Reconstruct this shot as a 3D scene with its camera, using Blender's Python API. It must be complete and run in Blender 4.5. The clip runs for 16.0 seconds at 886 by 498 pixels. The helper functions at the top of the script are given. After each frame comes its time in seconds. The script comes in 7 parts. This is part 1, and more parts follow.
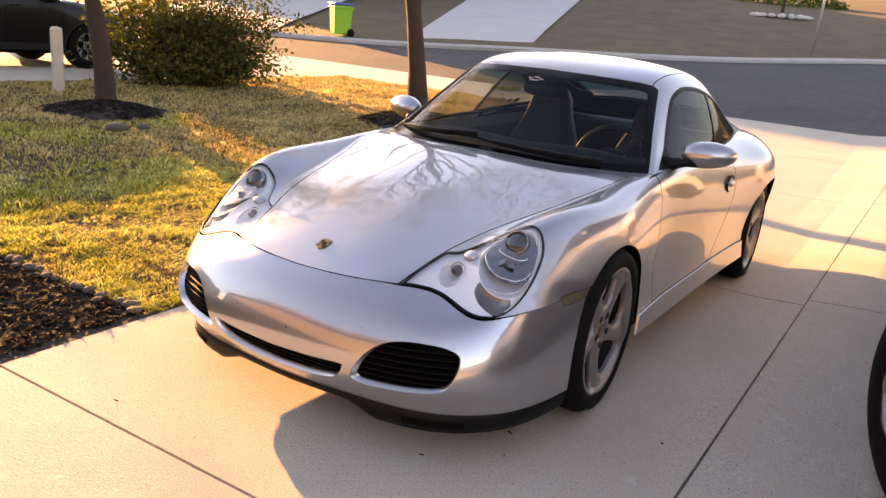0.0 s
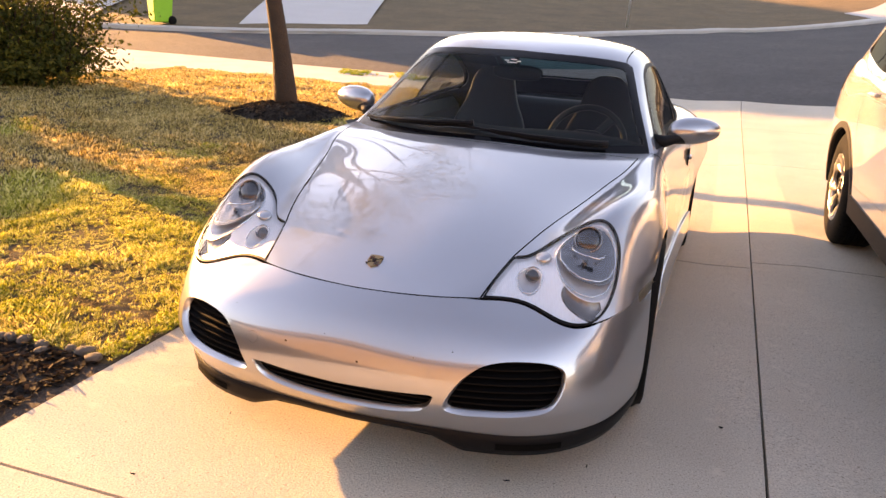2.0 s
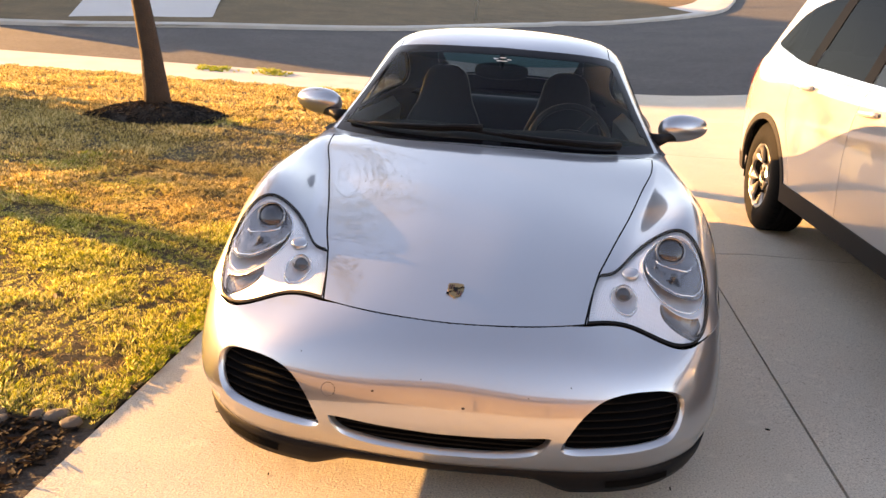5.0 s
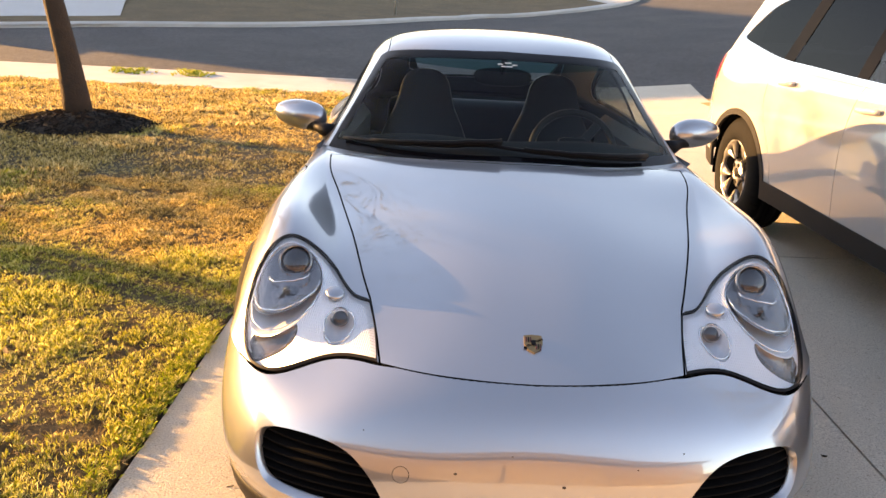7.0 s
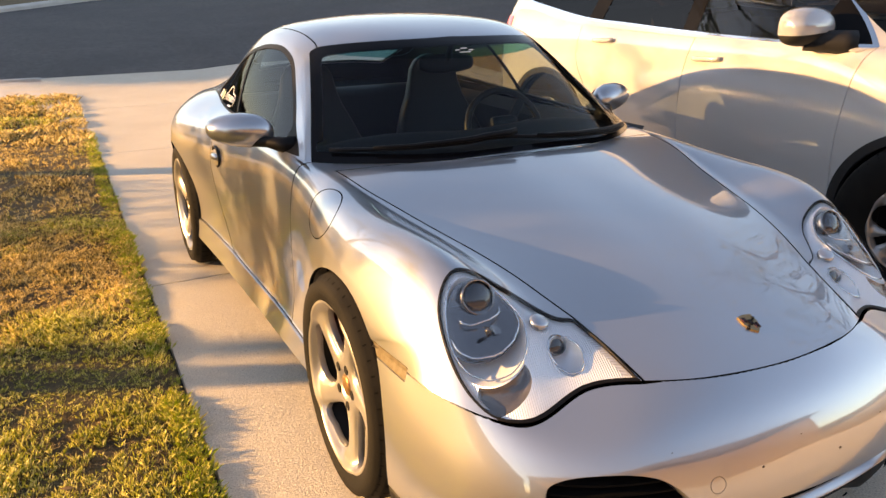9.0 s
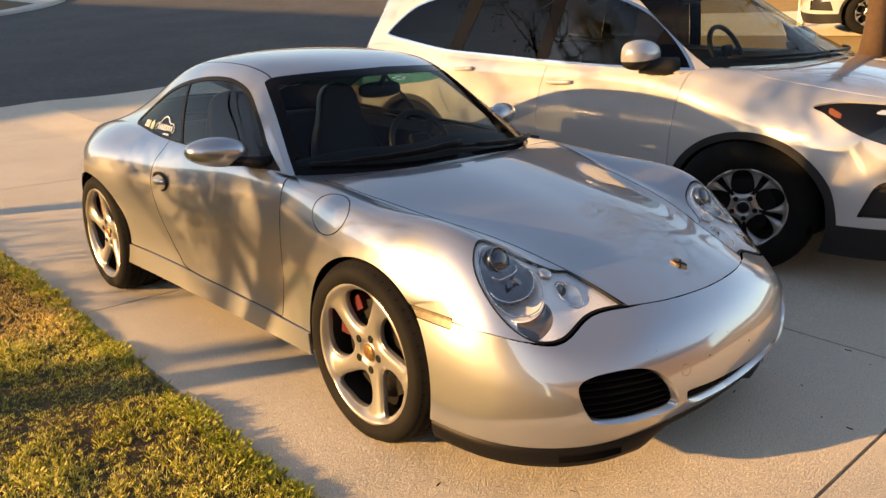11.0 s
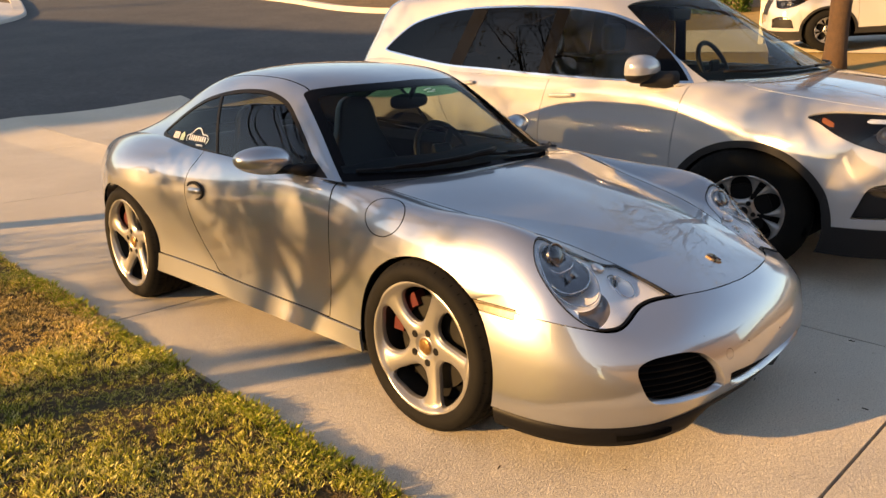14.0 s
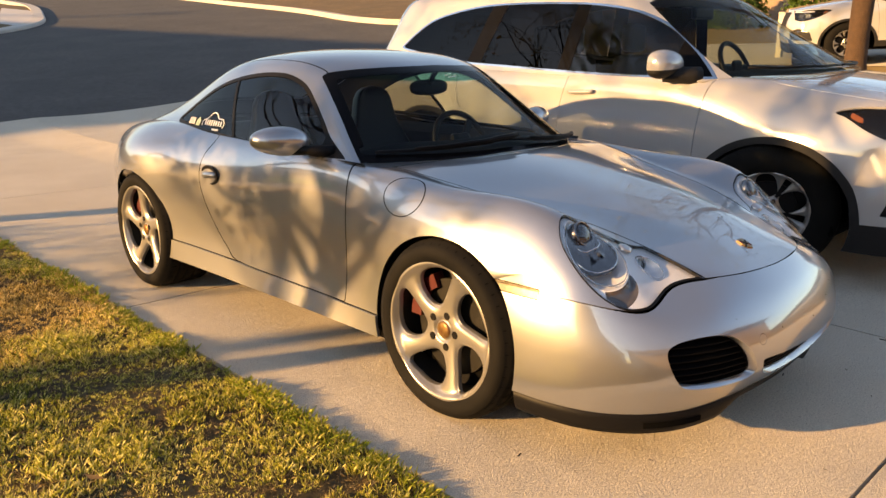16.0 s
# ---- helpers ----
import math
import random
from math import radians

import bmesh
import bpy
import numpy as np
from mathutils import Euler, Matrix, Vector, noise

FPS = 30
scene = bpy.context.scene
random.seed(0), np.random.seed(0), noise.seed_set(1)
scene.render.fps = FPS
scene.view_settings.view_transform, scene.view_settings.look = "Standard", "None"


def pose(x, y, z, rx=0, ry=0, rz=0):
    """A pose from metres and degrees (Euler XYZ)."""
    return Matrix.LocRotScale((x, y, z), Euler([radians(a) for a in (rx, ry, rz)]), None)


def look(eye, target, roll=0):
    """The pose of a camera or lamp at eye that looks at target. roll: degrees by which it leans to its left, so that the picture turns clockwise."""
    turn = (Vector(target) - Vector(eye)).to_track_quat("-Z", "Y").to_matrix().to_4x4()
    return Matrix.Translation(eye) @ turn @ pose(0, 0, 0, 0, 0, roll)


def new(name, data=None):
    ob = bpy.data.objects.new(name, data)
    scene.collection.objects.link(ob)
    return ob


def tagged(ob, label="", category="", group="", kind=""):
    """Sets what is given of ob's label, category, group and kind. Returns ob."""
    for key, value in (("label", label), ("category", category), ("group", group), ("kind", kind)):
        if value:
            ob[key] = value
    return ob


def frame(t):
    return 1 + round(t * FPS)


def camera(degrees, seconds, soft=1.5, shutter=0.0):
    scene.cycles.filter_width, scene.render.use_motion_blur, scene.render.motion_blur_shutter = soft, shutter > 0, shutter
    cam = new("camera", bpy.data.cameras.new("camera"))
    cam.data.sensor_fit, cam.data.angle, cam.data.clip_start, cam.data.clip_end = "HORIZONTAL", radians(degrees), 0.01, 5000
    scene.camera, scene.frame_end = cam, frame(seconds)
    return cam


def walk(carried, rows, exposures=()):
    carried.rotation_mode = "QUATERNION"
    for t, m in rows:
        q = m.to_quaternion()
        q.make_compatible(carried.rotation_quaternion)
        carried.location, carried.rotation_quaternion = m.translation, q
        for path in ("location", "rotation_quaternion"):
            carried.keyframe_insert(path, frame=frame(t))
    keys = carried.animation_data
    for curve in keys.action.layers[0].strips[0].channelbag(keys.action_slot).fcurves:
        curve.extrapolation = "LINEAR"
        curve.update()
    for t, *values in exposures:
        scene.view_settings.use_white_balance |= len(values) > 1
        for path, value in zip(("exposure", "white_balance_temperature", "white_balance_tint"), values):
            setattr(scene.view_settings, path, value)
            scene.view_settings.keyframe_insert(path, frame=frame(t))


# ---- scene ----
cam = camera(60.3, 16.0)
PATH = [
    (0, (1.566, -1.65, 1.367), (0.611, 0.013, 0.8), 5.5),
    (0.5, (1.382, -1.666, 1.35), (0.513, 0.044, 0.784), 5.3),
    (1, (1.156, -1.654, 1.336), (0.398, 0.107, 0.767), 4.7),
    (1.5, (0.936, -1.694, 1.321), (0.291, 0.112, 0.755), 4.2),
    (2, (0.806, -1.712, 1.312), (0.255, 0.119, 0.738), 3.8),
    (2.5, (0.726, -1.708, 1.313), (0.237, 0.138, 0.732), 3.7),
    (3, (0.642, -1.664, 1.306), (0.209, 0.198, 0.728), 3.6),
    (3.5, (0.496, -1.583, 1.294), (0.132, 0.297, 0.717), 3.6),
    (5.8, (0.008, -1.603, 1.283), (-0.089, 0.312, 0.722), 3.5),
    (6, (-0.010, -1.588, 1.295), (-0.098, 0.329, 0.734), 3.3),
    (6.5, (-0.091, -1.474, 1.29), (-0.122, 0.458, 0.764), 3.3),
    (7, (-0.25, -1.303, 1.302), (-0.203, 0.613, 0.732), 3),
    (7.5, (-0.575, -1.149, 1.306), (-0.388, 0.745, 0.691), 2.8),
    (8, (-0.834, -0.985, 1.302), (-0.486, 0.868, 0.636), 1.8),
    (8.5, (-1.091, -0.867, 1.316), (-0.523, 0.934, 0.656), 0.4),
    (9, (-1.338, -0.864, 1.353), (-0.504, 0.84, 0.72), -1.1),
    (9.2, (-1.408, -0.88, 1.345), (-0.484, 0.783, 0.727), -1.8),
    (11.3, (-2.221, -1.017, 1.39), (-0.93, 0.402, 0.825), -1.3),
    (11.5, (-2.265, -1.051, 1.39), (-0.965, 0.363, 0.832), -1.6),
    (12, (-2.361, -1.085, 1.394), (-1.045, 0.318, 0.85), -1.9),
    (12.5, (-2.445, -1.005, 1.386), (-1.106, 0.384, 0.86), -1.9),
    (13, (-2.482, -0.935, 1.389), (-1.137, 0.449, 0.862), -1.75),
    (13.5, (-2.495, -0.903, 1.397), (-1.145, 0.472, 0.861), -1.6),
    (14, (-2.489, -0.89, 1.387), (-1.133, 0.481, 0.854), -1.1),
    (14.5, (-2.489, -0.879, 1.377), (-1.132, 0.493, 0.853), -0.7),
    (15, (-2.496, -0.884, 1.371), (-1.146, 0.496, 0.847), -0.8),
    (15.5, (-2.501, -0.866, 1.304), (-1.155, 0.522, 0.794), -0.6),
    (16, (-2.481, -0.828, 1.251), (-1.137, 0.568, 0.755), -0.3),
]
walk(cam, [(t, look(eye, target, roll)) for t, eye, target, roll in PATH], [(0, 2.66, 12200, 39), (1.5, 2.80, 13000, 40), (3.5, 2.80, 12900, 37), (6, 2.72, 12200, 31), (7.5, 2.60, 11500, 29), (8.5, 2.32, 11200, 28), (9, 2.22, 10800, 27), (11.5, 1.72, 10300, 24), (16, 1.68, 10300, 24)])

# ---- sky, sun ----
SUN_FROM = Vector((-0.925, 0.38, 0.190)).normalized()
world = bpy.data.worlds.new("sky")
scene.world = world
world.use_nodes = True
_w = world.node_tree
_sky = _w.nodes.new("ShaderNodeTexSky")
_sky.sky_type, _sky.sun_disc = "NISHITA", False
_sky.ozone_density, _sky.dust_density, _sky.air_density = 3.0, 0.45, 1.0
_sky.sun_elevation = math.asin(SUN_FROM.z)
_sky.sun_rotation = math.atan2(SUN_FROM.x, SUN_FROM.y)
_w.nodes["Background"].inputs["Strength"].default_value = 0.126
_w.links.new(_sky.outputs[0], _w.nodes["Background"].inputs["Color"])
_sun = bpy.data.lights.new("sun", "SUN")
_sun.energy, _sun.angle, _sun.color = 4.2, radians(0.5), (1.0, 0.705, 0.345)
sun = new("sun", _sun)
sun.matrix_world = look(SUN_FROM * 30, (0, 0, 0))

# ---- materials ----
def material(name, base, rough=0.5, metal=0.0, vary=0.0, scale=8.0, grain=0.0, grain_scale=80.0, bump=0.0, bump_scale=60.0, coat=0.0, tint=None, random=0.0, spec=0.5, matt=0.0):
    """A principled material whose colour is broken at two scales, with a fine relief."""
    m = bpy.data.materials.new(name)
    m.use_nodes = True
    nt = m.node_tree
    b = nt.nodes["Principled BSDF"]
    b.inputs["Roughness"].default_value = rough
    b.inputs["Metallic"].default_value = metal
    b.inputs["Coat Weight"].default_value = coat
    b.inputs["Coat Roughness"].default_value = 0.02
    b.inputs["Coat IOR"].default_value = 1.95
    b.inputs["Specular IOR Level"].default_value = spec
    b.inputs["Diffuse Roughness"].default_value = matt
    b.inputs["Base Color"].default_value = (*base, 1)
    if not (vary or grain or bump or random):
        return m
    tex = nt.nodes.new("ShaderNodeTexCoord")
    colour = None

    def blend(prev, factor, other, amount, lo=0.35, hi=0.65):
        ramp = nt.nodes.new("ShaderNodeMapRange")
        ramp.inputs["From Min"].default_value, ramp.inputs["From Max"].default_value = lo, hi
        ramp.inputs["To Max"].default_value = amount
        nt.links.new(factor, ramp.inputs["Value"])
        mix = nt.nodes.new("ShaderNodeMix")
        mix.data_type = "RGBA"
        mix.inputs["B"].default_value = (*other, 1)
        nt.links.new(ramp.outputs[0], mix.inputs["Factor"])
        if prev is None:
            mix.inputs["A"].default_value = (*base, 1)
        else:
            nt.links.new(prev, mix.inputs["A"])
        return mix.outputs["Result"]

    def cloud(s, detail=6.0):
        n = nt.nodes.new("ShaderNodeTexNoise")
        n.inputs["Scale"].default_value, n.inputs["Detail"].default_value = s, detail
        nt.links.new(tex.outputs["Object"], n.inputs["Vector"])
        return n.outputs["Fac"]

    other = tint or tuple(c * 0.6 for c in base)
    if vary:
        colour = blend(colour, cloud(scale), other, vary)
    if grain:
        colour = blend(colour, cloud(grain_scale, 3.0), tuple(c * 0.55 for c in base), grain)
    if random:
        info = nt.nodes.new("ShaderNodeObjectInfo")
        colour = blend(colour, info.outputs["Random"], other, random, 0.0, 1.0)
    if colour is not None:
        nt.links.new(colour, b.inputs["Base Color"])
    if bump:
        bn = nt.nodes.new("ShaderNodeBump")
        bn.inputs["Strength"].default_value = bump
        bn.inputs["Distance"].default_value = 0.01
        nt.links.new(cloud(bump_scale, 4.0), bn.inputs["Height"])
        nt.links.new(bn.outputs[0], b.inputs["Normal"])
    return m


def glass(name, tint, rough=0.0, f0=0.025, top=0.5):
    """Thin glazing: see-through with a tint, and a mirror gloss that grows at a slant, alike from both sides."""
    m = bpy.data.materials.new(name)
    m.use_nodes = True
    nt = m.node_tree
    nt.nodes.remove(nt.nodes["Principled BSDF"])
    clear, gloss, slant, power, ramp, mix = (nt.nodes.new(k) for k in ("ShaderNodeBsdfTransparent", "ShaderNodeBsdfGlossy", "ShaderNodeLayerWeight", "ShaderNodeMath", "ShaderNodeMapRange", "ShaderNodeMixShader"))
    clear.inputs["Color"].default_value = (*tint, 1)
    gloss.inputs["Roughness"].default_value = rough
    slant.inputs["Blend"].default_value = 0.5
    power.operation = "POWER"
    power.inputs[1].default_value = 5.0
    ramp.inputs["To Min"].default_value, ramp.inputs["To Max"].default_value = f0, top
    nt.links.new(slant.outputs["Facing"], power.inputs[0])
    nt.links.new(power.outputs[0], ramp.inputs["Value"])
    nt.links.new(ramp.outputs[0], mix.inputs[0])
    nt.links.new(clear.outputs[0], mix.inputs[1])
    nt.links.new(gloss.outputs[0], mix.inputs[2])
    nt.links.new(mix.outputs[0], nt.nodes["Material Output"].inputs["Surface"])
    return m


SILVER = material("silver_paint", (0.338, 0.354, 0.382), 0.30, 0.79, vary=0.06, scale=3, bump=0.012, bump_scale=900, coat=1.0)
SILVER.node_tree.nodes["Principled BSDF"].inputs["Coat IOR"].default_value = 2.35
BLACK = material("black_plastic", (0.006, 0.006, 0.007), 0.5, spec=0.12)
SLAT = material("matt_black_slat", (0.0035, 0.0035, 0.004), 0.6, spec=0.05)
# near black, put into gaps, recesses and undersides as their shade
GAP_SHADE = material("gap_shade", (0.003, 0.003, 0.003), 0.95, spec=0.05)
RUBBER = material("tyre_rubber", (0.005, 0.005, 0.005), 0.8, vary=0.4, scale=12, bump=0.1, bump_scale=150, tint=(0.011, 0.010, 0.009), spec=0.12)
ALLOY = material("silver_alloy", (0.29, 0.285, 0.28), 0.36, 0.7, vary=0.12, scale=10)
CHROME = material("bright_chrome", (0.8, 0.8, 0.8), 0.08, 1.0)
def ribbed(name, base, rough, metal, fan):
    """Bright plastic with fine pressed ribs: straight, or fanned round the lamp's middle."""
    m = material(name, base, rough, metal)
    nt = m.node_tree
    tex, sep = nt.nodes.new("ShaderNodeTexCoord"), nt.nodes.new("ShaderNodeSeparateXYZ")
    nt.links.new(tex.outputs["Object"], sep.inputs[0])

    def sums(op, a, b=0.0):
        n = nt.nodes.new("ShaderNodeMath")
        n.operation = op
        for k, q in enumerate((a, b)):
            if isinstance(q, float):
                n.inputs[k].default_value = q
            else:
                nt.links.new(q, n.inputs[k])
        return n.outputs[0]

    x = sums("ABSOLUTE", sep.outputs[0])
    if fan:
        turn = sums("ARCTAN2", sums("SUBTRACT", sep.outputs[1], 0.42), sums("SUBTRACT", x, 0.56))
        wave = sums("SINE", sums("MULTIPLY", turn, 210.0))
    else:
        wave = sums("SINE", sums("MULTIPLY", sums("ADD", x, sums("MULTIPLY", sep.outputs[1], 0.18)), 1250.0))
    relief = nt.nodes.new("ShaderNodeBump")
    relief.inputs["Strength"].default_value, relief.inputs["Distance"].default_value = 0.7, 0.0008
    nt.links.new(wave, relief.inputs["Height"])
    nt.links.new(relief.outputs[0], nt.nodes["Principled BSDF"].inputs["Normal"])
    return m


FROSTED = material("frosted_reflector", (0.68, 0.70, 0.73), 0.38, 0.35)
LAMP_BODY = ribbed("lamp_housing", (0.80, 0.81, 0.83), 0.28, 0.40, False)
RED_CALIPER = material("red_caliper", (0.065, 0.003, 0.004), 0.45, coat=0.1)
# barrel and disc darkened: shade behind the wheel openings put into their colour
BARREL = material("shaded_barrel", (0.022, 0.021, 0.020), 0.5, 0.6, vary=0.3, scale=14)
DISC = material("brake_disc", (0.014, 0.013, 0.012), 0.5, 0.6, vary=0.4, scale=20)
LEATHER = material("black_leather", (0.007, 0.007, 0.008), 0.42, spec=0.3, vary=0.3, scale=12, bump=0.15, bump_scale=220)
DASH = material("dark_dashboard", (0.005, 0.0055, 0.007), 0.75, spec=0.12, bump=0.1, bump_scale=300)
CARPET = material("black_carpet", (0.007, 0.007, 0.008), 0.95, spec=0.1, bump=0.3, bump_scale=300)
WINDSCREEN = glass("windscreen_glass", (0.74, 0.82, 0.82), 0.0, 0.023, 0.38)
SHADE_BAND = glass("green_shade_band", (0.08, 0.38, 0.42), 0.0, 0.015)
BAND = material("ceramic_band", (0.003, 0.003, 0.004), 0.15, spec=0.08)
SIDE_GLASS = glass("tinted_side_glass", (0.42, 0.46, 0.45), 0.0, 0.06, 0.36)
QUARTER_GLASS = glass("tinted_quarter_glass", (0.18, 0.19, 0.18), 0.0, 0.05, 0.34)
LENS = glass("clear_lens", (0.94, 0.95, 0.96), 0.0, 0.04, 0.6)
def weathered(name, base, stain, fine, coarse, pits):
    """Poured concrete: broad tone, blotches, sand grain, dark pits, a brushed and pitted relief."""
    m = material(name, base, 0.92, vary=0.55, scale=1.1, grain=0.8, grain_scale=170, tint=stain, spec=0.3, matt=0.25)
    nt = m.node_tree
    b = nt.nodes["Principled BSDF"]
    tex = next(n for n in nt.nodes if n.type == "TEX_COORD")

    def cloud(scale, detail, rough=0.55, squash=None):
        n = nt.nodes.new("ShaderNodeTexNoise")
        n.inputs["Scale"].default_value, n.inputs["Detail"].default_value, n.inputs["Roughness"].default_value = scale, detail, rough
        if squash:
            mp = nt.nodes.new("ShaderNodeMapping")
            mp.inputs["Scale"].default_value = squash
            nt.links.new(tex.outputs["Object"], mp.inputs["Vector"])
            nt.links.new(mp.outputs[0], n.inputs["Vector"])
        else:
            nt.links.new(tex.outputs["Object"], n.inputs["Vector"])
        return n.outputs["Fac"]

    def ranged(value, lo, hi, top):
        r = nt.nodes.new("ShaderNodeMapRange")
        for k, q in (("From Min", lo), ("From Max", hi), ("To Max", top)):
            r.inputs[k].default_value = q
        nt.links.new(value, r.inputs["Value"])
        return r.outputs[0]

    colour = b.inputs["Base Color"].links[0].from_socket
    for value, lo, hi, top, other in ((cloud(5.5, 5, 0.6), 0.50, 0.72, 0.45, stain), (cloud(38, 4), 0.60, 0.74, 0.5, tuple(q * 0.75 for q in stain)), (cloud(85, 3), 0.62, 0.74, pits, (0.16, 0.135, 0.11)), (cloud(11, 3, 0.5, (1, 1, 1)), 0.62, 0.80, 0.35, tuple(min(0.8, q * 1.2) for q in base))):
        mix = nt.nodes.new("ShaderNodeMix")
        mix.data_type = "RGBA"
        mix.inputs["B"].default_value = (*other, 1)
        nt.links.new(ranged(value, lo, hi, top), mix.inputs["Factor"])
        nt.links.new(colour, mix.inputs["A"])
        colour = mix.outputs["Result"]
    nt.links.new(colour, b.inputs["Base Color"])
    relief = None
    for value, strength, deep in ((cloud(150, 3, 0.65), fine, 0.004), (cloud(42, 4, 0.65, (1, 2.2, 1)), coarse, 0.008), (cloud(9, 3), coarse * 0.5, 0.02)):
        n = nt.nodes.new("ShaderNodeBump")
        n.inputs["Strength"].default_value, n.inputs["Distance"].default_value = strength, deep
        nt.links.new(value, n.inputs["Height"])
        if relief is not None:
            nt.links.new(relief, n.inputs["Normal"])
        relief = n.outputs[0]
    nt.links.new(relief, b.inputs["Normal"])
    return m


CONCRETE = weathered("driveway_concrete", (0.66, 0.60, 0.505), (0.49, 0.435, 0.355), 0.85, 0.38, 0.7)
JOINT = material("joint_dirt", (0.05, 0.04, 0.032), 0.95, vary=0.5, scale=20)
ASPHALT = material("street_asphalt", (0.040, 0.040, 0.044), 0.9, vary=0.9, scale=0.55, grain=0.7, grain_scale=9, bump=0.6, bump_scale=60, tint=(0.066, 0.064, 0.066), matt=0.8)
KERB = material("kerb_concrete", (0.48, 0.46, 0.43), 0.9, vary=0.3, scale=2, bump=0.2, bump_scale=80)
SOIL = material("lawn_soil", (0.075, 0.052, 0.026), 1.0, vary=0.8, scale=2.5, grain=0.8, grain_scale=110, bump=0.25, bump_scale=160, tint=(0.10, 0.085, 0.035))
FAR_LAWN = material("dormant_lawn", (0.165, 0.102, 0.046), 1.0, vary=0.9, scale=0.9, grain=0.9, grain_scale=7, bump=0.8, bump_scale=25, tint=(0.075, 0.055, 0.024))
SMOKED = material("smoked_reflector", (0.20, 0.175, 0.165), 0.20, 0.7, vary=0.6, scale=30, bump=0.3, bump_scale=60)
DARK_CHROME = material("dark_chrome", (0.27, 0.255, 0.25), 0.10, 1.0, bump=0.7, bump_scale=24)
DARK_LENS = material("dark_projector_glass", (0.022, 0.024, 0.028), 0.12, 0.0, coat=0.35)
RIBBED = ribbed("ribbed_chrome", (0.70, 0.71, 0.72), 0.28, 0.5, True)
MARKER = material("marker_lamp", (0.075, 0.058, 0.036), 0.35, 0.1, vary=0.7, scale=60, tint=(0.15, 0.125, 0.09), coat=0.25)
GOLD = material("badge_gold", (0.27, 0.18, 0.09), 0.35, 0.7)
CAP = material("wheel_cap_gold", (0.24, 0.15, 0.06), 0.4, 0.6, vary=0.8, scale=60, tint=(0.12, 0.04, 0.02))
PINK_INK = material("pink_white_print", (0.62, 0.40, 0.36), 0.6, vary=0.9, scale=60, tint=(0.75, 0.72, 0.68))
GREEN_INK = material("pale_green_print", (0.45, 0.58, 0.42), 0.6)
WHITE_INK = material("white_print", (0.8, 0.8, 0.78), 0.6)
WHITE_PAINT = material("pearl_white_paint", (0.375, 0.378, 0.385), 0.14, 0.05, vary=0.05, scale=2, coat=0.9)
CLADDING = material("black_cladding", (0.012, 0.012, 0.013), 0.65, spec=0.25, bump=0.15, bump_scale=400)
PILLAR = material("pillar_black", (0.005, 0.005, 0.0055), 0.4, spec=0.0, coat=0.07)
GLOSS_BLACK = material("gloss_black", (0.006, 0.006, 0.007), 0.2, coat=0.08, spec=0.12)
SUV_GLASS = glass("privacy_glass", (0.030, 0.030, 0.031), 0.0, 0.03, 0.13)
CLEAR_SCREEN = glass("suv_windscreen", (0.62, 0.68, 0.64))
AMBER = material("amber_lens", (0.17, 0.05, 0.008), 0.3, coat=0.15)
TAIL_RED = material("red_lens", (0.42, 0.01, 0.012), 0.2, coat=0.8)
SEAT_GREY = material("grey_upholstery", (0.06, 0.058, 0.055), 0.7, vary=0.3, scale=10)
PALE_CONCRETE = material("pale_concrete", (0.50, 0.49, 0.48), 0.9, vary=0.3, scale=0.7, grain=0.2, grain_scale=20, tint=(0.40, 0.39, 0.38))
DRY_LAWN = material("dry_lawn", (0.34, 0.22, 0.075), 1.0, vary=0.6, scale=1.5, grain=0.5, grain_scale=30, bump=0.7, bump_scale=25, tint=(0.22, 0.15, 0.05))
MULCH = material("bark_mulch", (0.022, 0.017, 0.014), 0.95, vary=0.6, scale=30, bump=0.8, bump_scale=70, random=0.5, tint=(0.05, 0.035, 0.025))
BARK = material("tree_bark", (0.056, 0.031, 0.018), 0.95, vary=0.6, scale=14, bump=0.9, bump_scale=40, tint=(0.036, 0.022, 0.015))
WHITE_STONE = material("pale_stone", (0.55, 0.53, 0.50), 0.9, vary=0.3, scale=9)
DARK_PAINT = material("dark_paint", (0.005, 0.0045, 0.0045), 0.4, 0.0, coat=0.12, spec=0.2)
BIN_GREEN = material("green_bin_plastic", (0.16, 0.50, 0.03), 0.55, vary=0.2, scale=6)
BIN_BLUE = material("blue_lid_plastic", (0.05, 0.10, 0.35), 0.5)
POST_WHITE = material("pale_post", (0.55, 0.50, 0.40), 0.7, vary=0.3, scale=10)
GALV = material("galvanised_pole", (0.45, 0.45, 0.44), 0.5, 0.6)
WALL_TAN = material("tan_wall", (0.27, 0.20, 0.15), 0.9, vary=0.3, scale=1.5, grain=0.3, grain_scale=12)
ROOF_BROWN = material("brown_shingles", (0.10, 0.085, 0.075), 0.95, vary=0.5, scale=3, bump=0.4, bump_scale=12)
GARAGE = material("garage_door_panel", (0.30, 0.235, 0.18), 0.7, vary=0.3, scale=1.5)


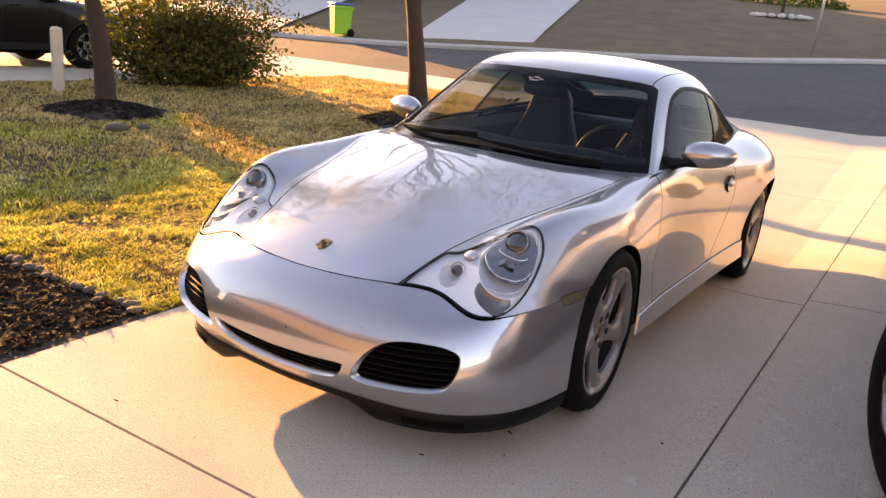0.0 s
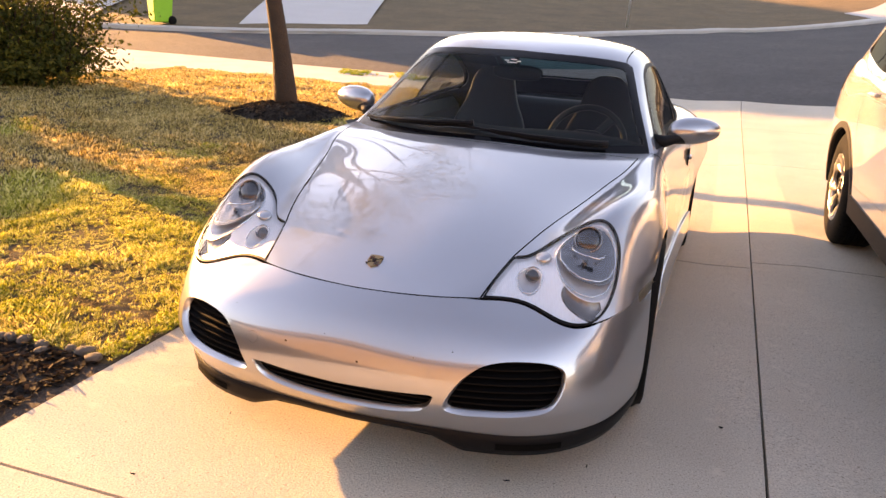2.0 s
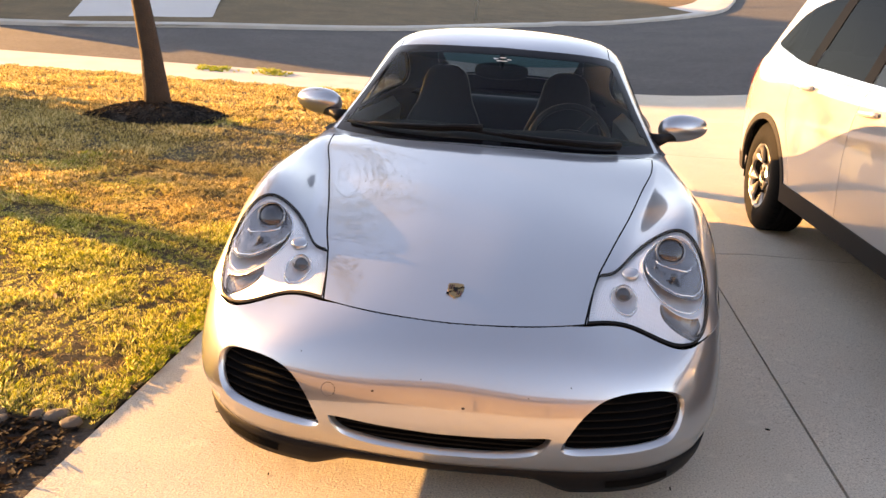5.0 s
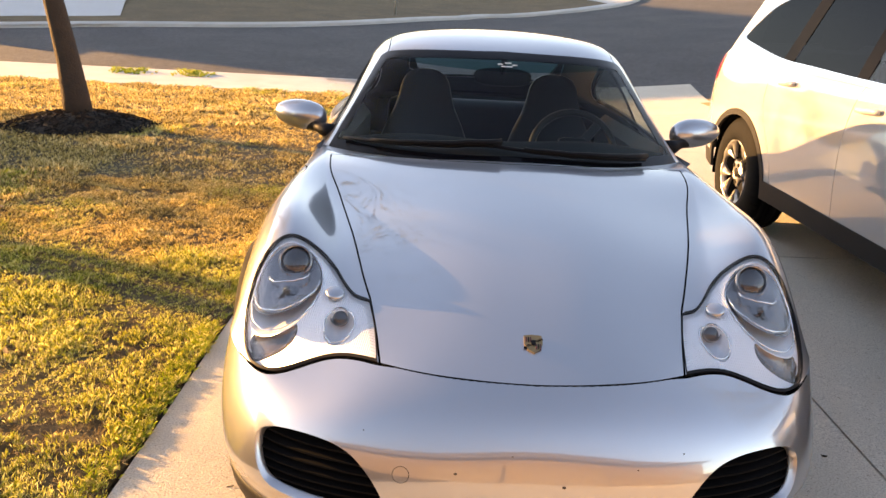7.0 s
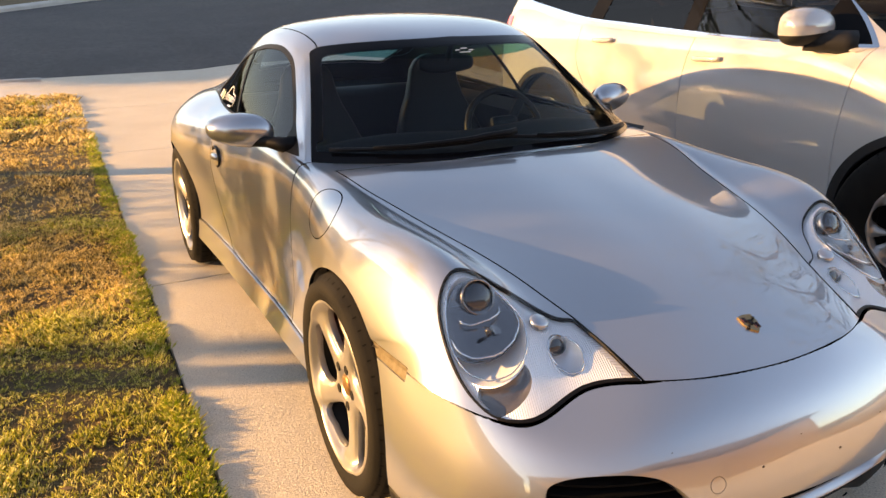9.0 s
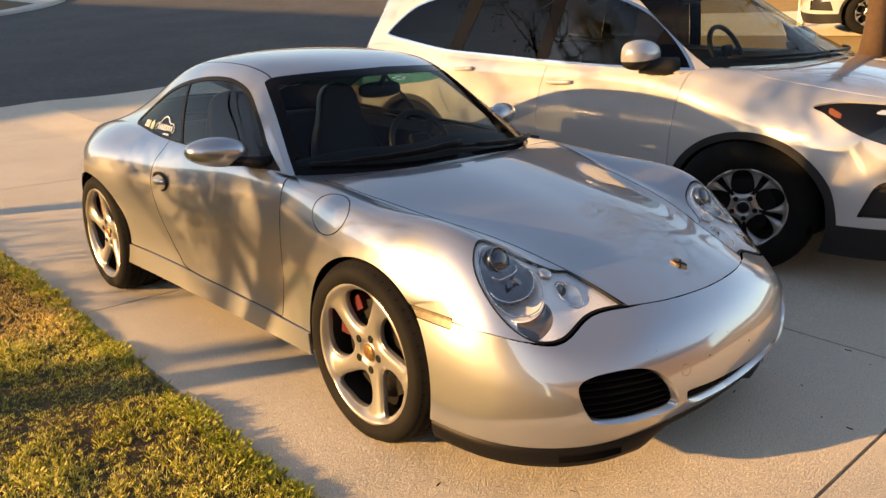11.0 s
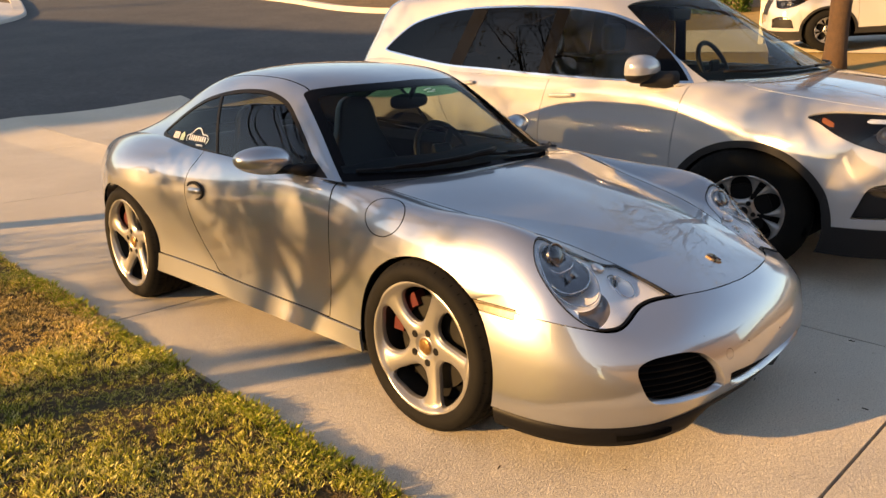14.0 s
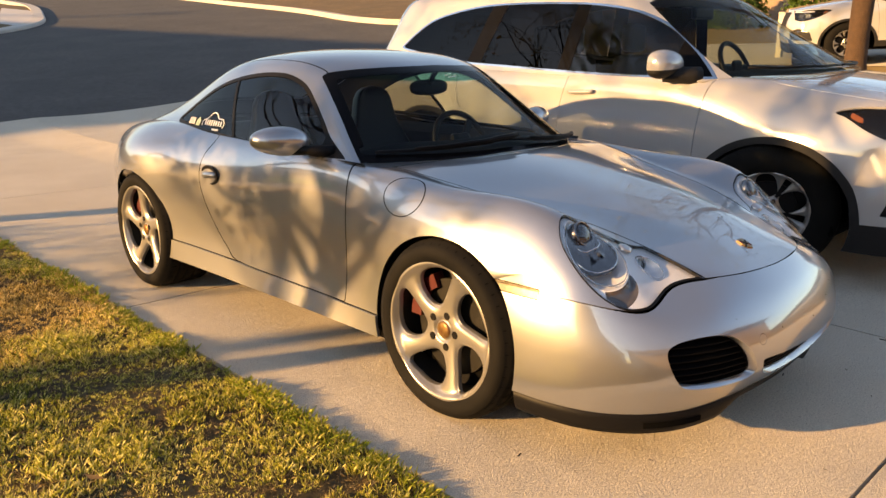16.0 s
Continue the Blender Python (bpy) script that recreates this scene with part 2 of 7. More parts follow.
def leafy(name, a, b, c, rough=0.7, patch=0.7):
    """Leaves or blades: three colours, by the piece and by patches of ground."""
    m = bpy.data.materials.new(name)
    m.use_nodes = True
    nt = m.node_tree
    bs = nt.nodes["Principled BSDF"]
    bs.inputs["Roughness"].default_value = rough
    bs.inputs["Specular IOR Level"].default_value = 0.25
    geo = nt.nodes.new("ShaderNodeNewGeometry")
    tex = nt.nodes.new("ShaderNodeTexCoord")
    cl = nt.nodes.new("ShaderNodeTexNoise")
    cl.inputs["Scale"].default_value = 1.3
    cl.inputs["Detail"].default_value = 5.0
    nt.links.new(tex.outputs["Object"], cl.inputs["Vector"])
    add = nt.nodes.new("ShaderNodeMath")
    add.operation = "MULTIPLY_ADD"
    add.inputs[1].default_value = 1.0 - patch
    nt.links.new(geo.outputs["Random Per Island"], add.inputs[0])
    mr = nt.nodes.new("ShaderNodeMapRange")
    mr.inputs["From Min"].default_value, mr.inputs["From Max"].default_value = 0.34, 0.66
    mr.inputs["To Max"].default_value = patch
    nt.links.new(cl.outputs["Fac"], mr.inputs["Value"])
    nt.links.new(mr.outputs[0], add.inputs[2])
    ramp = nt.nodes.new("ShaderNodeValToRGB")
    e = ramp.color_ramp.elements
    e[0].position, e[0].color = 0.12, (*a, 1)
    e[1].position, e[1].color = 0.88, (*c, 1)
    mid = e.new(0.5)
    mid.color = (*b, 1)
    nt.links.new(add.outputs[0], ramp.inputs[0])
    nt.links.new(ramp.outputs[0], bs.inputs["Base Color"])
    tr = nt.nodes.new("ShaderNodeBsdfTranslucent")
    nt.links.new(ramp.outputs[0], tr.inputs["Color"])
    mix = nt.nodes.new("ShaderNodeMixShader")
    mix.inputs[0].default_value = 0.35
    nt.links.new(bs.outputs[0], mix.inputs[1])
    nt.links.new(tr.outputs[0], mix.inputs[2])
    nt.links.new(mix.outputs[0], nt.nodes["Material Output"].inputs["Surface"])
    return m


GRASS = leafy("grass_blades", (0.05, 0.08, 0.008), (0.43, 0.43, 0.07), (0.87, 0.77, 0.35), patch=0.25)
DRY_GRASS = leafy("dry_grass_blades", (0.07, 0.05, 0.017), (0.51, 0.375, 0.13), (0.90, 0.71, 0.37), patch=0.25)
OAK_LEAF = leafy("oak_leaves", (0.07, 0.10, 0.02), (0.16, 0.15, 0.03), (0.30, 0.24, 0.04), patch=0.3)
YELLOW_LEAF = leafy("yellow_leaves", (0.20, 0.25, 0.02), (0.45, 0.40, 0.03), (0.55, 0.40, 0.04), patch=0.3)
SHRUB_LEAF = leafy("shrub_leaves", (0.028, 0.04, 0.008), (0.06, 0.068, 0.014), (0.16, 0.15, 0.025), patch=0.4)
HEDGE_LEAF = leafy("hedge_leaves", (0.03, 0.07, 0.012), (0.06, 0.11, 0.02), (0.10, 0.15, 0.03), patch=0.4)
BROWN_LEAF = leafy("brown_leaves", (0.07, 0.04, 0.03), (0.10, 0.06, 0.04), (0.14, 0.09, 0.06), patch=0.4)
THATCH = leafy("straw_thatch", (0.08, 0.055, 0.026), (0.22, 0.155, 0.075), (0.46, 0.35, 0.18), patch=0.2, rough=0.9)
EDGE_GRASS = leafy("edge_grass_blades", (0.16, 0.24, 0.02), (0.28, 0.34, 0.04), (0.46, 0.40, 0.12), patch=0.3)
BARK_CHIP = leafy("bark_chips", (0.010, 0.008, 0.007), (0.018, 0.014, 0.012), (0.04, 0.029, 0.023), patch=0.1, rough=0.9)
DEAD_LEAF = leafy("dead_leaves", (0.16, 0.10, 0.05), (0.26, 0.18, 0.10), (0.36, 0.27, 0.17), patch=0.1)
DARK_STONE = material("dark_edging_stone", (0.12, 0.10, 0.083), 0.95, vary=0.5, scale=20, bump=0.6, bump_scale=60, random=0.5)
# ---- smooth skins: lofted sections, clipped into panels ----
def cubic(t, p, q):
    """Natural cubic spline through the points p at the knots t, sampled at q."""
    t, p, q = np.asarray(t, float), np.asarray(p, float), np.asarray(q, float)
    n = len(t)
    h = np.diff(t)
    flat = p.reshape(n, -1)
    a = np.zeros((n, n))
    b = np.zeros_like(flat)
    a[0, 0] = a[-1, -1] = 1
    for i in range(1, n - 1):
        a[i, i - 1], a[i, i], a[i, i + 1] = h[i - 1], 2 * (h[i - 1] + h[i]), h[i]
        b[i] = 6 * ((flat[i + 1] - flat[i]) / h[i] - (flat[i] - flat[i - 1]) / h[i - 1])
    m = np.linalg.solve(a, b)
    i = np.clip(np.searchsorted(t, q, side="right") - 1, 0, n - 2)
    d, e, hi = (q - t[i])[:, None], (t[i + 1] - q)[:, None], h[i][:, None]
    out = m[i] * e**3 / (6 * hi) + m[i + 1] * d**3 / (6 * hi) + (flat[i] / hi - m[i] * hi / 6) * e + (flat[i + 1] / hi - m[i + 1] * hi / 6) * d
    return out.reshape((len(q),) + p.shape[1:])


def knots(p, power=0.6):
    """Mean chord-length knots along the first axis of p (n, m, 3)."""
    d = np.linalg.norm(np.diff(p, axis=0), axis=-1).reshape(len(p) - 1, -1)
    return np.r_[0, np.cumsum((d**power).mean(1) + 1e-6)]


class Skin:
    def __init__(self, v, n, f):
        self.v, self.n, self.f = v, n, f

    def mirror(self):
        s = np.array([-1.0, 1, 1])
        return Skin(self.v * s, self.n * s, self.f[:, ::-1])

    def join(self, other):
        return Skin(np.r_[self.v, other.v], np.r_[self.n, other.n], np.r_[self.f, other.f + len(self.v)])

    def both(self):
        return self.join(self.mirror())

    def moved(self, d):
        """Shifted along its normals."""
        return Skin(self.v + self.n * d, self.n, self.f)

    def finer(self):
        """Each triangle split into four."""
        e = np.sort(np.concatenate([self.f[:, [0, 1]], self.f[:, [1, 2]], self.f[:, [2, 0]]]), axis=1)
        pairs, back = np.unique(e, axis=0, return_inverse=True)
        k = len(self.f)
        a, b, c = (back.ravel()[i * k : (i + 1) * k] + len(self.v) for i in range(3))
        n = self.n[pairs].mean(1)
        n /= np.linalg.norm(n, axis=1, keepdims=True) + 1e-12
        i, j, l = self.f.T
        f = np.concatenate([np.c_[i, a, c], np.c_[a, j, b], np.c_[c, b, l], np.c_[a, b, c]])
        return Skin(np.r_[self.v, self.v[pairs].mean(1)], np.r_[self.n, n], f)

    def flipped(self):
        return Skin(self.v, -self.n, self.f[:, ::-1])

    def tidy(self):
        used = np.unique(self.f)
        at = np.full(len(self.v), -1)
        at[used] = np.arange(len(used))
        return Skin(self.v[used], self.n[used], at[self.f])

    def cut(self, g):
        """Split where the function g of the points changes sign: the part with g < 0, and the rest."""
        val = g(self.v)
        val = np.where(np.abs(val) < 1e-7, 1e-7, val)
        neg = val < 0
        c = neg[self.f].sum(1)
        inside, outside = [self.f[c == 3]], [self.f[c == 0]]
        v, n, made = list(self.v), list(self.n), {}

        def mid(i, j):
            key = (min(i, j), max(i, j))
            if key not in made:
                k = val[i] / (val[i] - val[j])
                v.append(self.v[i] * (1 - k) + self.v[j] * k)
                w = self.n[i] * (1 - k) + self.n[j] * k
                n.append(w / (np.linalg.norm(w) + 1e-12))
                made[key] = len(v) - 1
            return made[key]

        ins, outs = [], []
        for tri in self.f[(c == 1) | (c == 2)].tolist():
            one = neg[tri].sum() == 1
            k = next(i for i in range(3) if neg[tri[i]] == one)
            a, b, d = tri[k], tri[(k + 1) % 3], tri[(k + 2) % 3]
            p, q = mid(a, b), mid(a, d)
            alone, two = (ins, outs) if one else (outs, ins)
            alone.append((a, p, q))
            two += [(p, b, d), (p, d, q)]
        v, n = np.array(v), np.array(n)
        inside += [np.array(ins, int).reshape(-1, 3)]
        outside += [np.array(outs, int).reshape(-1, 3)]
        return Skin(v, n, np.concatenate(inside)).tidy(), Skin(v, n, np.concatenate(outside)).tidy()


def loft(sections, nu, nv, half=True):
    """A skin through cross sections, each a row of points from the centre line outwards."""
    p = np.array(sections, float)
    if half:
        p = np.concatenate([p[:, :0:-1] * (-1, 1, 1), p], axis=1)
    tv = knots(p.transpose(1, 0, 2))
    if half:
        tv = tv - tv[len(tv) // 2]
    across = cubic(tv, p.transpose(1, 0, 2), np.linspace(0 if half else tv[0], tv[-1], nv)).transpose(1, 0, 2)
    tu = knots(across)
    g = cubic(tu, across, np.linspace(0, tu[-1], nu))
    du, dv = np.gradient(g, axis=0), np.gradient(g, axis=1)
    if half:
        dv[:, 0] = (1, 0, 0)
    nor = np.cross(dv, du)
    nor /= np.linalg.norm(nor, axis=-1, keepdims=True) + 1e-12
    i = np.arange(nu * nv).reshape(nu, nv)
    a, b, c, d = i[:-1, :-1].ravel(), i[1:, :-1].ravel(), i[1:, 1:].ravel(), i[:-1, 1:].ravel()
    f = np.r_[np.c_[a, d, c], np.c_[a, c, b]]
    return Skin(g.reshape(-1, 3), nor.reshape(-1, 3), f)


def outline(points, n=12, corners=()):
    """A smooth closed outline through a few points; those numbered in corners stay sharp."""
    p = np.array(points, float)
    out = []
    m = len(p)
    for i in range(m):
        a, b, c, d = p[i - 1], p[i], p[(i + 1) % m], p[(i + 2) % m]
        ta = (c - a) / 2 if i not in corners else (c - b)
        tb = (d - b) / 2 if (i + 1) % m not in corners else (c - b)
        for s in np.linspace(0, 1, n, endpoint=False):
            out.append((2 * s**3 - 3 * s**2 + 1) * b + (s**3 - 2 * s**2 + s) * ta + (-2 * s**3 + 3 * s**2) * c + (s**3 - s**2) * tb)
    return np.array(out)


def within(poly, axes, grow=0.0):
    """Signed distance to a closed outline in the plane of two axes, negative inside."""
    a, b = poly, np.roll(poly, -1, axis=0)

    def g(v):
        q = v[:, axes]
        best = np.full(len(q), 1e9)
        odd = np.zeros(len(q), bool)
        for s, e in zip(a, b):
            w, u = e - s, q - s
            k = np.clip((u @ w) / (w @ w + 1e-15), 0, 1)
            best = np.minimum(best, ((u - k[:, None] * w) ** 2).sum(1))
            up = (s[1] <= q[:, 1]) != (e[1] <= q[:, 1])
            if abs(w[1]) > 1e-12:
                odd ^= up & (q[:, 0] < s[0] + w[0] * (q[:, 1] - s[1]) / w[1])
        return np.where(odd, -np.sqrt(best), np.sqrt(best)) - grow

    return g


def spread(line, n):
    """A smooth line of n points through a few."""
    p = np.array(line, float)
    t = knots(p[:, None], 1.0)
    return cubic(t, p, np.linspace(0, t[-1], n))


# ---- sports car: design sections of the body, half width, nose at y = 0 ----
FRONT_EDGE = [(0, 0.135, 0.585), (0.18, 0.150, 0.588), (0.335, 0.205, 0.588), (0.46, 0.258, 0.572), (0.58, 0.252, 0.535), (0.70, 0.37, 0.548), (0.742, 0.53, 0.556), (0.762, 0.66, 0.558), (0.775, 0.77, 0.56)]
BODY = [
    FRONT_EDGE,
    [(0, 0.36, 0.675), (0.19, 0.37, 0.672), (0.40, 0.41, 0.662), (0.49, 0.41, 0.668), (0.58, 0.42, 0.68), (0.675, 0.45, 0.650), (0.735, 0.56, 0.61), (0.767, 0.70, 0.57), (0.78, 0.78, 0.5)],
    [(0, 0.62, 0.752), (0.21, 0.62, 0.745), (0.46, 0.62, 0.720), (0.525, 0.62, 0.745), (0.605, 0.62, 0.785), (0.69, 0.63, 0.745), (0.757, 0.68, 0.62), (0.774, 0.76, 0.54), (0.78, 0.82, 0.4)],
    [(0, 0.95, 0.822), (0.24, 0.95, 0.812), (0.535, 0.97, 0.775), (0.585, 0.97, 0.788), (0.655, 0.98, 0.812), (0.73, 0.98, 0.775), (0.785, 0.98, 0.64), (0.79, 0.98, 0.45), (0.78, 0.98, 0.2)],
    [(0, 1.24, 0.868), (0.27, 1.26, 0.860), (0.605, 1.30, 0.834), (0.64, 1.30, 0.834), (0.68, 1.30, 0.830), (0.733, 1.30, 0.775), (0.772, 1.30, 0.62), (0.775, 1.30, 0.42), (0.780, 1.30, 0.2)],
    [(0, 1.50, 0.86), (0.3, 1.52, 0.855), (0.6, 1.58, 0.845), (0.66, 1.60, 0.845), (0.70, 1.60, 0.838), (0.733, 1.60, 0.77), (0.750, 1.60, 0.6), (0.756, 1.60, 0.4), (0.795, 1.60, 0.2)],
    [(0, 2.10, 0.80), (0.3, 2.10, 0.82), (0.6, 2.10, 0.85), (0.68, 2.10, 0.868), (0.72, 2.10, 0.862), (0.76, 2.10, 0.78), (0.778, 2.10, 0.62), (0.780, 2.10, 0.40), (0.818, 2.10, 0.2)],
    [(0, 2.60, 0.80), (0.3, 2.60, 0.82), (0.6, 2.60, 0.86), (0.68, 2.60, 0.888), (0.725, 2.60, 0.882), (0.79, 2.60, 0.79), (0.822, 2.60, 0.63), (0.818, 2.60, 0.40), (0.846, 2.60, 0.2)],
    [(0, 3.00, 0.86), (0.3, 3.00, 0.87), (0.56, 3.00, 0.895), (0.65, 3.00, 0.910), (0.725, 3.00, 0.898), (0.83, 3.00, 0.81), (0.872, 3.00, 0.65), (0.865, 3.00, 0.42), (0.872, 3.00, 0.2)],
    [(0, 3.33, 0.90), (0.3, 3.33, 0.905), (0.54, 3.33, 0.908), (0.63, 3.33, 0.912), (0.73, 3.33, 0.895), (0.862, 3.33, 0.81), (0.914, 3.33, 0.66), (0.920, 3.33, 0.42), (0.86, 3.33, 0.2)],
    [(0, 3.80, 0.89), (0.3, 3.80, 0.89), (0.50, 3.80, 0.88), (0.59, 3.80, 0.872), (0.67, 3.80, 0.848), (0.745, 3.80, 0.775), (0.80, 3.80, 0.63), (0.80, 3.80, 0.42), (0.76, 3.80, 0.25)],
    [(0, 4.22, 0.79), (0.27, 4.22, 0.79), (0.45, 4.20, 0.78), (0.53, 4.18, 0.765), (0.60, 4.15, 0.74), (0.655, 4.12, 0.685), (0.695, 4.10, 0.59), (0.695, 4.10, 0.42), (0.66, 4.10, 0.27)],
    [(0, 4.42, 0.62), (0.24, 4.40, 0.62), (0.38, 4.36, 0.62), (0.48, 4.33, 0.60), (0.54, 4.30, 0.58), (0.59, 4.28, 0.55), (0.625, 4.25, 0.5), (0.635, 4.25, 0.42), (0.60, 4.22, 0.3)],
]
BUMPER = [
    FRONT_EDGE,
    [(0, 0.066, 0.525), (0.18, 0.078, 0.525), (0.36, 0.115, 0.525), (0.48, 0.15, 0.508), (0.60, 0.215, 0.495), (0.705, 0.345, 0.49), (0.757, 0.52, 0.49), (0.775, 0.66, 0.49), (0.785, 0.77, 0.49)],
    [(0, 0.015, 0.42), (0.19, 0.023, 0.42), (0.37, 0.055, 0.42), (0.50, 0.10, 0.415), (0.62, 0.18, 0.41), (0.718, 0.33, 0.41), (0.768, 0.52, 0.41), (0.785, 0.66, 0.41), (0.792, 0.77, 0.41)],
    [(0, 0.015, 0.32), (0.19, 0.022, 0.32), (0.37, 0.05, 0.32), (0.50, 0.092, 0.32), (0.625, 0.172, 0.32), (0.722, 0.325, 0.32), (0.772, 0.52, 0.32), (0.788, 0.66, 0.32), (0.795, 0.77, 0.32)],
    [(0, 0.050, 0.250), (0.19, 0.056, 0.256), (0.37, 0.082, 0.264), (0.50, 0.122, 0.266), (0.618, 0.200, 0.266), (0.718, 0.337, 0.266), (0.770, 0.52, 0.264), (0.786, 0.66, 0.262), (0.793, 0.77, 0.258)],
    [(0, 0.092, 0.202), (0.19, 0.098, 0.206), (0.37, 0.122, 0.206), (0.50, 0.164, 0.203), (0.609, 0.237, 0.202), (0.708, 0.361, 0.203), (0.762, 0.53, 0.206), (0.779, 0.66, 0.208), (0.786, 0.77, 0.208)],
]
CABIN = [
    [(0, 1.24, 0.862), (0.25, 1.27, 0.861), (0.47, 1.38, 0.852), (0.66, 1.55, 0.838), (0.68, 1.57, 0.838), (0.69, 1.59, 0.837), (0.70, 1.60, 0.835)],
    [(0, 1.57, 1.06), (0.22, 1.60, 1.055), (0.42, 1.68, 1.04), (0.575, 1.80, 1.015), (0.615, 1.83, 0.98), (0.66, 1.84, 0.92), (0.715, 1.84, 0.85)],
    [(0, 1.87, 1.222), (0.2, 1.89, 1.22), (0.38, 1.96, 1.208), (0.50, 2.06, 1.182), (0.555, 2.10, 1.14), (0.63, 2.10, 1.02), (0.72, 2.10, 0.86)],
    [(0, 2.30, 1.285), (0.2, 2.30, 1.28), (0.38, 2.32, 1.262), (0.515, 2.38, 1.218), (0.575, 2.40, 1.155), (0.65, 2.40, 1.03), (0.725, 2.40, 0.865)],
    [(0, 2.75, 1.27), (0.2, 2.75, 1.265), (0.37, 2.76, 1.245), (0.505, 2.78, 1.198), (0.57, 2.80, 1.13), (0.645, 2.80, 1.02), (0.725, 2.80, 0.88)],
    [(0, 3.10, 1.185), (0.2, 3.10, 1.18), (0.36, 3.10, 1.16), (0.485, 3.12, 1.11), (0.55, 3.14, 1.05), (0.62, 3.15, 0.97), (0.70, 3.15, 0.89)],
    [(0, 3.50, 1.04), (0.19, 3.50, 1.035), (0.34, 3.50, 1.015), (0.46, 3.52, 0.98), (0.52, 3.54, 0.95), (0.58, 3.55, 0.92), (0.66, 3.55, 0.885)],
    [(0, 3.90, 0.88), (0.18, 3.90, 0.878), (0.33, 3.90, 0.87), (0.44, 3.90, 0.86), (0.5, 3.90, 0.855), (0.56, 3.90, 0.85), (0.62, 3.90, 0.84)],
]


# ---- making objects ----
def part(name, bm, mat, parent=None, label="", smooth=False):
    """Links a bmesh as one mesh object, under a thing or a part if one is given."""
    me = bpy.data.meshes.new(name)
    bm.to_mesh(me)
    bm.free()
    if mat:
        me.materials.append(mat)
    if smooth:
        me.shade_smooth()
    ob = new(name, me)
    if parent is not None:
        ob.parent = parent
    return tagged(ob, label)


def raw(name, v, f, mat, parent=None, label="", smooth=False):
    """The same from arrays of points and faces."""
    me = bpy.data.meshes.new(name)
    me.from_pydata(np.asarray(v).tolist(), [], f.tolist() if isinstance(f, np.ndarray) else f)
    me.materials.append(mat)
    if smooth:
        me.shade_smooth()
    ob = new(name, me)
    if parent is not None:
        ob.parent = parent
    return tagged(ob, label)


def base(name, x, y, z, rz=0.0, label="", category="", group="", kind=""):
    ob = new(name)
    ob.empty_display_size = 0.1
    ob.matrix_world = pose(x, y, z, 0, 0, rz)
    return tagged(ob, label, category, group, kind)


def skin_part(name, skin, mat, parent, label="", lip=0.012, inward=None, dark=None):
    """A panel from a skin, with its edges folded inwards."""
    v, n, f = skin.v, skin.n, skin.f
    if lip:
        e = np.sort(np.r_[f[:, [0, 1]], f[:, [1, 2]], f[:, [2, 0]]], axis=1)
        d = np.r_[f[:, [0, 1]], f[:, [1, 2]], f[:, [2, 0]]]
        _, idx, cnt = np.unique(e, axis=0, return_index=True, return_counts=True)
        rim = d[idx[cnt == 1]]
        rim = rim[(np.abs(v[rim[:, 0], 0]) > 1e-4) | (np.abs(v[rim[:, 1], 0]) > 1e-4)]
        if len(rim):
            a, b = rim[:, 0], rim[:, 1]
            way = np.array(inward, float) * lip if inward is not None else None
            down_a = way if way is not None else -n[a] * lip
            down_b = way if way is not None else -n[b] * lip
            if inward is not None and abs(inward[0]) > 0:
                down_a = np.c_[-np.sign(v[a, 0]) * abs(inward[0]) * lip, np.full(len(a), inward[1] * lip), np.full(len(a), inward[2] * lip)]
                down_b = down_a
            side = np.cross(v[b] - v[a], n[a])
            side /= np.linalg.norm(side, axis=1, keepdims=True) + 1e-12
            k = len(v)
            m = len(a)
            v = np.r_[v, v[a], v[b], v[b] + down_b, v[a] + down_a]
            n = np.r_[n, n[a] * 0.5 + side, n[b] * 0.5 + side, side, side]
            q = np.arange(m)
            f = np.r_[f, np.c_[k + m + q, k + q, k + 3 * m + q], np.c_[k + m + q, k + 3 * m + q, k + 2 * m + q]]
    ob = raw(name, v, f, mat, parent, label, True)
    # folds picked by dark are coloured near black, as shade in the shut line
    if lip and dark is not None and len(f) > len(skin.f):
        ob.data.materials.append(GAP_SHADE)
        fold = np.zeros(len(f), np.int32)
        mid = v[f[len(skin.f):]].mean(1)
        fold[len(skin.f):] = dark(mid)
        ob.data.polygons.foreach_set("material_index", fold)
    n = n / (np.linalg.norm(n, axis=1, keepdims=True) + 1e-12)
    ob.data.normals_split_custom_set_from_vertices(n.tolist())
    return ob


def box(bm, x0, y0, z0, x1, y1, z1, bevel=0.0, segments=2):
    """Adds a box between two corners, with rounded edges."""
    r = bmesh.ops.create_cube(bm, size=1.0, matrix=Matrix.LocRotScale(((x0 + x1) / 2, (y0 + y1) / 2, (z0 + z1) / 2), None, (abs(x1 - x0), abs(y1 - y0), abs(z1 - z0))))
    if bevel:
        edges = {e for v in r["verts"] for e in v.link_edges}
        bmesh.ops.bevel(bm, geom=list(edges), offset=bevel, segments=segments, affect="EDGES", profile=0.5)
    return bm


def lathe(profile, steps=48, axis="x", at=(0, 0, 0)):
    """Points (radius, along) turned round an axis: arrays of points and faces."""
    p = np.array(profile, float)
    a = np.linspace(0, 2 * np.pi, steps, endpoint=False)
    r, s = p[:, 0][:, None], p[:, 1][:, None]
    c1, c2, al = r * np.cos(a), r * np.sin(a), s + 0 * a
    v = {"x": (al, c1, c2), "y": (c1, al, c2), "z": (c1, c2, al)}[axis]
    v = np.stack(v, -1).reshape(-1, 3) + np.array(at)
    i = np.arange(len(p) * steps).reshape(len(p), steps)
    j = np.roll(i, -1, axis=1)
    f = np.stack([i[:-1], i[1:], j[1:], j[:-1]], -1).reshape(-1, 4)
    return v, f


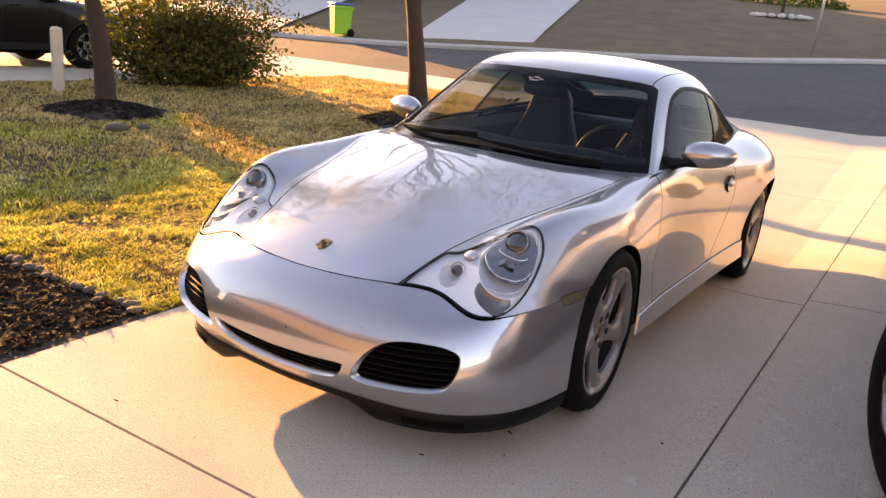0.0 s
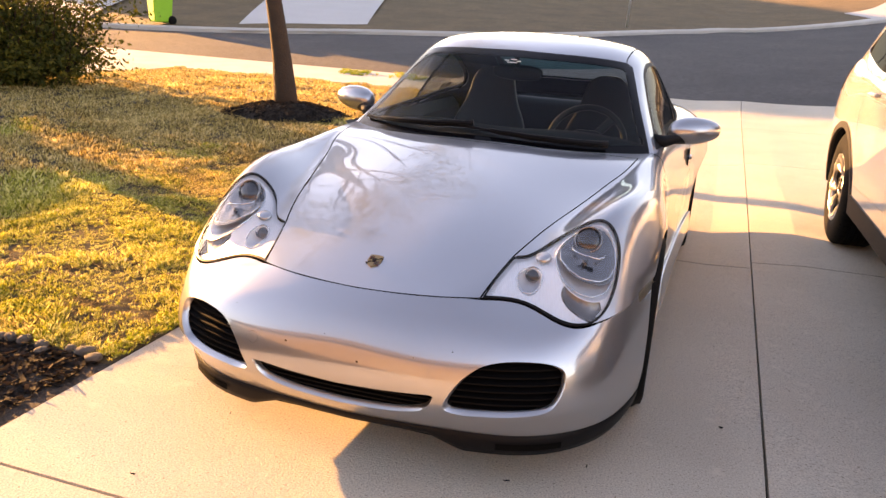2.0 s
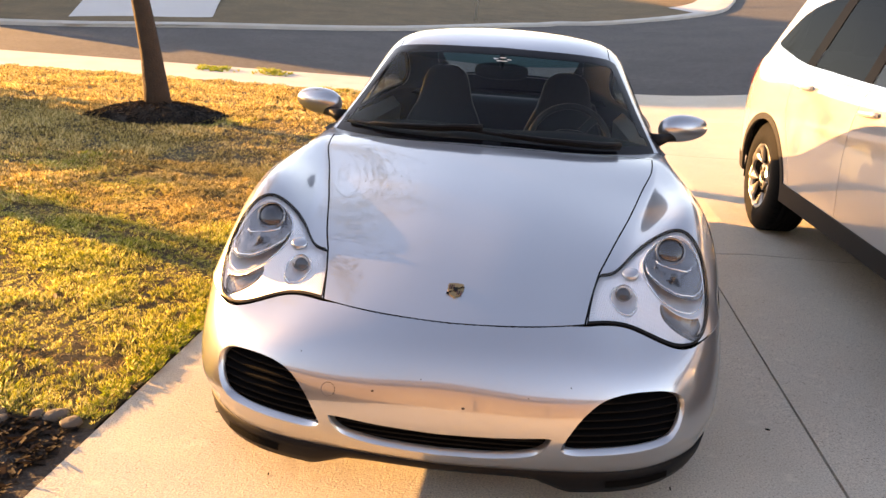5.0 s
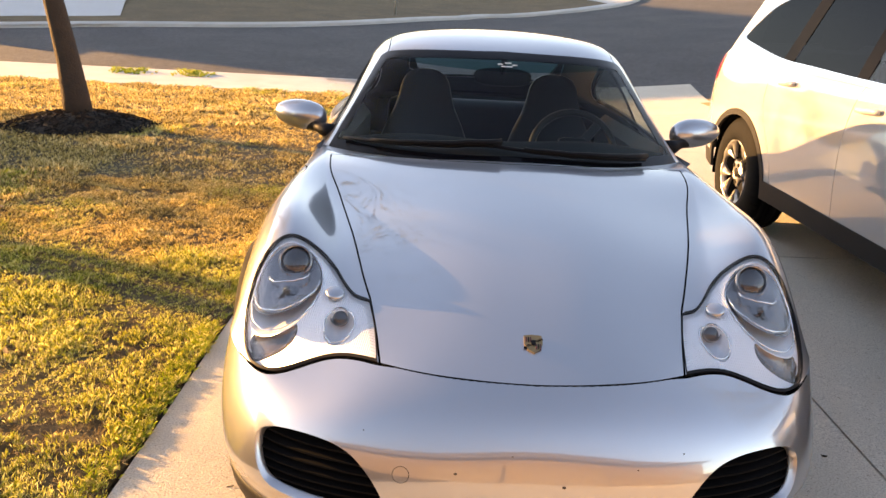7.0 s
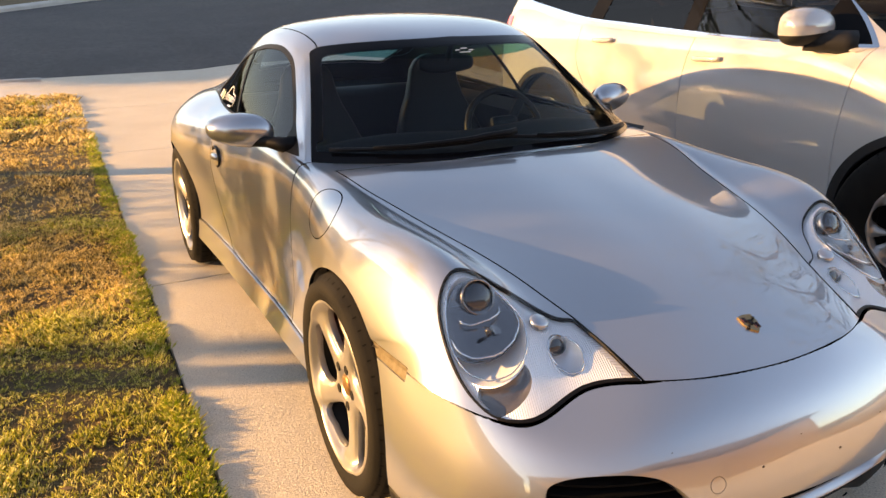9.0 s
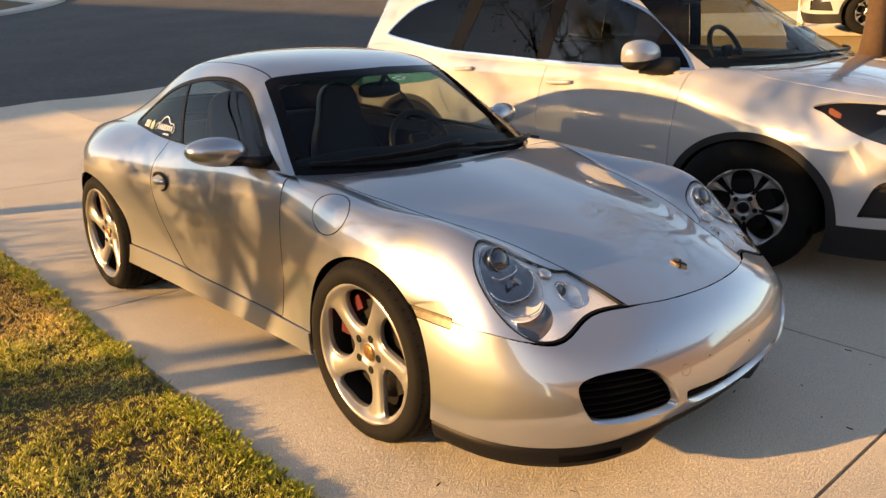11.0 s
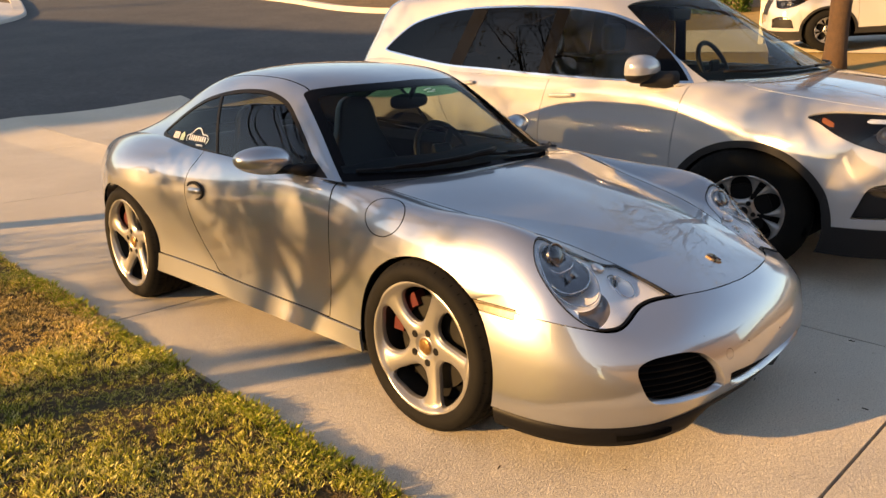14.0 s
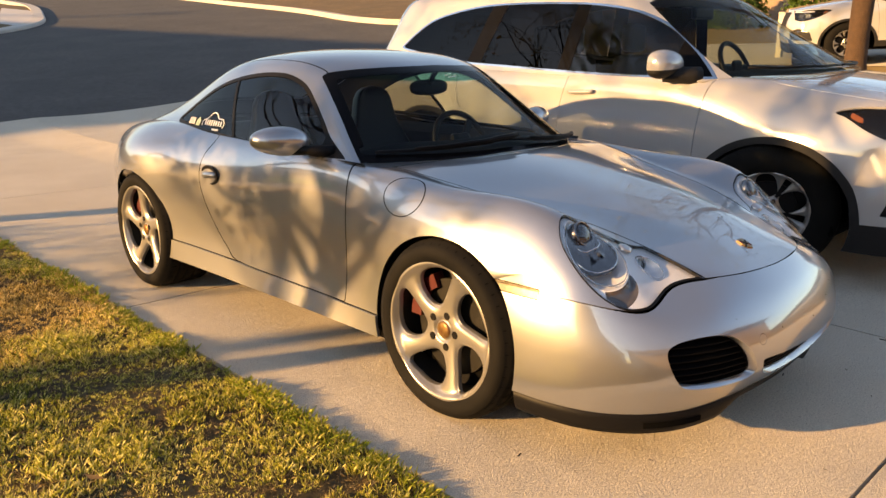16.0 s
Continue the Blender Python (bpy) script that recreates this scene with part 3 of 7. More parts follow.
def tube(points, radius, steps=8, closed=False):
    """A tube along points: arrays of points and faces. radius: a number or one for each point."""
    p = np.array(points, float)
    r = np.broadcast_to(np.asarray(radius, float), (len(p),))
    d = np.gradient(p, axis=0) if not closed else np.roll(p, -1, 0) - np.roll(p, 1, 0)
    d /= np.linalg.norm(d, axis=1, keepdims=True) + 1e-12
    ref = np.array([0, 0, 1.0]) if abs(d[:, 2]).mean() < 0.8 else np.array([1.0, 0, 0])
    s = np.cross(d, ref)
    s /= np.linalg.norm(s, axis=1, keepdims=True) + 1e-12
    t = np.cross(s, d)
    a = np.linspace(0, 2 * np.pi, steps, endpoint=False)
    v = (p[:, None] + r[:, None, None] * (np.cos(a)[None, :, None] * s[:, None] + np.sin(a)[None, :, None] * t[:, None])).reshape(-1, 3)
    i = np.arange(len(p) * steps).reshape(len(p), steps)
    j = np.roll(i, -1, axis=1)
    n = len(p) if closed else len(p) - 1
    k = (np.arange(n) + 1) % len(p)
    f = np.stack([i[:n], j[:n], j[k], i[k]], -1).reshape(-1, 4).tolist()
    if not closed:
        f += [i[0][::-1].tolist(), i[-1].tolist()]
    return v, f


# ---- ground ----
def ground_z(x, y):
    """The lie of the land: level by the car, rising beyond the driveway and to the neighbour's side."""
    x, y = np.asarray(x, float), np.asarray(y, float)
    soft = lambda q, w: np.where(q < -w, 0, np.where(q > w, q, (q + w) ** 2 / (4 * w)))
    near = np.clip((x - 1.0) / 0.7, 0, 1)
    rise = 0.017 * np.clip(soft(y - 0.5, 0.5), 0, 3.8) * near**2 * (3 - 2 * near)
    return 0.10 * soft(x - 3.0, 1.0) + 0.08 * soft(y - 12.2, 1.0) + rise


def sheet(xs, ys, lift=0.0):
    """A grid that follows the land."""
    gx, gy = np.meshgrid(xs, ys, indexing="ij")
    v = np.stack([gx, gy, ground_z(gx, gy) + lift], -1).reshape(-1, 3)
    i = np.arange(len(v)).reshape(gx.shape)
    f = np.stack([i[:-1, :-1], i[1:, :-1], i[1:, 1:], i[:-1, 1:]], -1).reshape(-1, 4)
    return v, f


# ---- ground, street, driveway ----
far_x = np.r_[-400, -150, np.arange(-60, 61, 2.0), 150, 400]
far_y = np.r_[-300, -60, np.arange(-20, 81, 2.0), 150, 900]
v, f = sheet(far_x, far_y, -0.06)
ground = tagged(raw("ground", v, f, FAR_LAWN), "dormant brown lawn and land reaching the horizon", "ground", kind="structure")
KERB_LINE = [(-70, 19), (-45, 18.4), (-24, 17.6), (-16.4, 17.8), (-13.4, 18.6), (-11.6, 19.5), (-9.6, 21.0), (-6.2, 22.8), (-3.4, 25.0), (-1.3, 27.6), (0.3, 29.6), (3.2, 31.6), (6.4, 33.2), (8.4, 35.2), (10.4, 40.2), (12.5, 48), (13.5, 60), (14, 140)]
RIGHT_LINE = [(60, 16), (40, 16.5), (26, 17.4), (20.0, 19.5), (18.1, 23.3), (19.1, 29.2), (20.3, 37.6), (21.5, 47), (23, 70), (24, 140)]


def smooth_line(points, n):
    p = np.array(points, float)
    t = knots(p[:, None], 1.0)
    return cubic(t, p, np.linspace(0, t[-1], n))


v, f = sheet(np.r_[-400, np.arange(-70, -4, 2.0), np.arange(-4, 10, 0.5), np.arange(10, 71, 2.0), 400], np.r_[np.arange(12.28, 15.9, 0.2), np.arange(16, 80, 2.0), 300], -0.02)
tagged(raw("street", v, f, ASPHALT), "grey worn asphalt street, partly in shade", "road", kind="structure")


def strip(name, line, width, height, mat, label, kind="structure"):
    """A raised strip along a line in plan."""
    p = np.array(line, float)
    d = np.gradient(p, axis=0)
    d /= np.linalg.norm(d, axis=1, keepdims=True)
    s = np.c_[-d[:, 1], d[:, 0]]
    prof = [(0, -0.08), (0.0, height * 0.6), (width * 0.12, height), (width, height), (width, -0.08)]
    v = np.stack([np.c_[p + s * a, ground_z(p[:, 0], p[:, 1]) + b] for a, b in prof], 1).reshape(-1, 3)
    m = len(prof)
    i = np.arange(len(v)).reshape(len(p), m)
    f = np.stack([i[:-1, :-1], i[1:, :-1], i[1:, 1:], i[:-1, 1:]], -1).reshape(-1, 4)
    return tagged(raw(name, v, f, mat), label, "kerb", kind=kind)


def block_of_land(name, line, away, label, deep=400.0, lift=0.0, mat=None):
    """Raised lawn behind a kerb line, running off to the distance."""
    p = smooth_line(line, 160)
    steps = np.r_[0.0, 0.4, 1, 2, 4, 8, 14, 22, 34, 60, 120, 400]
    steps = np.r_[steps[steps < deep], deep]
    d = np.gradient(p, axis=0)
    d /= np.linalg.norm(d, axis=1, keepdims=True)
    s = np.c_[-d[:, 1], d[:, 0]]
    q = p + s * 0.35
    far = np.array(away, float)
    grid = q[None] + far[None, None] * steps[:, None, None]
    z = ground_z(grid[..., 0], grid[..., 1]) + 0.11 + lift + 0.03 * np.minimum(steps, 40)[:, None]
    v = np.concatenate([grid, z[..., None]], -1).reshape(-1, 3)
    i = np.arange(len(v)).reshape(grid.shape[:2])
    f = np.stack([i[:-1, :-1], i[:-1, 1:], i[1:, 1:], i[1:, :-1]], -1).reshape(-1, 4)
    return tagged(raw(name, v, f, mat or FAR_LAWN), label, "driveway" if mat else "lawn", kind="structure")


strip("kerb", smooth_line(KERB_LINE, 160), 0.55, 0.13, KERB, "pale concrete kerb along the far side of the street")
strip("kerb", smooth_line(RIGHT_LINE, 120), 0.55, 0.13, KERB, "pale concrete kerb round the far corner", "structure")
block_of_land("far_lawn", [p for p in KERB_LINE if p[1] < 60], (-0.25, 1.0), "shaded dormant lawn across the street")
block_of_land("far_pavement", [p for p in smooth_line(KERB_LINE, 160).tolist() if 7.5 < p[0] and p[1] < 44], (-0.25, 1.0), "pale concrete pad behind the kerb of the far corner", 3.0, 0.02, PALE_CONCRETE)
block_of_land("far_lawn", [p for p in RIGHT_LINE if p[1] < 60], (1.0, 0.4), "dormant lawn on the far corner")


# driveways across the street
def flat_drive(name, corners, lift, label):
    a, b, c, d = (np.array(q, float) for q in corners)
    n = 14
    pts = np.array([[(a + (b - a) * s) * (1 - t) + (d + (c - d) * s) * t for s in np.linspace(0, 1, n)] for t in np.linspace(0, 1, n)])
    run = np.linspace(0, 1, n)[:, None] * np.ones((n, n))
    length = np.linalg.norm((d - a + c - b) / 2)
    z = ground_z(pts[..., 0], pts[..., 1]) + 0.05 + 0.09 * np.clip(run * 6, 0, 1) + 0.03 * run * min(length, 40) + lift
    v = np.concatenate([pts, z[..., None]], -1).reshape(-1, 3)
    i = np.arange(n * n).reshape(n, n)
    f = np.stack([i[:-1, :-1], i[:-1, 1:], i[1:, 1:], i[1:, :-1]], -1).reshape(-1, 4)
    return tagged(raw(name, v, f, PALE_CONCRETE), label, "driveway", kind="structure")


flat_drive("far_driveway", [(-12.4, 18.9), (-9.2, 21.2), (-19.5, 52), (-25.0, 47)], 0.02, "pale concrete driveway across the street")
flat_drive("far_driveway", [(-24, 17.4), (-16.9, 17.6), (-24.5, 32), (-32, 32)], 0.02, "pale concrete driveway behind the green bin")

# driveway slabs between sawn joints
v, f = sheet(np.linspace(-1.6, 4.6, 63), np.linspace(-8, 13.88, 150), -0.035)
driveway = tagged(raw("driveway", v, f, JOINT), "pale concrete driveway with dark sawn joints", "driveway", kind="structure")


def slab(x0a, x0b, x1a, x1b, y0, y1, drop=0.0):
    """A slab whose sides run from x..a at y0 to x..b at y1."""
    gap = 0.006
    n, m = 10, max(3, int((y1 - y0) / 0.4))
    v = []
    for j in range(m + 1):
        t = j / m
        y = y0 + gap + (y1 - y0 - 2 * gap) * t
        a, b = x0a + (x0b - x0a) * t + gap, x1a + (x1b - x1a) * t - gap
        for k in range(n + 1):
            x = a + (b - a) * k / n
            v.append((x, y, float(ground_z(x, y))))
    i = np.arange(len(v)).reshape(m + 1, n + 1)
    f = np.stack([i[:-1, :-1], i[:-1, 1:], i[1:, 1:], i[1:, :-1]], -1).reshape(-1, 4).tolist()
    rim = i[0].tolist() + i[1:, -1].tolist() + i[-1, :-1][::-1].tolist() + i[1:-1, 0][::-1].tolist()
    k = len(v)
    v += [(v[q][0], v[q][1], v[q][2] - 0.05) for q in rim]
    r = len(rim)
    f += [(rim[(q + 1) % r], rim[q], k + q, k + (q + 1) % r) for q in range(r)]
    return raw("slab", v, f, CONCRETE, driveway)


JX = lambda y: 1.19 + 0.042 * y
EDGE = lambda y: -1.10 if y < 8.3 else -1.10 - 0.22 * (y - 8.3)
for y0, y1 in ((-8, -4.2), (-4.2, -0.235), (-0.235, 2.97), (2.97, 6.85), (6.85, 10.3), (10.3, 13.9)):
    slab(EDGE(y0), EDGE(y1), JX(y0), JX(y1), y0, y1)
    slab(JX(y0), JX(y1), 4.3, 4.3 if y1 < 9 else 4.8, y0 + (0.12 if y0 > 0 else 0), y1 + (0.12 if 0 < y1 < 12 else 0))
# walk along the street
v, f = sheet(np.linspace(-60, -1.6, 60), np.linspace(12.12, 14.0, 5), 0.0)
tagged(raw("pavement", v, f, KERB), "pale concrete pavement strip beside the street", "pavement", kind="structure")
# lawn beside the driveway
xs = np.r_[np.linspace(-9.4, -8.9, 2), np.linspace(-8.5, -1.11, 60)]
v, f = sheet(xs, np.linspace(0.42, 12.12, 98), 0.0)
v[:, 2] += np.array([-0.006 + 0.005 * noise.noise(Vector((p[0] * 2.2, p[1] * 2.2, 0))) for p in v])
lawn = tagged(raw("lawn", v, f, SOIL), "patchy yellow-green lawn beside the driveway", "lawn", kind="structure")
v, f = sheet(np.linspace(-40, -9.4, 12), np.linspace(-10, 12.12, 12), 0.0)
tagged(raw("neighbour_driveway", v, f, CONCRETE), "pale concrete driveway of the neighbour", "driveway", kind="structure")
v, f = sheet(np.linspace(4.3, 12.5, 12), np.linspace(-10, 12.28, 12), -0.01)
tagged(raw("neighbour_lawn", v, f, DRY_LAWN), "dry golden lawn between the driveways", "lawn", kind="structure")
v, f = sheet(np.linspace(12.5, 17.0, 6), np.linspace(-10, 12.28, 12), 0.0)
tagged(raw("neighbour_driveway", v, f, CONCRETE), "pale concrete driveway with a white suv", "driveway", kind="structure")
v, f = sheet(np.linspace(17.0, 60, 12), np.linspace(-10, 12.28, 12), -0.01)
tagged(raw("neighbour_lawn", v, f, DRY_LAWN), "dry golden lawn by the tan house", "lawn", kind="structure")
v, f = sheet(np.linspace(-9.4, -1.09, 20), np.linspace(-9, 0.42, 20), -0.005)
tagged(raw("mulch_bed", v, f, MULCH), "dark shredded bark bed beside the driveway", "flower bed", kind="structure")


# ---- wheels, shared by the parked cars ----
def wheel(car, x, y, z, r_tyre, r_rim, width, holes, hole_size, twist, face, rim_mat, caliper, cap_mat, name="wheel", dish=0.025, label="", turn=0.0, slots=None, steer=0.0, flare=None):
    """A wheel whose face looks along the side of x. Parts: tyre, rim (> hub cap, bolts), brake disc, caliper."""
    s = 1.0 if x > 0 else -1.0
    hub = new(name)
    hub.empty_display_size = 0.1
    hub.parent = car
    hub.matrix_parent_inverse = Matrix()
    hub.matrix_basis = Matrix.Translation((x, y, z)) @ Matrix.Rotation(radians(steer), 4, "Z") @ Matrix.Diagonal((s, 1, 1, 1))
    tagged(hub, label)
    side = r_tyre - r_rim
    prof = [(r_rim - 0.012, -0.012), (r_rim - 0.002, 0.006), (r_rim + side * 0.35, 0.014), (r_rim + side * 0.7, 0.008), (r_tyre - 0.018, -0.006), (r_tyre - 0.006, -0.018), (r_tyre - 0.001, -0.032)]
    n = 4
    for k in range(n):
        a = -0.032 - (width - 0.064) * (k + 0.75) / (n + 0.5)
        prof += [(r_tyre, a), (r_tyre - 0.008, a - 0.002), (r_tyre - 0.008, a - 0.010), (r_tyre, a - 0.012)]
    prof += [(r_tyre - 0.001, -width + 0.03), (r_tyre - 0.01, -width + 0.012), (r_rim + side * 0.5, -width - 0.01), (r_rim - 0.01, -width + 0.01)]
    v, f = lathe(prof, 96)
    tyre = raw("tyre", v, f[:, ::-1], RUBBER, hub, "", True)
    # tread cuts round the shoulder: flat near-black strips stand for their shade
    cuts_v, cuts_f = [], []
    for k in range(48):
        a = 2 * np.pi * k / 48
        c, d = np.cos(a), np.sin(a)
        e, g = -d * 0.0022, c * 0.0022
        r0, r1 = r_tyre - 0.0172, r_tyre + 0.0008
        q = len(cuts_v)
        cuts_v += [(-0.004, c * r0 - e, d * r0 - g), (-0.004, c * r0 + e, d * r0 + g), (-0.031, c * r1 + e, d * r1 + g), (-0.031, c * r1 - e, d * r1 - g), (-0.055, c * (r1 + 0.0004) + e, d * (r1 + 0.0004) + g), (-0.055, c * (r1 + 0.0004) - e, d * (r1 + 0.0004) - g)]
        cuts_f += [(q, q + 1, q + 2, q + 3), (q + 3, q + 2, q + 4, q + 5)]
    tagged(raw("tread_cut", cuts_v, cuts_f, GAP_SHADE, tyre), kind="stuff")
    # rim: a dished disc with twisted openings, and the barrel
    nr, na = 46, 300
    rr = np.r_[np.linspace(0.0, r_rim, nr)]
    aa = np.linspace(0, 2 * np.pi, na + 1)
    gr, ga = np.meshgrid(rr, aa, indexing="ij")
    flat = np.stack([0 * gr, gr * np.cos(ga), gr * np.sin(ga)], -1).reshape(-1, 3)

    def openings(p):
        best = np.full(len(p), 9.0)
        for k in range(holes):
            a0 = turn + 2 * np.pi * k / holes
            cy, cz = face * np.cos(a0), face * np.sin(a0)
            u, w = p[:, 1] - cy, p[:, 2] - cz
            b = a0 + twist
            p1, p2 = u * np.cos(b) + w * np.sin(b), -u * np.sin(b) + w * np.cos(b)
            p2 = p2 * (1 + 2.2 * p1) if flare is None else (p2 - flare[1] * p1 - flare[2] * (p1 / 0.05) ** 2) / np.clip(1 + flare[0] * p1, 0.25, 2.0)
            best = np.minimum(best, (((np.abs(p1) / hole_size[0]) ** 2.6 + (np.abs(p2) / hole_size[1]) ** 2.6) ** (1 / 2.6) - 1) * min(hole_size))
        if slots:
            for k in range(holes):
                a0 = turn + 2 * np.pi * (k + 0.5) / holes
                along, off = p[:, 1] * np.cos(a0) + p[:, 2] * np.sin(a0), -p[:, 1] * np.sin(a0) + p[:, 2] * np.cos(a0)
                best = np.minimum(best, np.maximum(np.abs(along - face) - slots[0], np.abs(off) - slots[1] * along / face))
        return best

    g = openings(flat)
    r1 = gr.ravel()
    crown = -dish * (1 - (r1 / r_rim) ** 2) * 0.9 + 0.012 * np.exp(-((r1 - r_rim * 0.965) / 0.012) ** 2) - 0.014 * np.exp(-np.clip(g, 0, 9) / 0.010) - 0.010 * np.exp(-((r1 - 0.036) / 0.006) ** 2)
    flat[:, 0] = crown
    i = np.arange(nr * (na + 1)).reshape(nr, na + 1)
    fa = np.stack([i[:-1, :-1].ravel(), i[1:, :-1].ravel(), i[1:, 1:].ravel()], -1)
    fb = np.stack([i[:-1, :-1].ravel(), i[1:, 1:].ravel(), i[:-1, 1:].ravel()], -1)
    pts = flat.reshape(nr, na + 1, 3)
    d_r, d_a = np.gradient(pts, axis=0), np.gradient(pts, axis=1)
    nor = np.cross(d_r, d_a).reshape(-1, 3)
    nor[: na + 1] = (1, 0, 0)
    nor /= np.linalg.norm(nor, axis=1, keepdims=True) + 1e-12
    disc = Skin(flat, nor, np.r_[fa, fb])
    _, solid = disc.cut(openings)
    # fold the openings' edges back along the axle
    f = solid.f
    e = np.r_[f[:, [0, 1]], f[:, [1, 2]], f[:, [2, 0]]]
    key = np.sort(e, axis=1)
    _, idx, cnt = np.unique(key, axis=0, return_index=True, return_counts=True)
    edge = e[idx[cnt == 1]]
    rad = np.linalg.norm(solid.v[edge[:, 0]][:, 1:], axis=1)
    seam = (np.abs(solid.v[edge[:, 0], 2]) < 1e-6) & (np.abs(solid.v[edge[:, 1], 2]) < 1e-6)
    edge = edge[(rad > 0.02) & ~seam]
    a, b = edge[:, 0], edge[:, 1]
    k, m = len(solid.v), len(a)
    back = np.array([-0.018, 0, 0])
    shrink = lambda q: q * (1, 0.99, 0.99) + back
    v = np.r_[solid.v, solid.v[a], solid.v[b], shrink(solid.v[b]), shrink(solid.v[a])]
    side_n = np.cross(solid.v[b] - solid.v[a], (1.0, 0, 0))
    side_n /= np.linalg.norm(side_n, axis=1, keepdims=True) + 1e-12
    n_all = np.r_[solid.n, side_n * 0.8 + solid.n[a] * 0.4, side_n * 0.8 + solid.n[b] * 0.4, side_n, side_n]
    q = np.arange(m)
    ff = np.r_[f, np.c_[k + m + q, k + q, k + 3 * m + q], np.c_[k + m + q, k + 3 * m + q, k + 2 * m + q]]
    rim = raw("rim", v, ff, rim_mat, hub, "", True)
    n_all /= np.linalg.norm(n_all, axis=1, keepdims=True) + 1e-12
    rim.data.normals_split_custom_set_from_vertices(n_all.tolist())
    v, f = lathe([(r_rim - 0.001, 0.004), (r_rim - 0.004, -0.02), (r_rim - 0.016, -0.06), (r_rim - 0.022, -width + 0.02), (r_rim, -width)], 72)
    raw("barrel", v, f, BARREL, rim, "brushed inner barrel, darkened as shade behind the openings", True)
    v, f = lathe([(0.0, 0.004 - dish), (0.020, 0.004 - dish), (0.030, 0.001 - dish), (0.0335, -0.012 - dish)], 32)
    raw("hub_cap", v, f[:, ::-1], cap_mat, rim, "", True)
    for k in range(5):
        a = turn + np.pi / 5 + 2 * np.pi * k / 5
        c = (-dish * 0.84 + 0.0012, 0.060 * np.cos(a), 0.060 * np.sin(a))
        v, f = lathe([(0.0140, -0.01), (0.0140, 0.0), (0.0125, 0.0012), (0.0, 0.0008)], 14, "x", c)
        raw("bolt", v, f, BLACK, rim)
    v, f = lathe([(0.07, -0.09), (0.07, -0.075), (r_rim * 0.70, -0.075), (r_rim * 0.70, -0.10), (0.07, -0.10)], 48)
    # with no caliper the disc is black, as shade behind the openings
    raw("brake_disc", v, f, DISC if caliper else BLACK, hub, "", False)
    if caliper:
        t = np.linspace(0.06, 1.15, 14)
        sec = [(-0.056, 0.60), (-0.054, 0.80), (-0.100, 0.82), (-0.105, 0.60)]
        v = np.array([(a, r_rim * q * np.cos(w), r_rim * q * np.sin(w)) for w in t for a, q in sec])
        i = np.arange(56).reshape(14, 4)
        j = np.roll(i, -1, axis=1)
        f = np.stack([i[:-1], i[1:], j[1:], j[:-1]], -1).reshape(-1, 4).tolist() + [i[0].tolist(), i[-1][::-1].tolist()]
        raw("brake_caliper", v, f, caliper, hub, "red brake caliper")
    v, f = lathe([(0.0, -0.115), (r_rim - 0.02, -0.115), (r_rim - 0.02, -0.13)], 32)
    raw("backing_plate", v, f, BLACK, hub)
    return hub


# ---- silver sports car ----
car = base("sports_car", 0, 0, 0, 0, "silver two-door sports coupe with black intakes, parked on the driveway", "car")
body = loft(BODY, 330, 150)
nose = loft(BUMPER, 110, 240).flipped()
cabin = loft(CABIN, 230, 120)
X, Y, Z = 0, 1, 2

# outlines of the panels, in plan (x, y), from the side (y, z) or from the front (x, z)
LAMP = outline([(0.335, 0.15), (0.357, 0.304), (0.380, 0.408), (0.418, 0.426), (0.447, 0.466), (0.480, 0.522), (0.522, 0.562), (0.585, 0.577), (0.637, 0.562), (0.674, 0.522), (0.686, 0.450), (0.680, 0.376), (0.660, 0.318), (0.634, 0.280), (0.60, 0.15)], 10, (0, 2, 13, 14))
HOOD = outline([(-0.1, 0.05), (0.338, 0.05), (0.338, 0.205), (0.357, 0.304), (0.380, 0.408), (0.413, 0.517), (0.473, 0.745), (0.545, 1.023), (0.601, 1.22), (0.627, 1.405), (0.38, 1.322), (0.2, 1.248), (0.0, 1.222), (-0.1, 1.222)], 8, (0, 1, 2, 4, 9, 12, 13))
DOOR = outline([(1.560, 0.95), (1.560, 0.84), (1.552, 0.62), (1.545, 0.290), (1.95, 0.296), (2.34, 0.312), (2.44, 0.365), (2.52, 0.44), (2.60, 0.55), (2.645, 0.66), (2.65, 0.74), (2.635, 0.80), (2.60, 0.86), (2.60, 0.95)], 8, (0, 1, 3, 13))
GLASS = outline([(1.630, 0.853), (1.775, 0.925), (1.868, 0.992), (1.967, 1.064), (2.069, 1.130), (2.178, 1.166), (2.299, 1.181), (2.497, 1.174), (2.721, 1.139), (2.894, 1.088), (3.07, 1.010), (3.165, 0.945), (3.15, 0.918), (3.05, 0.905), (2.78, 0.886), (2.47, 0.870), (2.10, 0.858)], 8, (0,))
SCREEN = outline([(-0.1, 0.80), (0.667, 0.80), (0.660, 0.842), (0.585, 0.998), (0.522, 1.135), (0.497, 1.172), (0.44, 1.190), (0.289, 1.203), (0.0, 1.211), (-0.1, 1.211)], 8, (0, 1, 9, 8))
REAR_GLASS = outline([(-0.1, 2.92), (0.0, 2.92), (0.30, 2.95), (0.40, 3.02), (0.41, 3.2), (0.38, 3.48), (0.34, 3.56), (0.0, 3.60), (-0.1, 3.60)], 8, (0, 1, 7, 8))
INTAKE = outline([(0.300, 0.312), (0.313, 0.353), (0.342, 0.402), (0.383, 0.440), (0.43, 0.457), (0.49, 0.461), (0.557, 0.453), (0.597, 0.432), (0.605, 0.395), (0.593, 0.345), (0.565, 0.312), (0.50, 0.298), (0.41, 0.292), (0.335, 0.292)], 6)
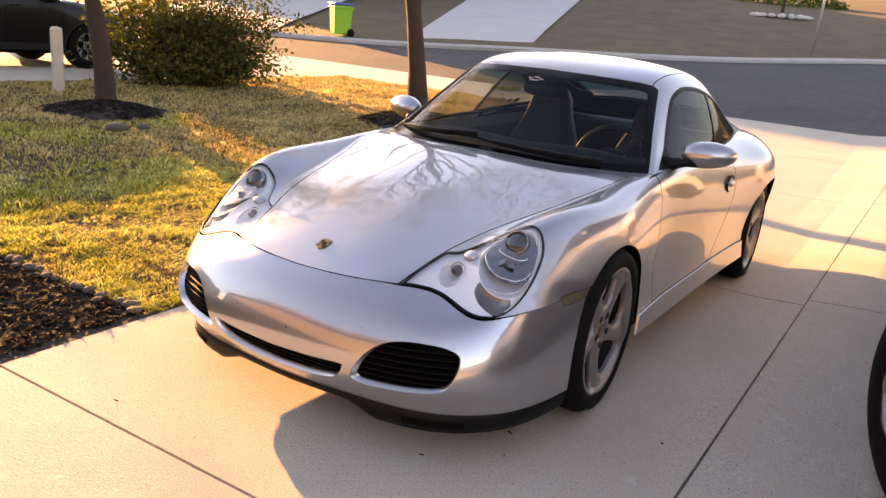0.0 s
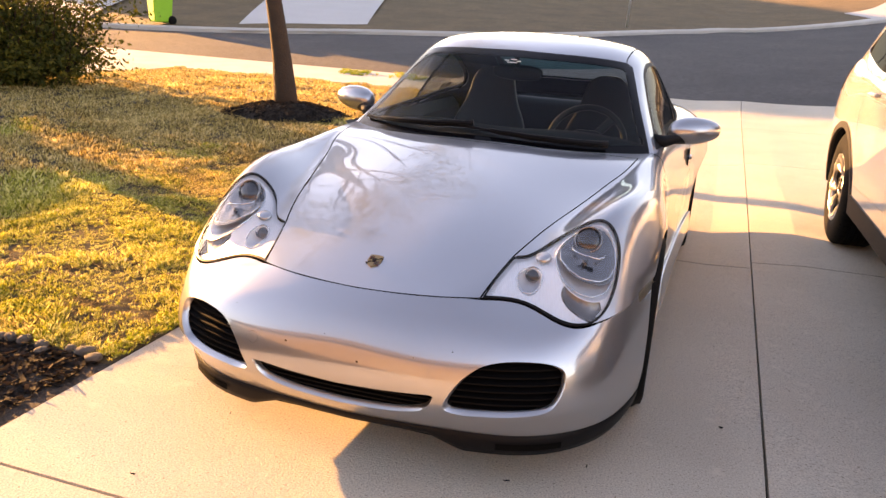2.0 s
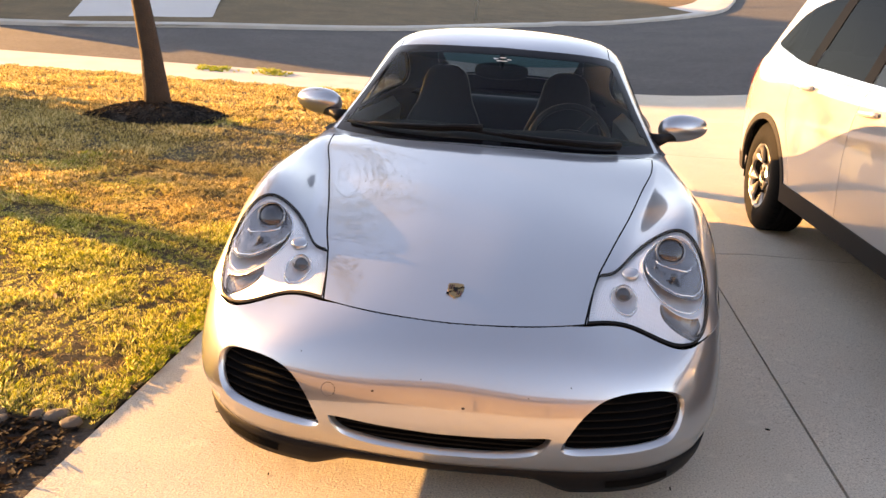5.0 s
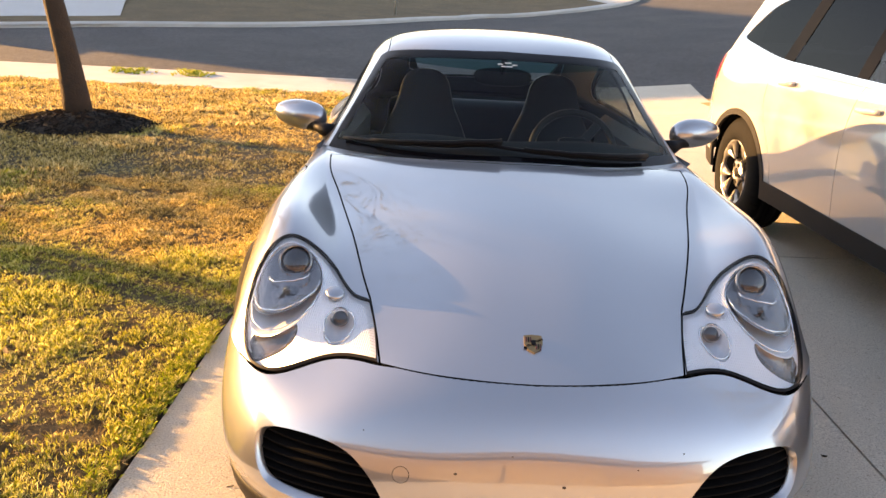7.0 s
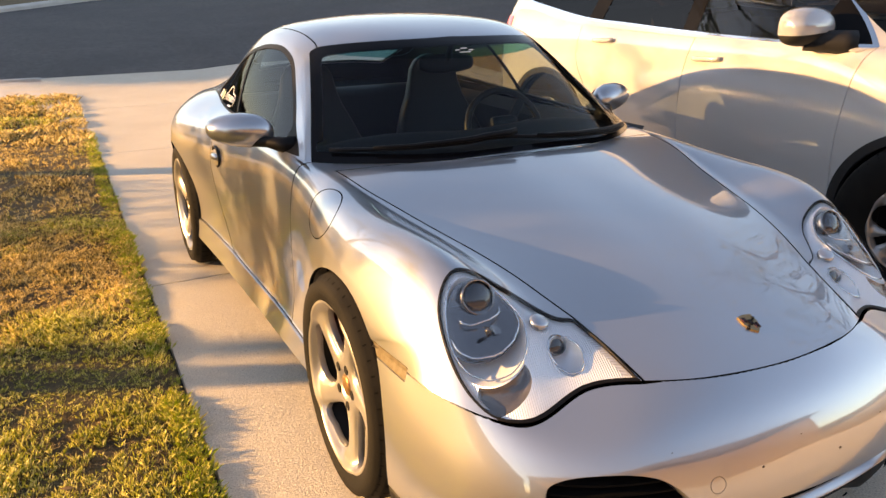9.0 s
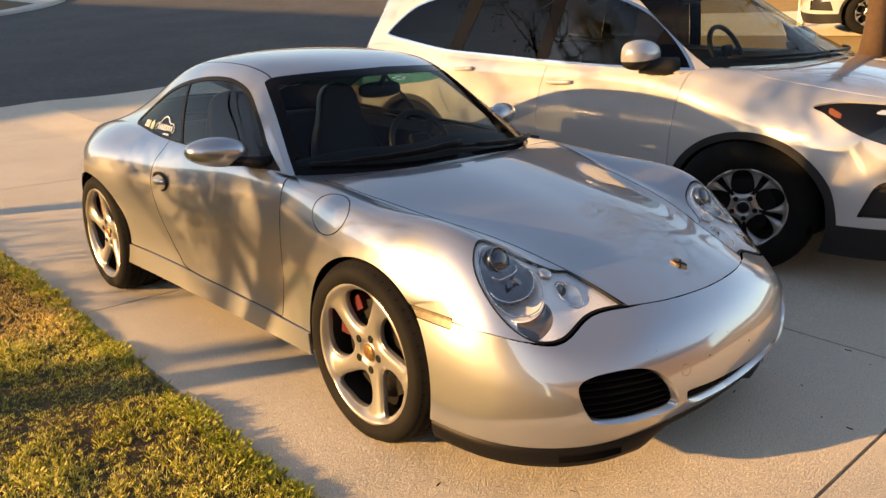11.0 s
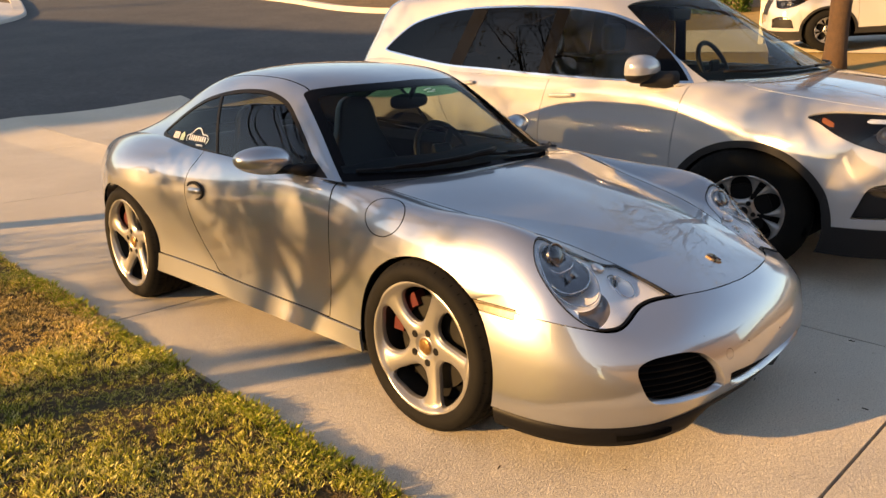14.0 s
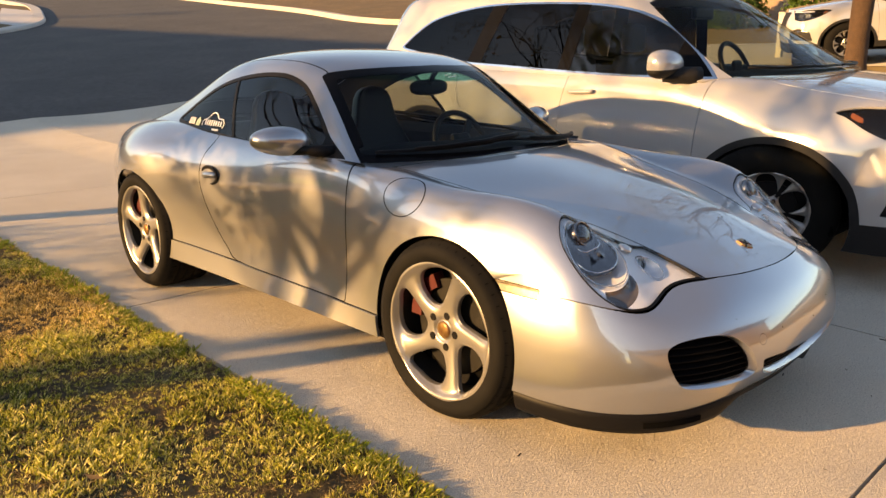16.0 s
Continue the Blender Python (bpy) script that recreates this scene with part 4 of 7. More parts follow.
GRILLE = outline([(-0.1, 0.338), (0.0, 0.338), (0.15, 0.344), (0.262, 0.350), (0.272, 0.338), (0.255, 0.305), (0.225, 0.283), (0.15, 0.266), (0.0, 0.257), (-0.1, 0.257)], 8, (0, 1, 8, 9))
ROOF = outline([(-0.1, 1.5), (0.0, 1.5), (0.465, 1.9), (0.475, 2.05), (0.480, 2.4), (0.470, 2.75), (0.44, 3.05), (0.40, 3.4), (-0.1, 3.4)], 8, (0, 1, 8))
FOOTPRINT = outline([(-0.1, 1.26), (0.0, 1.26), (0.25, 1.29), (0.46, 1.40), (0.64, 1.56), (0.685, 1.64), (0.70, 1.9), (0.708, 2.4), (0.708, 2.8), (0.68, 3.15), (0.64, 3.5), (0.59, 3.85), (-0.1, 3.85)], 8, (0, 1, 11, 12))


def wheel_arch(y, r, rz):
    return lambda v: (np.sqrt(((v[:, Y] - y) / r) ** 2 + ((v[:, Z] - 0.316) / rz) ** 2) - 1) * r


GAPW = 0.0024


def seam(skin, g):
    """Cut a panel out with a shut line: the panel, and the rest."""
    a, _ = skin.cut(lambda v: g(v) + GAPW)
    _, b = skin.cut(lambda v: g(v) - GAPW)
    return a, b


FRONT_ARCH, REAR_ARCH = wheel_arch(0.974, 0.362, 0.348), wheel_arch(3.305, 0.362, 0.348)
_, body = body.cut(FRONT_ARCH)
_, body = body.cut(REAR_ARCH)
_, body = body.cut(lambda v: v[:, Z] - np.interp(v[:, Y], (0, 1.3, 2.3, 2.95, 3.7, 4.4), (0.20, 0.205, 0.212, 0.222, 0.24, 0.29)))
_, nose = nose.cut(FRONT_ARCH)
_, body = body.cut(lambda v: np.maximum(within(FOOTPRINT, [X, Y])(v), 0.70 - v[:, Z]))
lamp, body = body.cut(within(LAMP, [X, Y]))
hood, body = seam(body, within(HOOD, [X, Y]))
door, body = seam(body, lambda v: np.maximum(within(DOOR, [Y, Z])(v), 0.55 - v[:, X]))
fender, quarter = seam(body, lambda v: np.where(v[:, Z] < 0.288, 1.0, v[:, Y] - 1.556))
sill, quarter = seam(quarter, lambda v: np.maximum(v[:, Z] - np.interp(v[:, Y], (1.2, 1.545, 2.34, 3.0), (0.288, 0.288, 0.310, 0.325)), v[:, Y] - 3.0))
# front edge kept clear of the bumper for the shut line
rim_line = spread(FRONT_EDGE, 160)


def from_edge(v):
    return np.sqrt(((v[:, None] - rim_line[None]) ** 2).sum(-1)).min(1)


keep_off = lambda v: np.where(v[:, Y] < 0.9, from_edge(v) - np.interp(v[:, X], (0.30, 0.345, 0.60, 0.66), (0.0048, 0.0095, 0.0095, 0.0042)), 1.0)
_, nose = (lambda q: (q[0], q[1]))(nose.cut(keep_off))
flap, fender_r = seam(fender, lambda v: np.linalg.norm((v - (0.735, 1.213, 0.768)) * (1.3, 0.96, 1.35), axis=1) - 0.103)
# sills stand a little proud
sill = sill.moved(0.010)
marker_box = lambda v: np.where((v[:, X] > 0.6) & (v[:, Y] < 1.0), np.maximum(np.abs(v[:, Y] - 0.645) - 0.100, np.abs(v[:, Z] - (0.5515 + 0.03 * (v[:, Y] - 0.645))) - 0.0175), 1.0)
marker_skin = loft(BODY, 330, 150).join(loft(BUMPER, 110, 240).flipped())
marker_skin, _ = marker_skin.cut(lambda v: np.where((v[:, X] > 0.6) & (v[:, Y] < 1.0) & (v[:, Z] > 0.4), marker_box(v) + 0.003, 1.0))
_, marker_skin = marker_skin.cut(FRONT_ARCH)
_, nose = nose.cut(marker_box)
_, fender = fender.cut(marker_box)
_, fender_r = fender_r.cut(marker_box)
intake, nose = nose.cut(lambda v: np.where(v[:, Y] < 0.3, within(INTAKE, [X, Z])(v), 1.0))
grille, nose = nose.cut(lambda v: np.where(v[:, Y] < 0.3, within(GRILLE, [X, Z])(v), 1.0))
tow, nose_r = nose.mirror().cut(lambda v: np.linalg.norm(v - (-0.277, 0.036, 0.417), axis=1) - 0.0185)
ring, tow = tow.cut(lambda v: 0.0170 - np.linalg.norm(v - (-0.277, 0.036, 0.417), axis=1))
# soften the openings: pull the edge of the bumper in round the intakes
skin_part("hood", hood.both(), SILVER, car, "silver front hood", dark=lambda p: np.ones(len(p), bool))
fold = lambda p: np.ones(len(p), bool)
clear_of_marker = lambda p: ~((p[:, 1] < 0.80) & (p[:, 2] < 0.60) & (np.abs(p[:, 0]) > 0.66))
for nm, left, right in (("front_fender", fender, fender_r), ("door", door, door), ("sill", sill, sill)):
    for side_skin in (left, right.mirror()):
        skin_part(nm, side_skin, SILVER, car, "", dark=None if nm == "sill" else clear_of_marker)
skin_part("fuel_flap", flap.mirror(), SILVER, car, "round silver fuel flap", dark=fold)
doors = [o for o in car.children if o.name.startswith("door")]
bumper = skin_part("front_bumper", nose.join(nose_r), SILVER, car, "silver front bumper with paint chips", 0.022, dark=lambda p: (p[:, 2] > 0.50) & (np.abs(p[:, 0]) < 0.68))
skin_part("tow_cover", tow, SILVER, bumper, "", 0.002)
REAR = [BODY[-1], [(0, 4.43, 0.50), (0.24, 4.42, 0.50), (0.38, 4.39, 0.50), (0.47, 4.36, 0.49), (0.53, 4.33, 0.48), (0.575, 4.30, 0.46), (0.605, 4.27, 0.44), (0.615, 4.26, 0.40), (0.60, 4.23, 0.30)], [(0, 4.36, 0.28), (0.24, 4.35, 0.28), (0.36, 4.33, 0.28), (0.45, 4.31, 0.28), (0.51, 4.29, 0.28), (0.55, 4.27, 0.28), (0.58, 4.25, 0.28), (0.59, 4.24, 0.29), (0.597, 4.222, 0.297)]]
skin_part("rear_bumper", loft(REAR, 40, 60).both(), SILVER, car)
skin_part("rear_quarter", quarter.both(), SILVER, car, "", dark=fold)
for s in (1, -1):
    m = (lambda q: q) if s > 0 else (lambda q: q.mirror())
    skin_part("side_marker", m(marker_skin.moved(-0.0012)), MARKER, car, "smoked side marker lamp", 0.004)

# cabin
screen, rest = cabin.cut(lambda v: np.maximum(within(SCREEN, [X, Z])(v), v[:, Y] - 2.12))
side, rest = rest.cut(lambda v: np.where((v[:, X] > 0.45) & (v[:, Y] < 3.3), within(GLASS, [Y, Z])(v), 1.0))
back, rest = rest.cut(within(REAR_GLASS, [X, Y]))
roof, rest = seam(rest, lambda v: np.maximum(within(ROOF, [X, Y])(v), 1.0 - v[:, Z]))
skin_part("roof", roof.both(), SILVER, car, "", dark=fold)
skin_part("headliner", roof.join(rest).both().moved(-0.016), CARPET, car, "dark headliner", 0)
skin_part("cabin_frame", rest.both(), SILVER, car, "silver roof pillars", dark=fold)
border, clear = screen.cut(lambda v: -np.maximum(np.maximum(within(SCREEN, [X, Z])(v) + np.where(v[:, Z] < 0.9, 0.012, 0.026), v[:, Y] - 2.12), 0.884 - v[:, Z] - 0.02 * v[:, X]))
shade, clear = clear.cut(lambda v: 1.140 + 0.10 * v[:, X] ** 2 - v[:, Z])
windscreen = skin_part("windscreen", clear.both(), WINDSCREEN, car, "clear curved windscreen with shaded top band", 0.0)
skin_part("shade_band", shade.both(), SHADE_BAND, windscreen, "green shaded top band", 0)
skin_part("black_band", border.both(), BAND, windscreen, "black ceramic border", 0.006)
trim, pane = side.cut(lambda v: -(within(GLASS, [Y, Z])(v) + 0.017))
post, panes = pane.cut(lambda v: np.abs(v[:, Y] - (2.468 + (v[:, Z] - 0.872) * 0.60)) - 0.011)
front_pane, rear_pane = panes.cut(lambda v: v[:, Y] - (2.468 + (v[:, Z] - 0.872) * 0.60))
corner, front_pane = front_pane.cut(lambda v: v[:, Y] - 1.80 - 0.15 * (v[:, Z] - 0.87))
for flip in (False, True):
    m = (lambda q: q.mirror()) if flip else (lambda q: q)
    frame_o = skin_part("window_trim", m(trim.join(post).join(corner)), BLACK, car, "black window surround", 0.008)
    skin_part("door_glass", m(front_pane.moved(-0.003)), SIDE_GLASS, frame_o, "", 0)
    skin_part("quarter_glass", m(rear_pane.moved(-0.003)), QUARTER_GLASS, frame_o, "", 0)
skin_part("rear_window", back.both().moved(-0.003), WINDSCREEN, car, "", 0)

# near-black sheets added behind the shut lines as their shade
shade_f = loft(BODY, 120, 60).moved(-0.013)
_, shade_f = shade_f.cut(lambda v: within(LAMP, [X, Y], 0.005)(v))
_, shade_f = shade_f.cut(lambda v: FRONT_ARCH(v) - 0.01)
_, shade_f = shade_f.cut(lambda v: REAR_ARCH(v) - 0.01)
_, shade_f = shade_f.cut(lambda v: marker_box(v) - 0.02)
_, shade_f = shade_f.cut(lambda v: np.maximum(within(FOOTPRINT, [X, Y], 0.03)(v), 0.70 - v[:, Z]))
_, shade_f = shade_f.cut(lambda v: v[:, Z] - 0.24)
skin_part("inner_liner", shade_f.both(), GAP_SHADE, car, "", 0)
_, nose_shade = loft(BUMPER, 40, 80).flipped().moved(-0.015).cut(lambda v: within(INTAKE, [X, Z], 0.02)(v))
_, nose_shade = nose_shade.cut(lambda v: within(GRILLE, [X, Z], 0.02)(v))
_, nose_shade = nose_shade.cut(lambda v: np.where((v[:, X] > 0.3) & (v[:, Z] > 0.52), -1.0, 1.0))
_, nose_shade = nose_shade.cut(lambda v: FRONT_ARCH(v) - 0.01)
skin_part("bumper_liner", nose_shade.both(), GAP_SHADE, car, "", 0)


def pin(skin, axes, a, b, want=None, near=4):
    """The point of a skin that shows at (a, b) along the third axis, and its normal."""
    d = (skin.v[:, axes[0]] - a) ** 2 + (skin.v[:, axes[1]] - b) ** 2
    if want is not None:
        d = np.where(want(skin.v), d, 9e9)
    i = np.argsort(d)[:near]
    w = 1 / (d[i] + 1e-9)
    w /= w.sum()
    n = (skin.n[i] * w[:, None]).sum(0)
    return (skin.v[i] * w[:, None]).sum(0), n / np.linalg.norm(n)


# intakes: walls running back, slats and a near-black back plate for the shade inside
def intake_parts(poly, sx, slats, depth=0.075):
    line = poly[poly[:, 0] > -0.001] if sx == 0 else poly
    if sx == 0:
        full = np.r_[line, (line * (-1, 1))[::-1]]
    else:
        full = line * (sx, 1)
    front = np.array([pin(nose_full, [X, Z], abs(a), b, lambda v: v[:, Y] < 0.35, 6)[0][1] for a, b in full])
    k = 0.30 if sx == 0 else 0.55
    prof = [(0.008 * k, 0.020), (0.009 * k, 0.03), (0.010 * k, 0.05), (0.011 * k, depth)]
    lip = [(-0.001, 0.000), (0.001 * k, 0.003), (0.003 * k, 0.010), (0.006 * k, 0.018), (0.009 * k, 0.022)]
    c = full.mean(0)
    m = len(full)
    half = np.abs(full - c).max(0)

    def rings(rows):
        v = np.concatenate([np.c_[(c + (full - c) * (1 - a / np.minimum(half, 0.1)))[:, 0], front + 0.002 + d, (c + (full - c) * (1 - a / np.minimum(half, 0.1)))[:, 1]] for a, d in rows])
        i = np.arange(len(v)).reshape(len(rows), m)
        j = np.roll(i, -1, axis=1)
        return v, np.stack([i[:-1], j[:-1], j[1:], i[1:]], -1).reshape(-1, 4)

    v, f = rings(prof)
    well = raw("intake", v, f, BLACK, bumper, "black louvred air intake", True)
    v, f = rings(lip)
    raw("intake_surround", v, f, SILVER, well, "rounded silver surround", True)
    v = np.c_[full[:, 0], front + depth - 0.006, full[:, 1]]
    raw("back_plate", v, [list(range(m))], GAP_SHADE, well)
    z0, z1 = full[:, 1].min(), full[:, 1].max()
    for k in range(slats):
        z = z0 + (z1 - z0) * (k + 0.6) / (slats + 0.2)
        on = []
        for a, b in zip(range(m), np.roll(range(m), -1)):
            if (full[a, 1] - z) * (full[b, 1] - z) < 0:
                t = (z - full[a, 1]) / (full[b, 1] - full[a, 1])
                on.append(full[a, 0] + t * (full[b, 0] - full[a, 0]))
        if len(on) < 2:
            continue
        xa, xb = min(on), max(on)
        xs = np.linspace(xa, xb, 12)
        ys = np.array([pin(nose_full, [X, Z], abs(x), z, lambda v: v[:, Y] < 0.35, 6)[0][1] for x in xs]) + 0.027
        v = np.concatenate([np.c_[xs, ys + dy, np.full(12, z) + dz] for dy, dz in ((0, 0.0025), (0.0, -0.0025), (0.03, 0.006), (0.03, 0.012))])
        i = np.arange(48).reshape(4, 12)
        j = np.roll(i, -1, axis=0)
        f = np.stack([i[:, :-1], i[:, 1:], j[:, 1:], j[:, :-1]], -1).reshape(-1, 4)
        raw("slat", v, f, SLAT, well)
    return well


nose_full = loft(BUMPER, 60, 120).flipped()
intake_parts(INTAKE, 1, 8)
intake_parts(INTAKE, -1, 8)
intake_parts(GRILLE, 0, 5)

# small stone chips in the paint
for x, z, r in ((-0.165, 0.432, 0.0038), (0.058, 0.415, 0.0042), (-0.05, 0.47, 0.0018), (0.21, 0.45, 0.0020), (0.31, 0.475, 0.0022), (-0.36, 0.49, 0.0018)):
    p, n = pin(nose_full, [X, Z], abs(x), z, lambda v: v[:, Y] < 0.35, 6)
    p, n = p * (np.sign(x), 1, 1), n * (np.sign(x), 1, 1)
    v, f = lathe([(r, 0.0), (r * 0.7, 0.0010), (1e-4, 0.0012)], 10, "z")
    v = v * (1, 0.75, 1)
    raw("paint_chip", v @ np.array(Vector((0, 0, 1)).rotation_difference(Vector(n)).to_matrix()).T + p, f, JOINT, bumper, "dark stone chip")

# black lip under the bumper; flat near-black strips stand for the shade of two shallow slots
low = np.array(BUMPER[-1], float)
t_low = knots(low[:, None], 1.0)
lip_line = cubic(t_low, low, np.linspace(0, t_low[-1], 400))
lip_line = spread(lip_line[lip_line[:, 1] < 0.622], 50)
LIPS = [(0.006, 0.006), (-0.002, 0.0), (-0.001, -0.025), (0.004, -0.055), (0.014, -0.080), (0.07, -0.082)]
d = np.gradient(lip_line[:, :2], axis=0)
d /= np.linalg.norm(d, axis=1, keepdims=True)
inn = np.c_[-d[:, 1], d[:, 0]]
rings = []
drop = np.interp(lip_line[:, 0], (0, 0.24, 0.34, 0.60, 0.8), (0.36, 0.38, 0.86, 0.88, 0.80))
for a, b in LIPS:
    rings.append(np.c_[lip_line[:, :2] + inn * a, lip_line[:, 2] + b * drop])
v = np.stack(rings, 1).reshape(-1, 3)
i = np.arange(len(v)).reshape(50, len(LIPS))
f = np.stack([i[:-1, :-1], i[1:, :-1], i[1:, 1:], i[:-1, 1:]], -1).reshape(-1, 4)
v2 = v * (-1, 1, 1)
lip_o = raw("front_lip", np.r_[v, v2], np.r_[f[:, ::-1], f + len(v)], BLACK, car, "black rubber lip spoiler", True)
for s in (1, -1):
    k0, k1 = 20, 30
    p = lip_line[k0:k1]
    o = inn[k0:k1]
    rows_ = [np.c_[p[:, :2] + o * -0.0030, p[:, 2] + b * drop[k0:k1]] for b in (-0.030, -0.052)]
    v = np.r_[rows_[0], rows_[1]] * (s, 1, 1)
    n = len(p)
    q = np.arange(n - 1)
    raw("lip_slot", v, np.c_[q, q + 1, n + q + 1, n + q], GAP_SHADE, lip_o)

# headlamps
lamp_lens, lamp_rest = lamp.finer().cut(within(LAMP, [X, Y], -0.0030))
lamp_lens, lamp_low = lamp_lens.cut(lambda v: 0.0085 - from_edge(v))
lamp_seal = lamp_rest.join(lamp_low)


def oval(cx, cy, a, b, turn=0.0):
    c, s = np.cos(turn), np.sin(turn)
    return lambda v: (np.sqrt((((v[:, X] - cx) * c + (v[:, Y] - cy) * s) / a) ** 2 + ((-(v[:, X] - cx) * s + (v[:, Y] - cy) * c) / b) ** 2) - 1) * min(a, b)


MAIN, SMALL = oval(0.589, 0.447, 0.089, 0.111, 0.05), oval(0.446, 0.335, 0.036, 0.045)
LOBE = oval(0.602, 0.334, 0.060, 0.042, 0.06)
TURN = lambda v: np.maximum(LOBE(v), -MAIN(v) + 0.002)


def headlamp(flip):
    m = (lambda q: q.mirror()) if flip else (lambda q: q)
    s = -1 if flip else 1
    unit = skin_part("headlamp", m(lamp_lens.moved(0.001)), LENS, car, "clear headlamp with round projector", 0)
    unit.visible_shadow = False
    skin_part("seal", m(lamp_seal.moved(0.0005)), BLACK, unit, "black rubber seal", 0.01)
    inner = lamp_lens.finer().moved(-0.010)
    edge, inner = inner.cut(lambda v: np.maximum(-(within(LAMP, [X, Y])(v) + 0.014), 0.021 - from_edge(v)))
    skin_part("ribbed_edge", m(edge), RIBBED, unit, "ribbed chrome edge", 0)
    for g, depth, mat, nm in ((MAIN, 0.05, FROSTED, "main_reflector"), (SMALL, 0.035, FROSTED, "side_reflector"), (TURN, 0.010, SMOKED, "indicator_reflector")):
        hole, inner = inner.cut(g)
        val = g(hole.v)
        lo = val.min()
        k = np.clip(1 - (1 - val / lo) ** 2.6, 0, 1)
        q = Skin(hole.v + np.array([0, 0.75, -0.66]) * (depth * k)[:, None], hole.n, hole.f)
        q = m(q)
        raw(nm, q.v, q.f, mat, unit, "", True)
    skin_part("reflector_frame", m(inner), LAMP_BODY, unit, "silver reflector frame", 0.006)

    def round_lamp(nm, cx, cy, r, sink, mat_ring, mat_lens, long, tilt=(0, -0.86, 0.5)):
        p, n = pin(lamp, [X, Y], cx, cy)
        ax = np.array(tilt, float)
        ax /= np.linalg.norm(ax)
        q = p - ax * sink
        v, f = lathe([(r * 1.18, -long), (r * 1.18, 0.0), (r * 1.10, 0.004), (r * 1.0, 0.0), (r * 1.0, -0.006)], 32, "z")
        rot = np.array(Vector((0, 0, 1)).rotation_difference(Vector(ax)).to_matrix())
        raw(nm, (v @ rot.T + q) * (s, 1, 1), f, mat_ring, unit, "", True)
        v, f = lathe([(r, -0.006)] + [(r * np.cos(t), -0.006 + r * 0.38 * np.sin(t)) for t in np.linspace(0.2, 1.57, 6)], 32, "z")
        raw(nm + "_lens", (v @ rot.T + q) * (s, 1, 1), f, mat_lens, unit, "", True)

    round_lamp("projector", 0.580, 0.490, 0.036, 0.018, DARK_CHROME, DARK_LENS, 0.02)
    round_lamp("fog_lamp", 0.449, 0.354, 0.0200, 0.022, DARK_CHROME, DARK_LENS, 0.02)
    # smoked shield behind the projector, with the bulb holder in it
    shell = oval(0.590, 0.461, 0.083, 0.084, 0.05)
    hole, _ = lamp_lens.finer().moved(-0.009).cut(shell)
    val = shell(hole.v)
    k = np.clip(1 - (1 - val / val.min()) ** 2, 0, 1)
    q = m(Skin(hole.v + np.array([0, 0.6, -0.8]) * (0.003 + 0.020 * k)[:, None], hole.n, hole.f))
    raw("shield", q.v, q.f, DARK_CHROME, unit, "smoked lamp shield", True)
    p, n = pin(lamp, [X, Y], 0.590, 0.424)
    v, f = lathe([(1e-4, 0.012), (0.006, 0.010), (0.009, 0.004), (0.009, -0.012)], 16, "z")
    raw("bulb", (v @ np.array(Vector((0, 0, 1)).rotation_difference(Vector(n)).to_matrix()).T + p - n * 0.024) * (s, 1, 1), f, DARK_LENS, unit, "dark bulb cap", True)
    across = np.cross(n, (1.0, 0, 0))
    across /= np.linalg.norm(across)
    for w in (-1, 1):
        quad = [p - n * 0.020 + np.array([w * a, 0, 0]) + across * b - n * c for a, b, c in ((0.010, -0.012, 0.0), (0.009, 0.012, 0.0), (0.020, 0.014, 0.003), (0.034, -0.012, 0.003))]
        raw("bulb_wing", np.array(quad) * (s, 1, 1), [(0, 1, 2, 3)], DARK_CHROME, unit, "bulb bracket")
    # bright rim round the lower half of the shield, and a ledge under the projector
    t = np.linspace(np.pi * 1.02, np.pi * 1.98, 26)
    for a, b, low in ((0.083, 0.084, 0.008), (0.055, 0.032, 0.016)):
        line = []
        for w in t:
            p, n = pin(lamp, [X, Y], 0.590 + a * np.cos(w), 0.461 + b * np.sin(w) + (0.0 if low < 0.01 else 0.014))
            line.append(p - n * low)
        v, f = tube(np.array(line) * (s, 1, 1), 0.0022, 6)
        raw("shield_rim", v, f, CHROME, unit, "thin bright rim", True)
    # bright edges of the two bowls
    t = np.linspace(0, 2 * np.pi, 48, endpoint=False)
    for cx, cy, a, b in ((0.589, 0.447, 0.089, 0.111), (0.446, 0.335, 0.036, 0.045)):
        line = []
        for w in t:
            x, y = cx + a * np.cos(w), cy + b * np.sin(w)
            if x > 0.679 or y > 0.548:
                continue
            p, n = pin(lamp, [X, Y], x, y)
            line.append(p - n * 0.0085)
        gap = int(np.argmax(np.linalg.norm(np.diff(np.array(line + line[:1]), axis=0), axis=1)))
        line = line[gap + 1:] + line[:gap + 1]
        v, f = tube(np.array(line) * (s, 1, 1), 0.0019, 6)
        raw("bowl_rim", v, f, CHROME, unit, "thin bright rim", True)
    # washer cover
    p, n = pin(lamp, [X, Y], 0.466, 0.420)
    v, f = lathe([(0.0, 0.0052), (0.018, 0.0048), (0.0225, 0.002), (0.023, -0.006)], 28, "z")
    rot = np.array(Vector((0, 0, 1)).rotation_difference(Vector(n)).to_matrix())
    raw("washer_cover", (v @ rot.T + p) * (s, 1, 1), f, SILVER, unit, "round silver washer cover", True)
    return unit


headlamp(False)
headlamp(True)

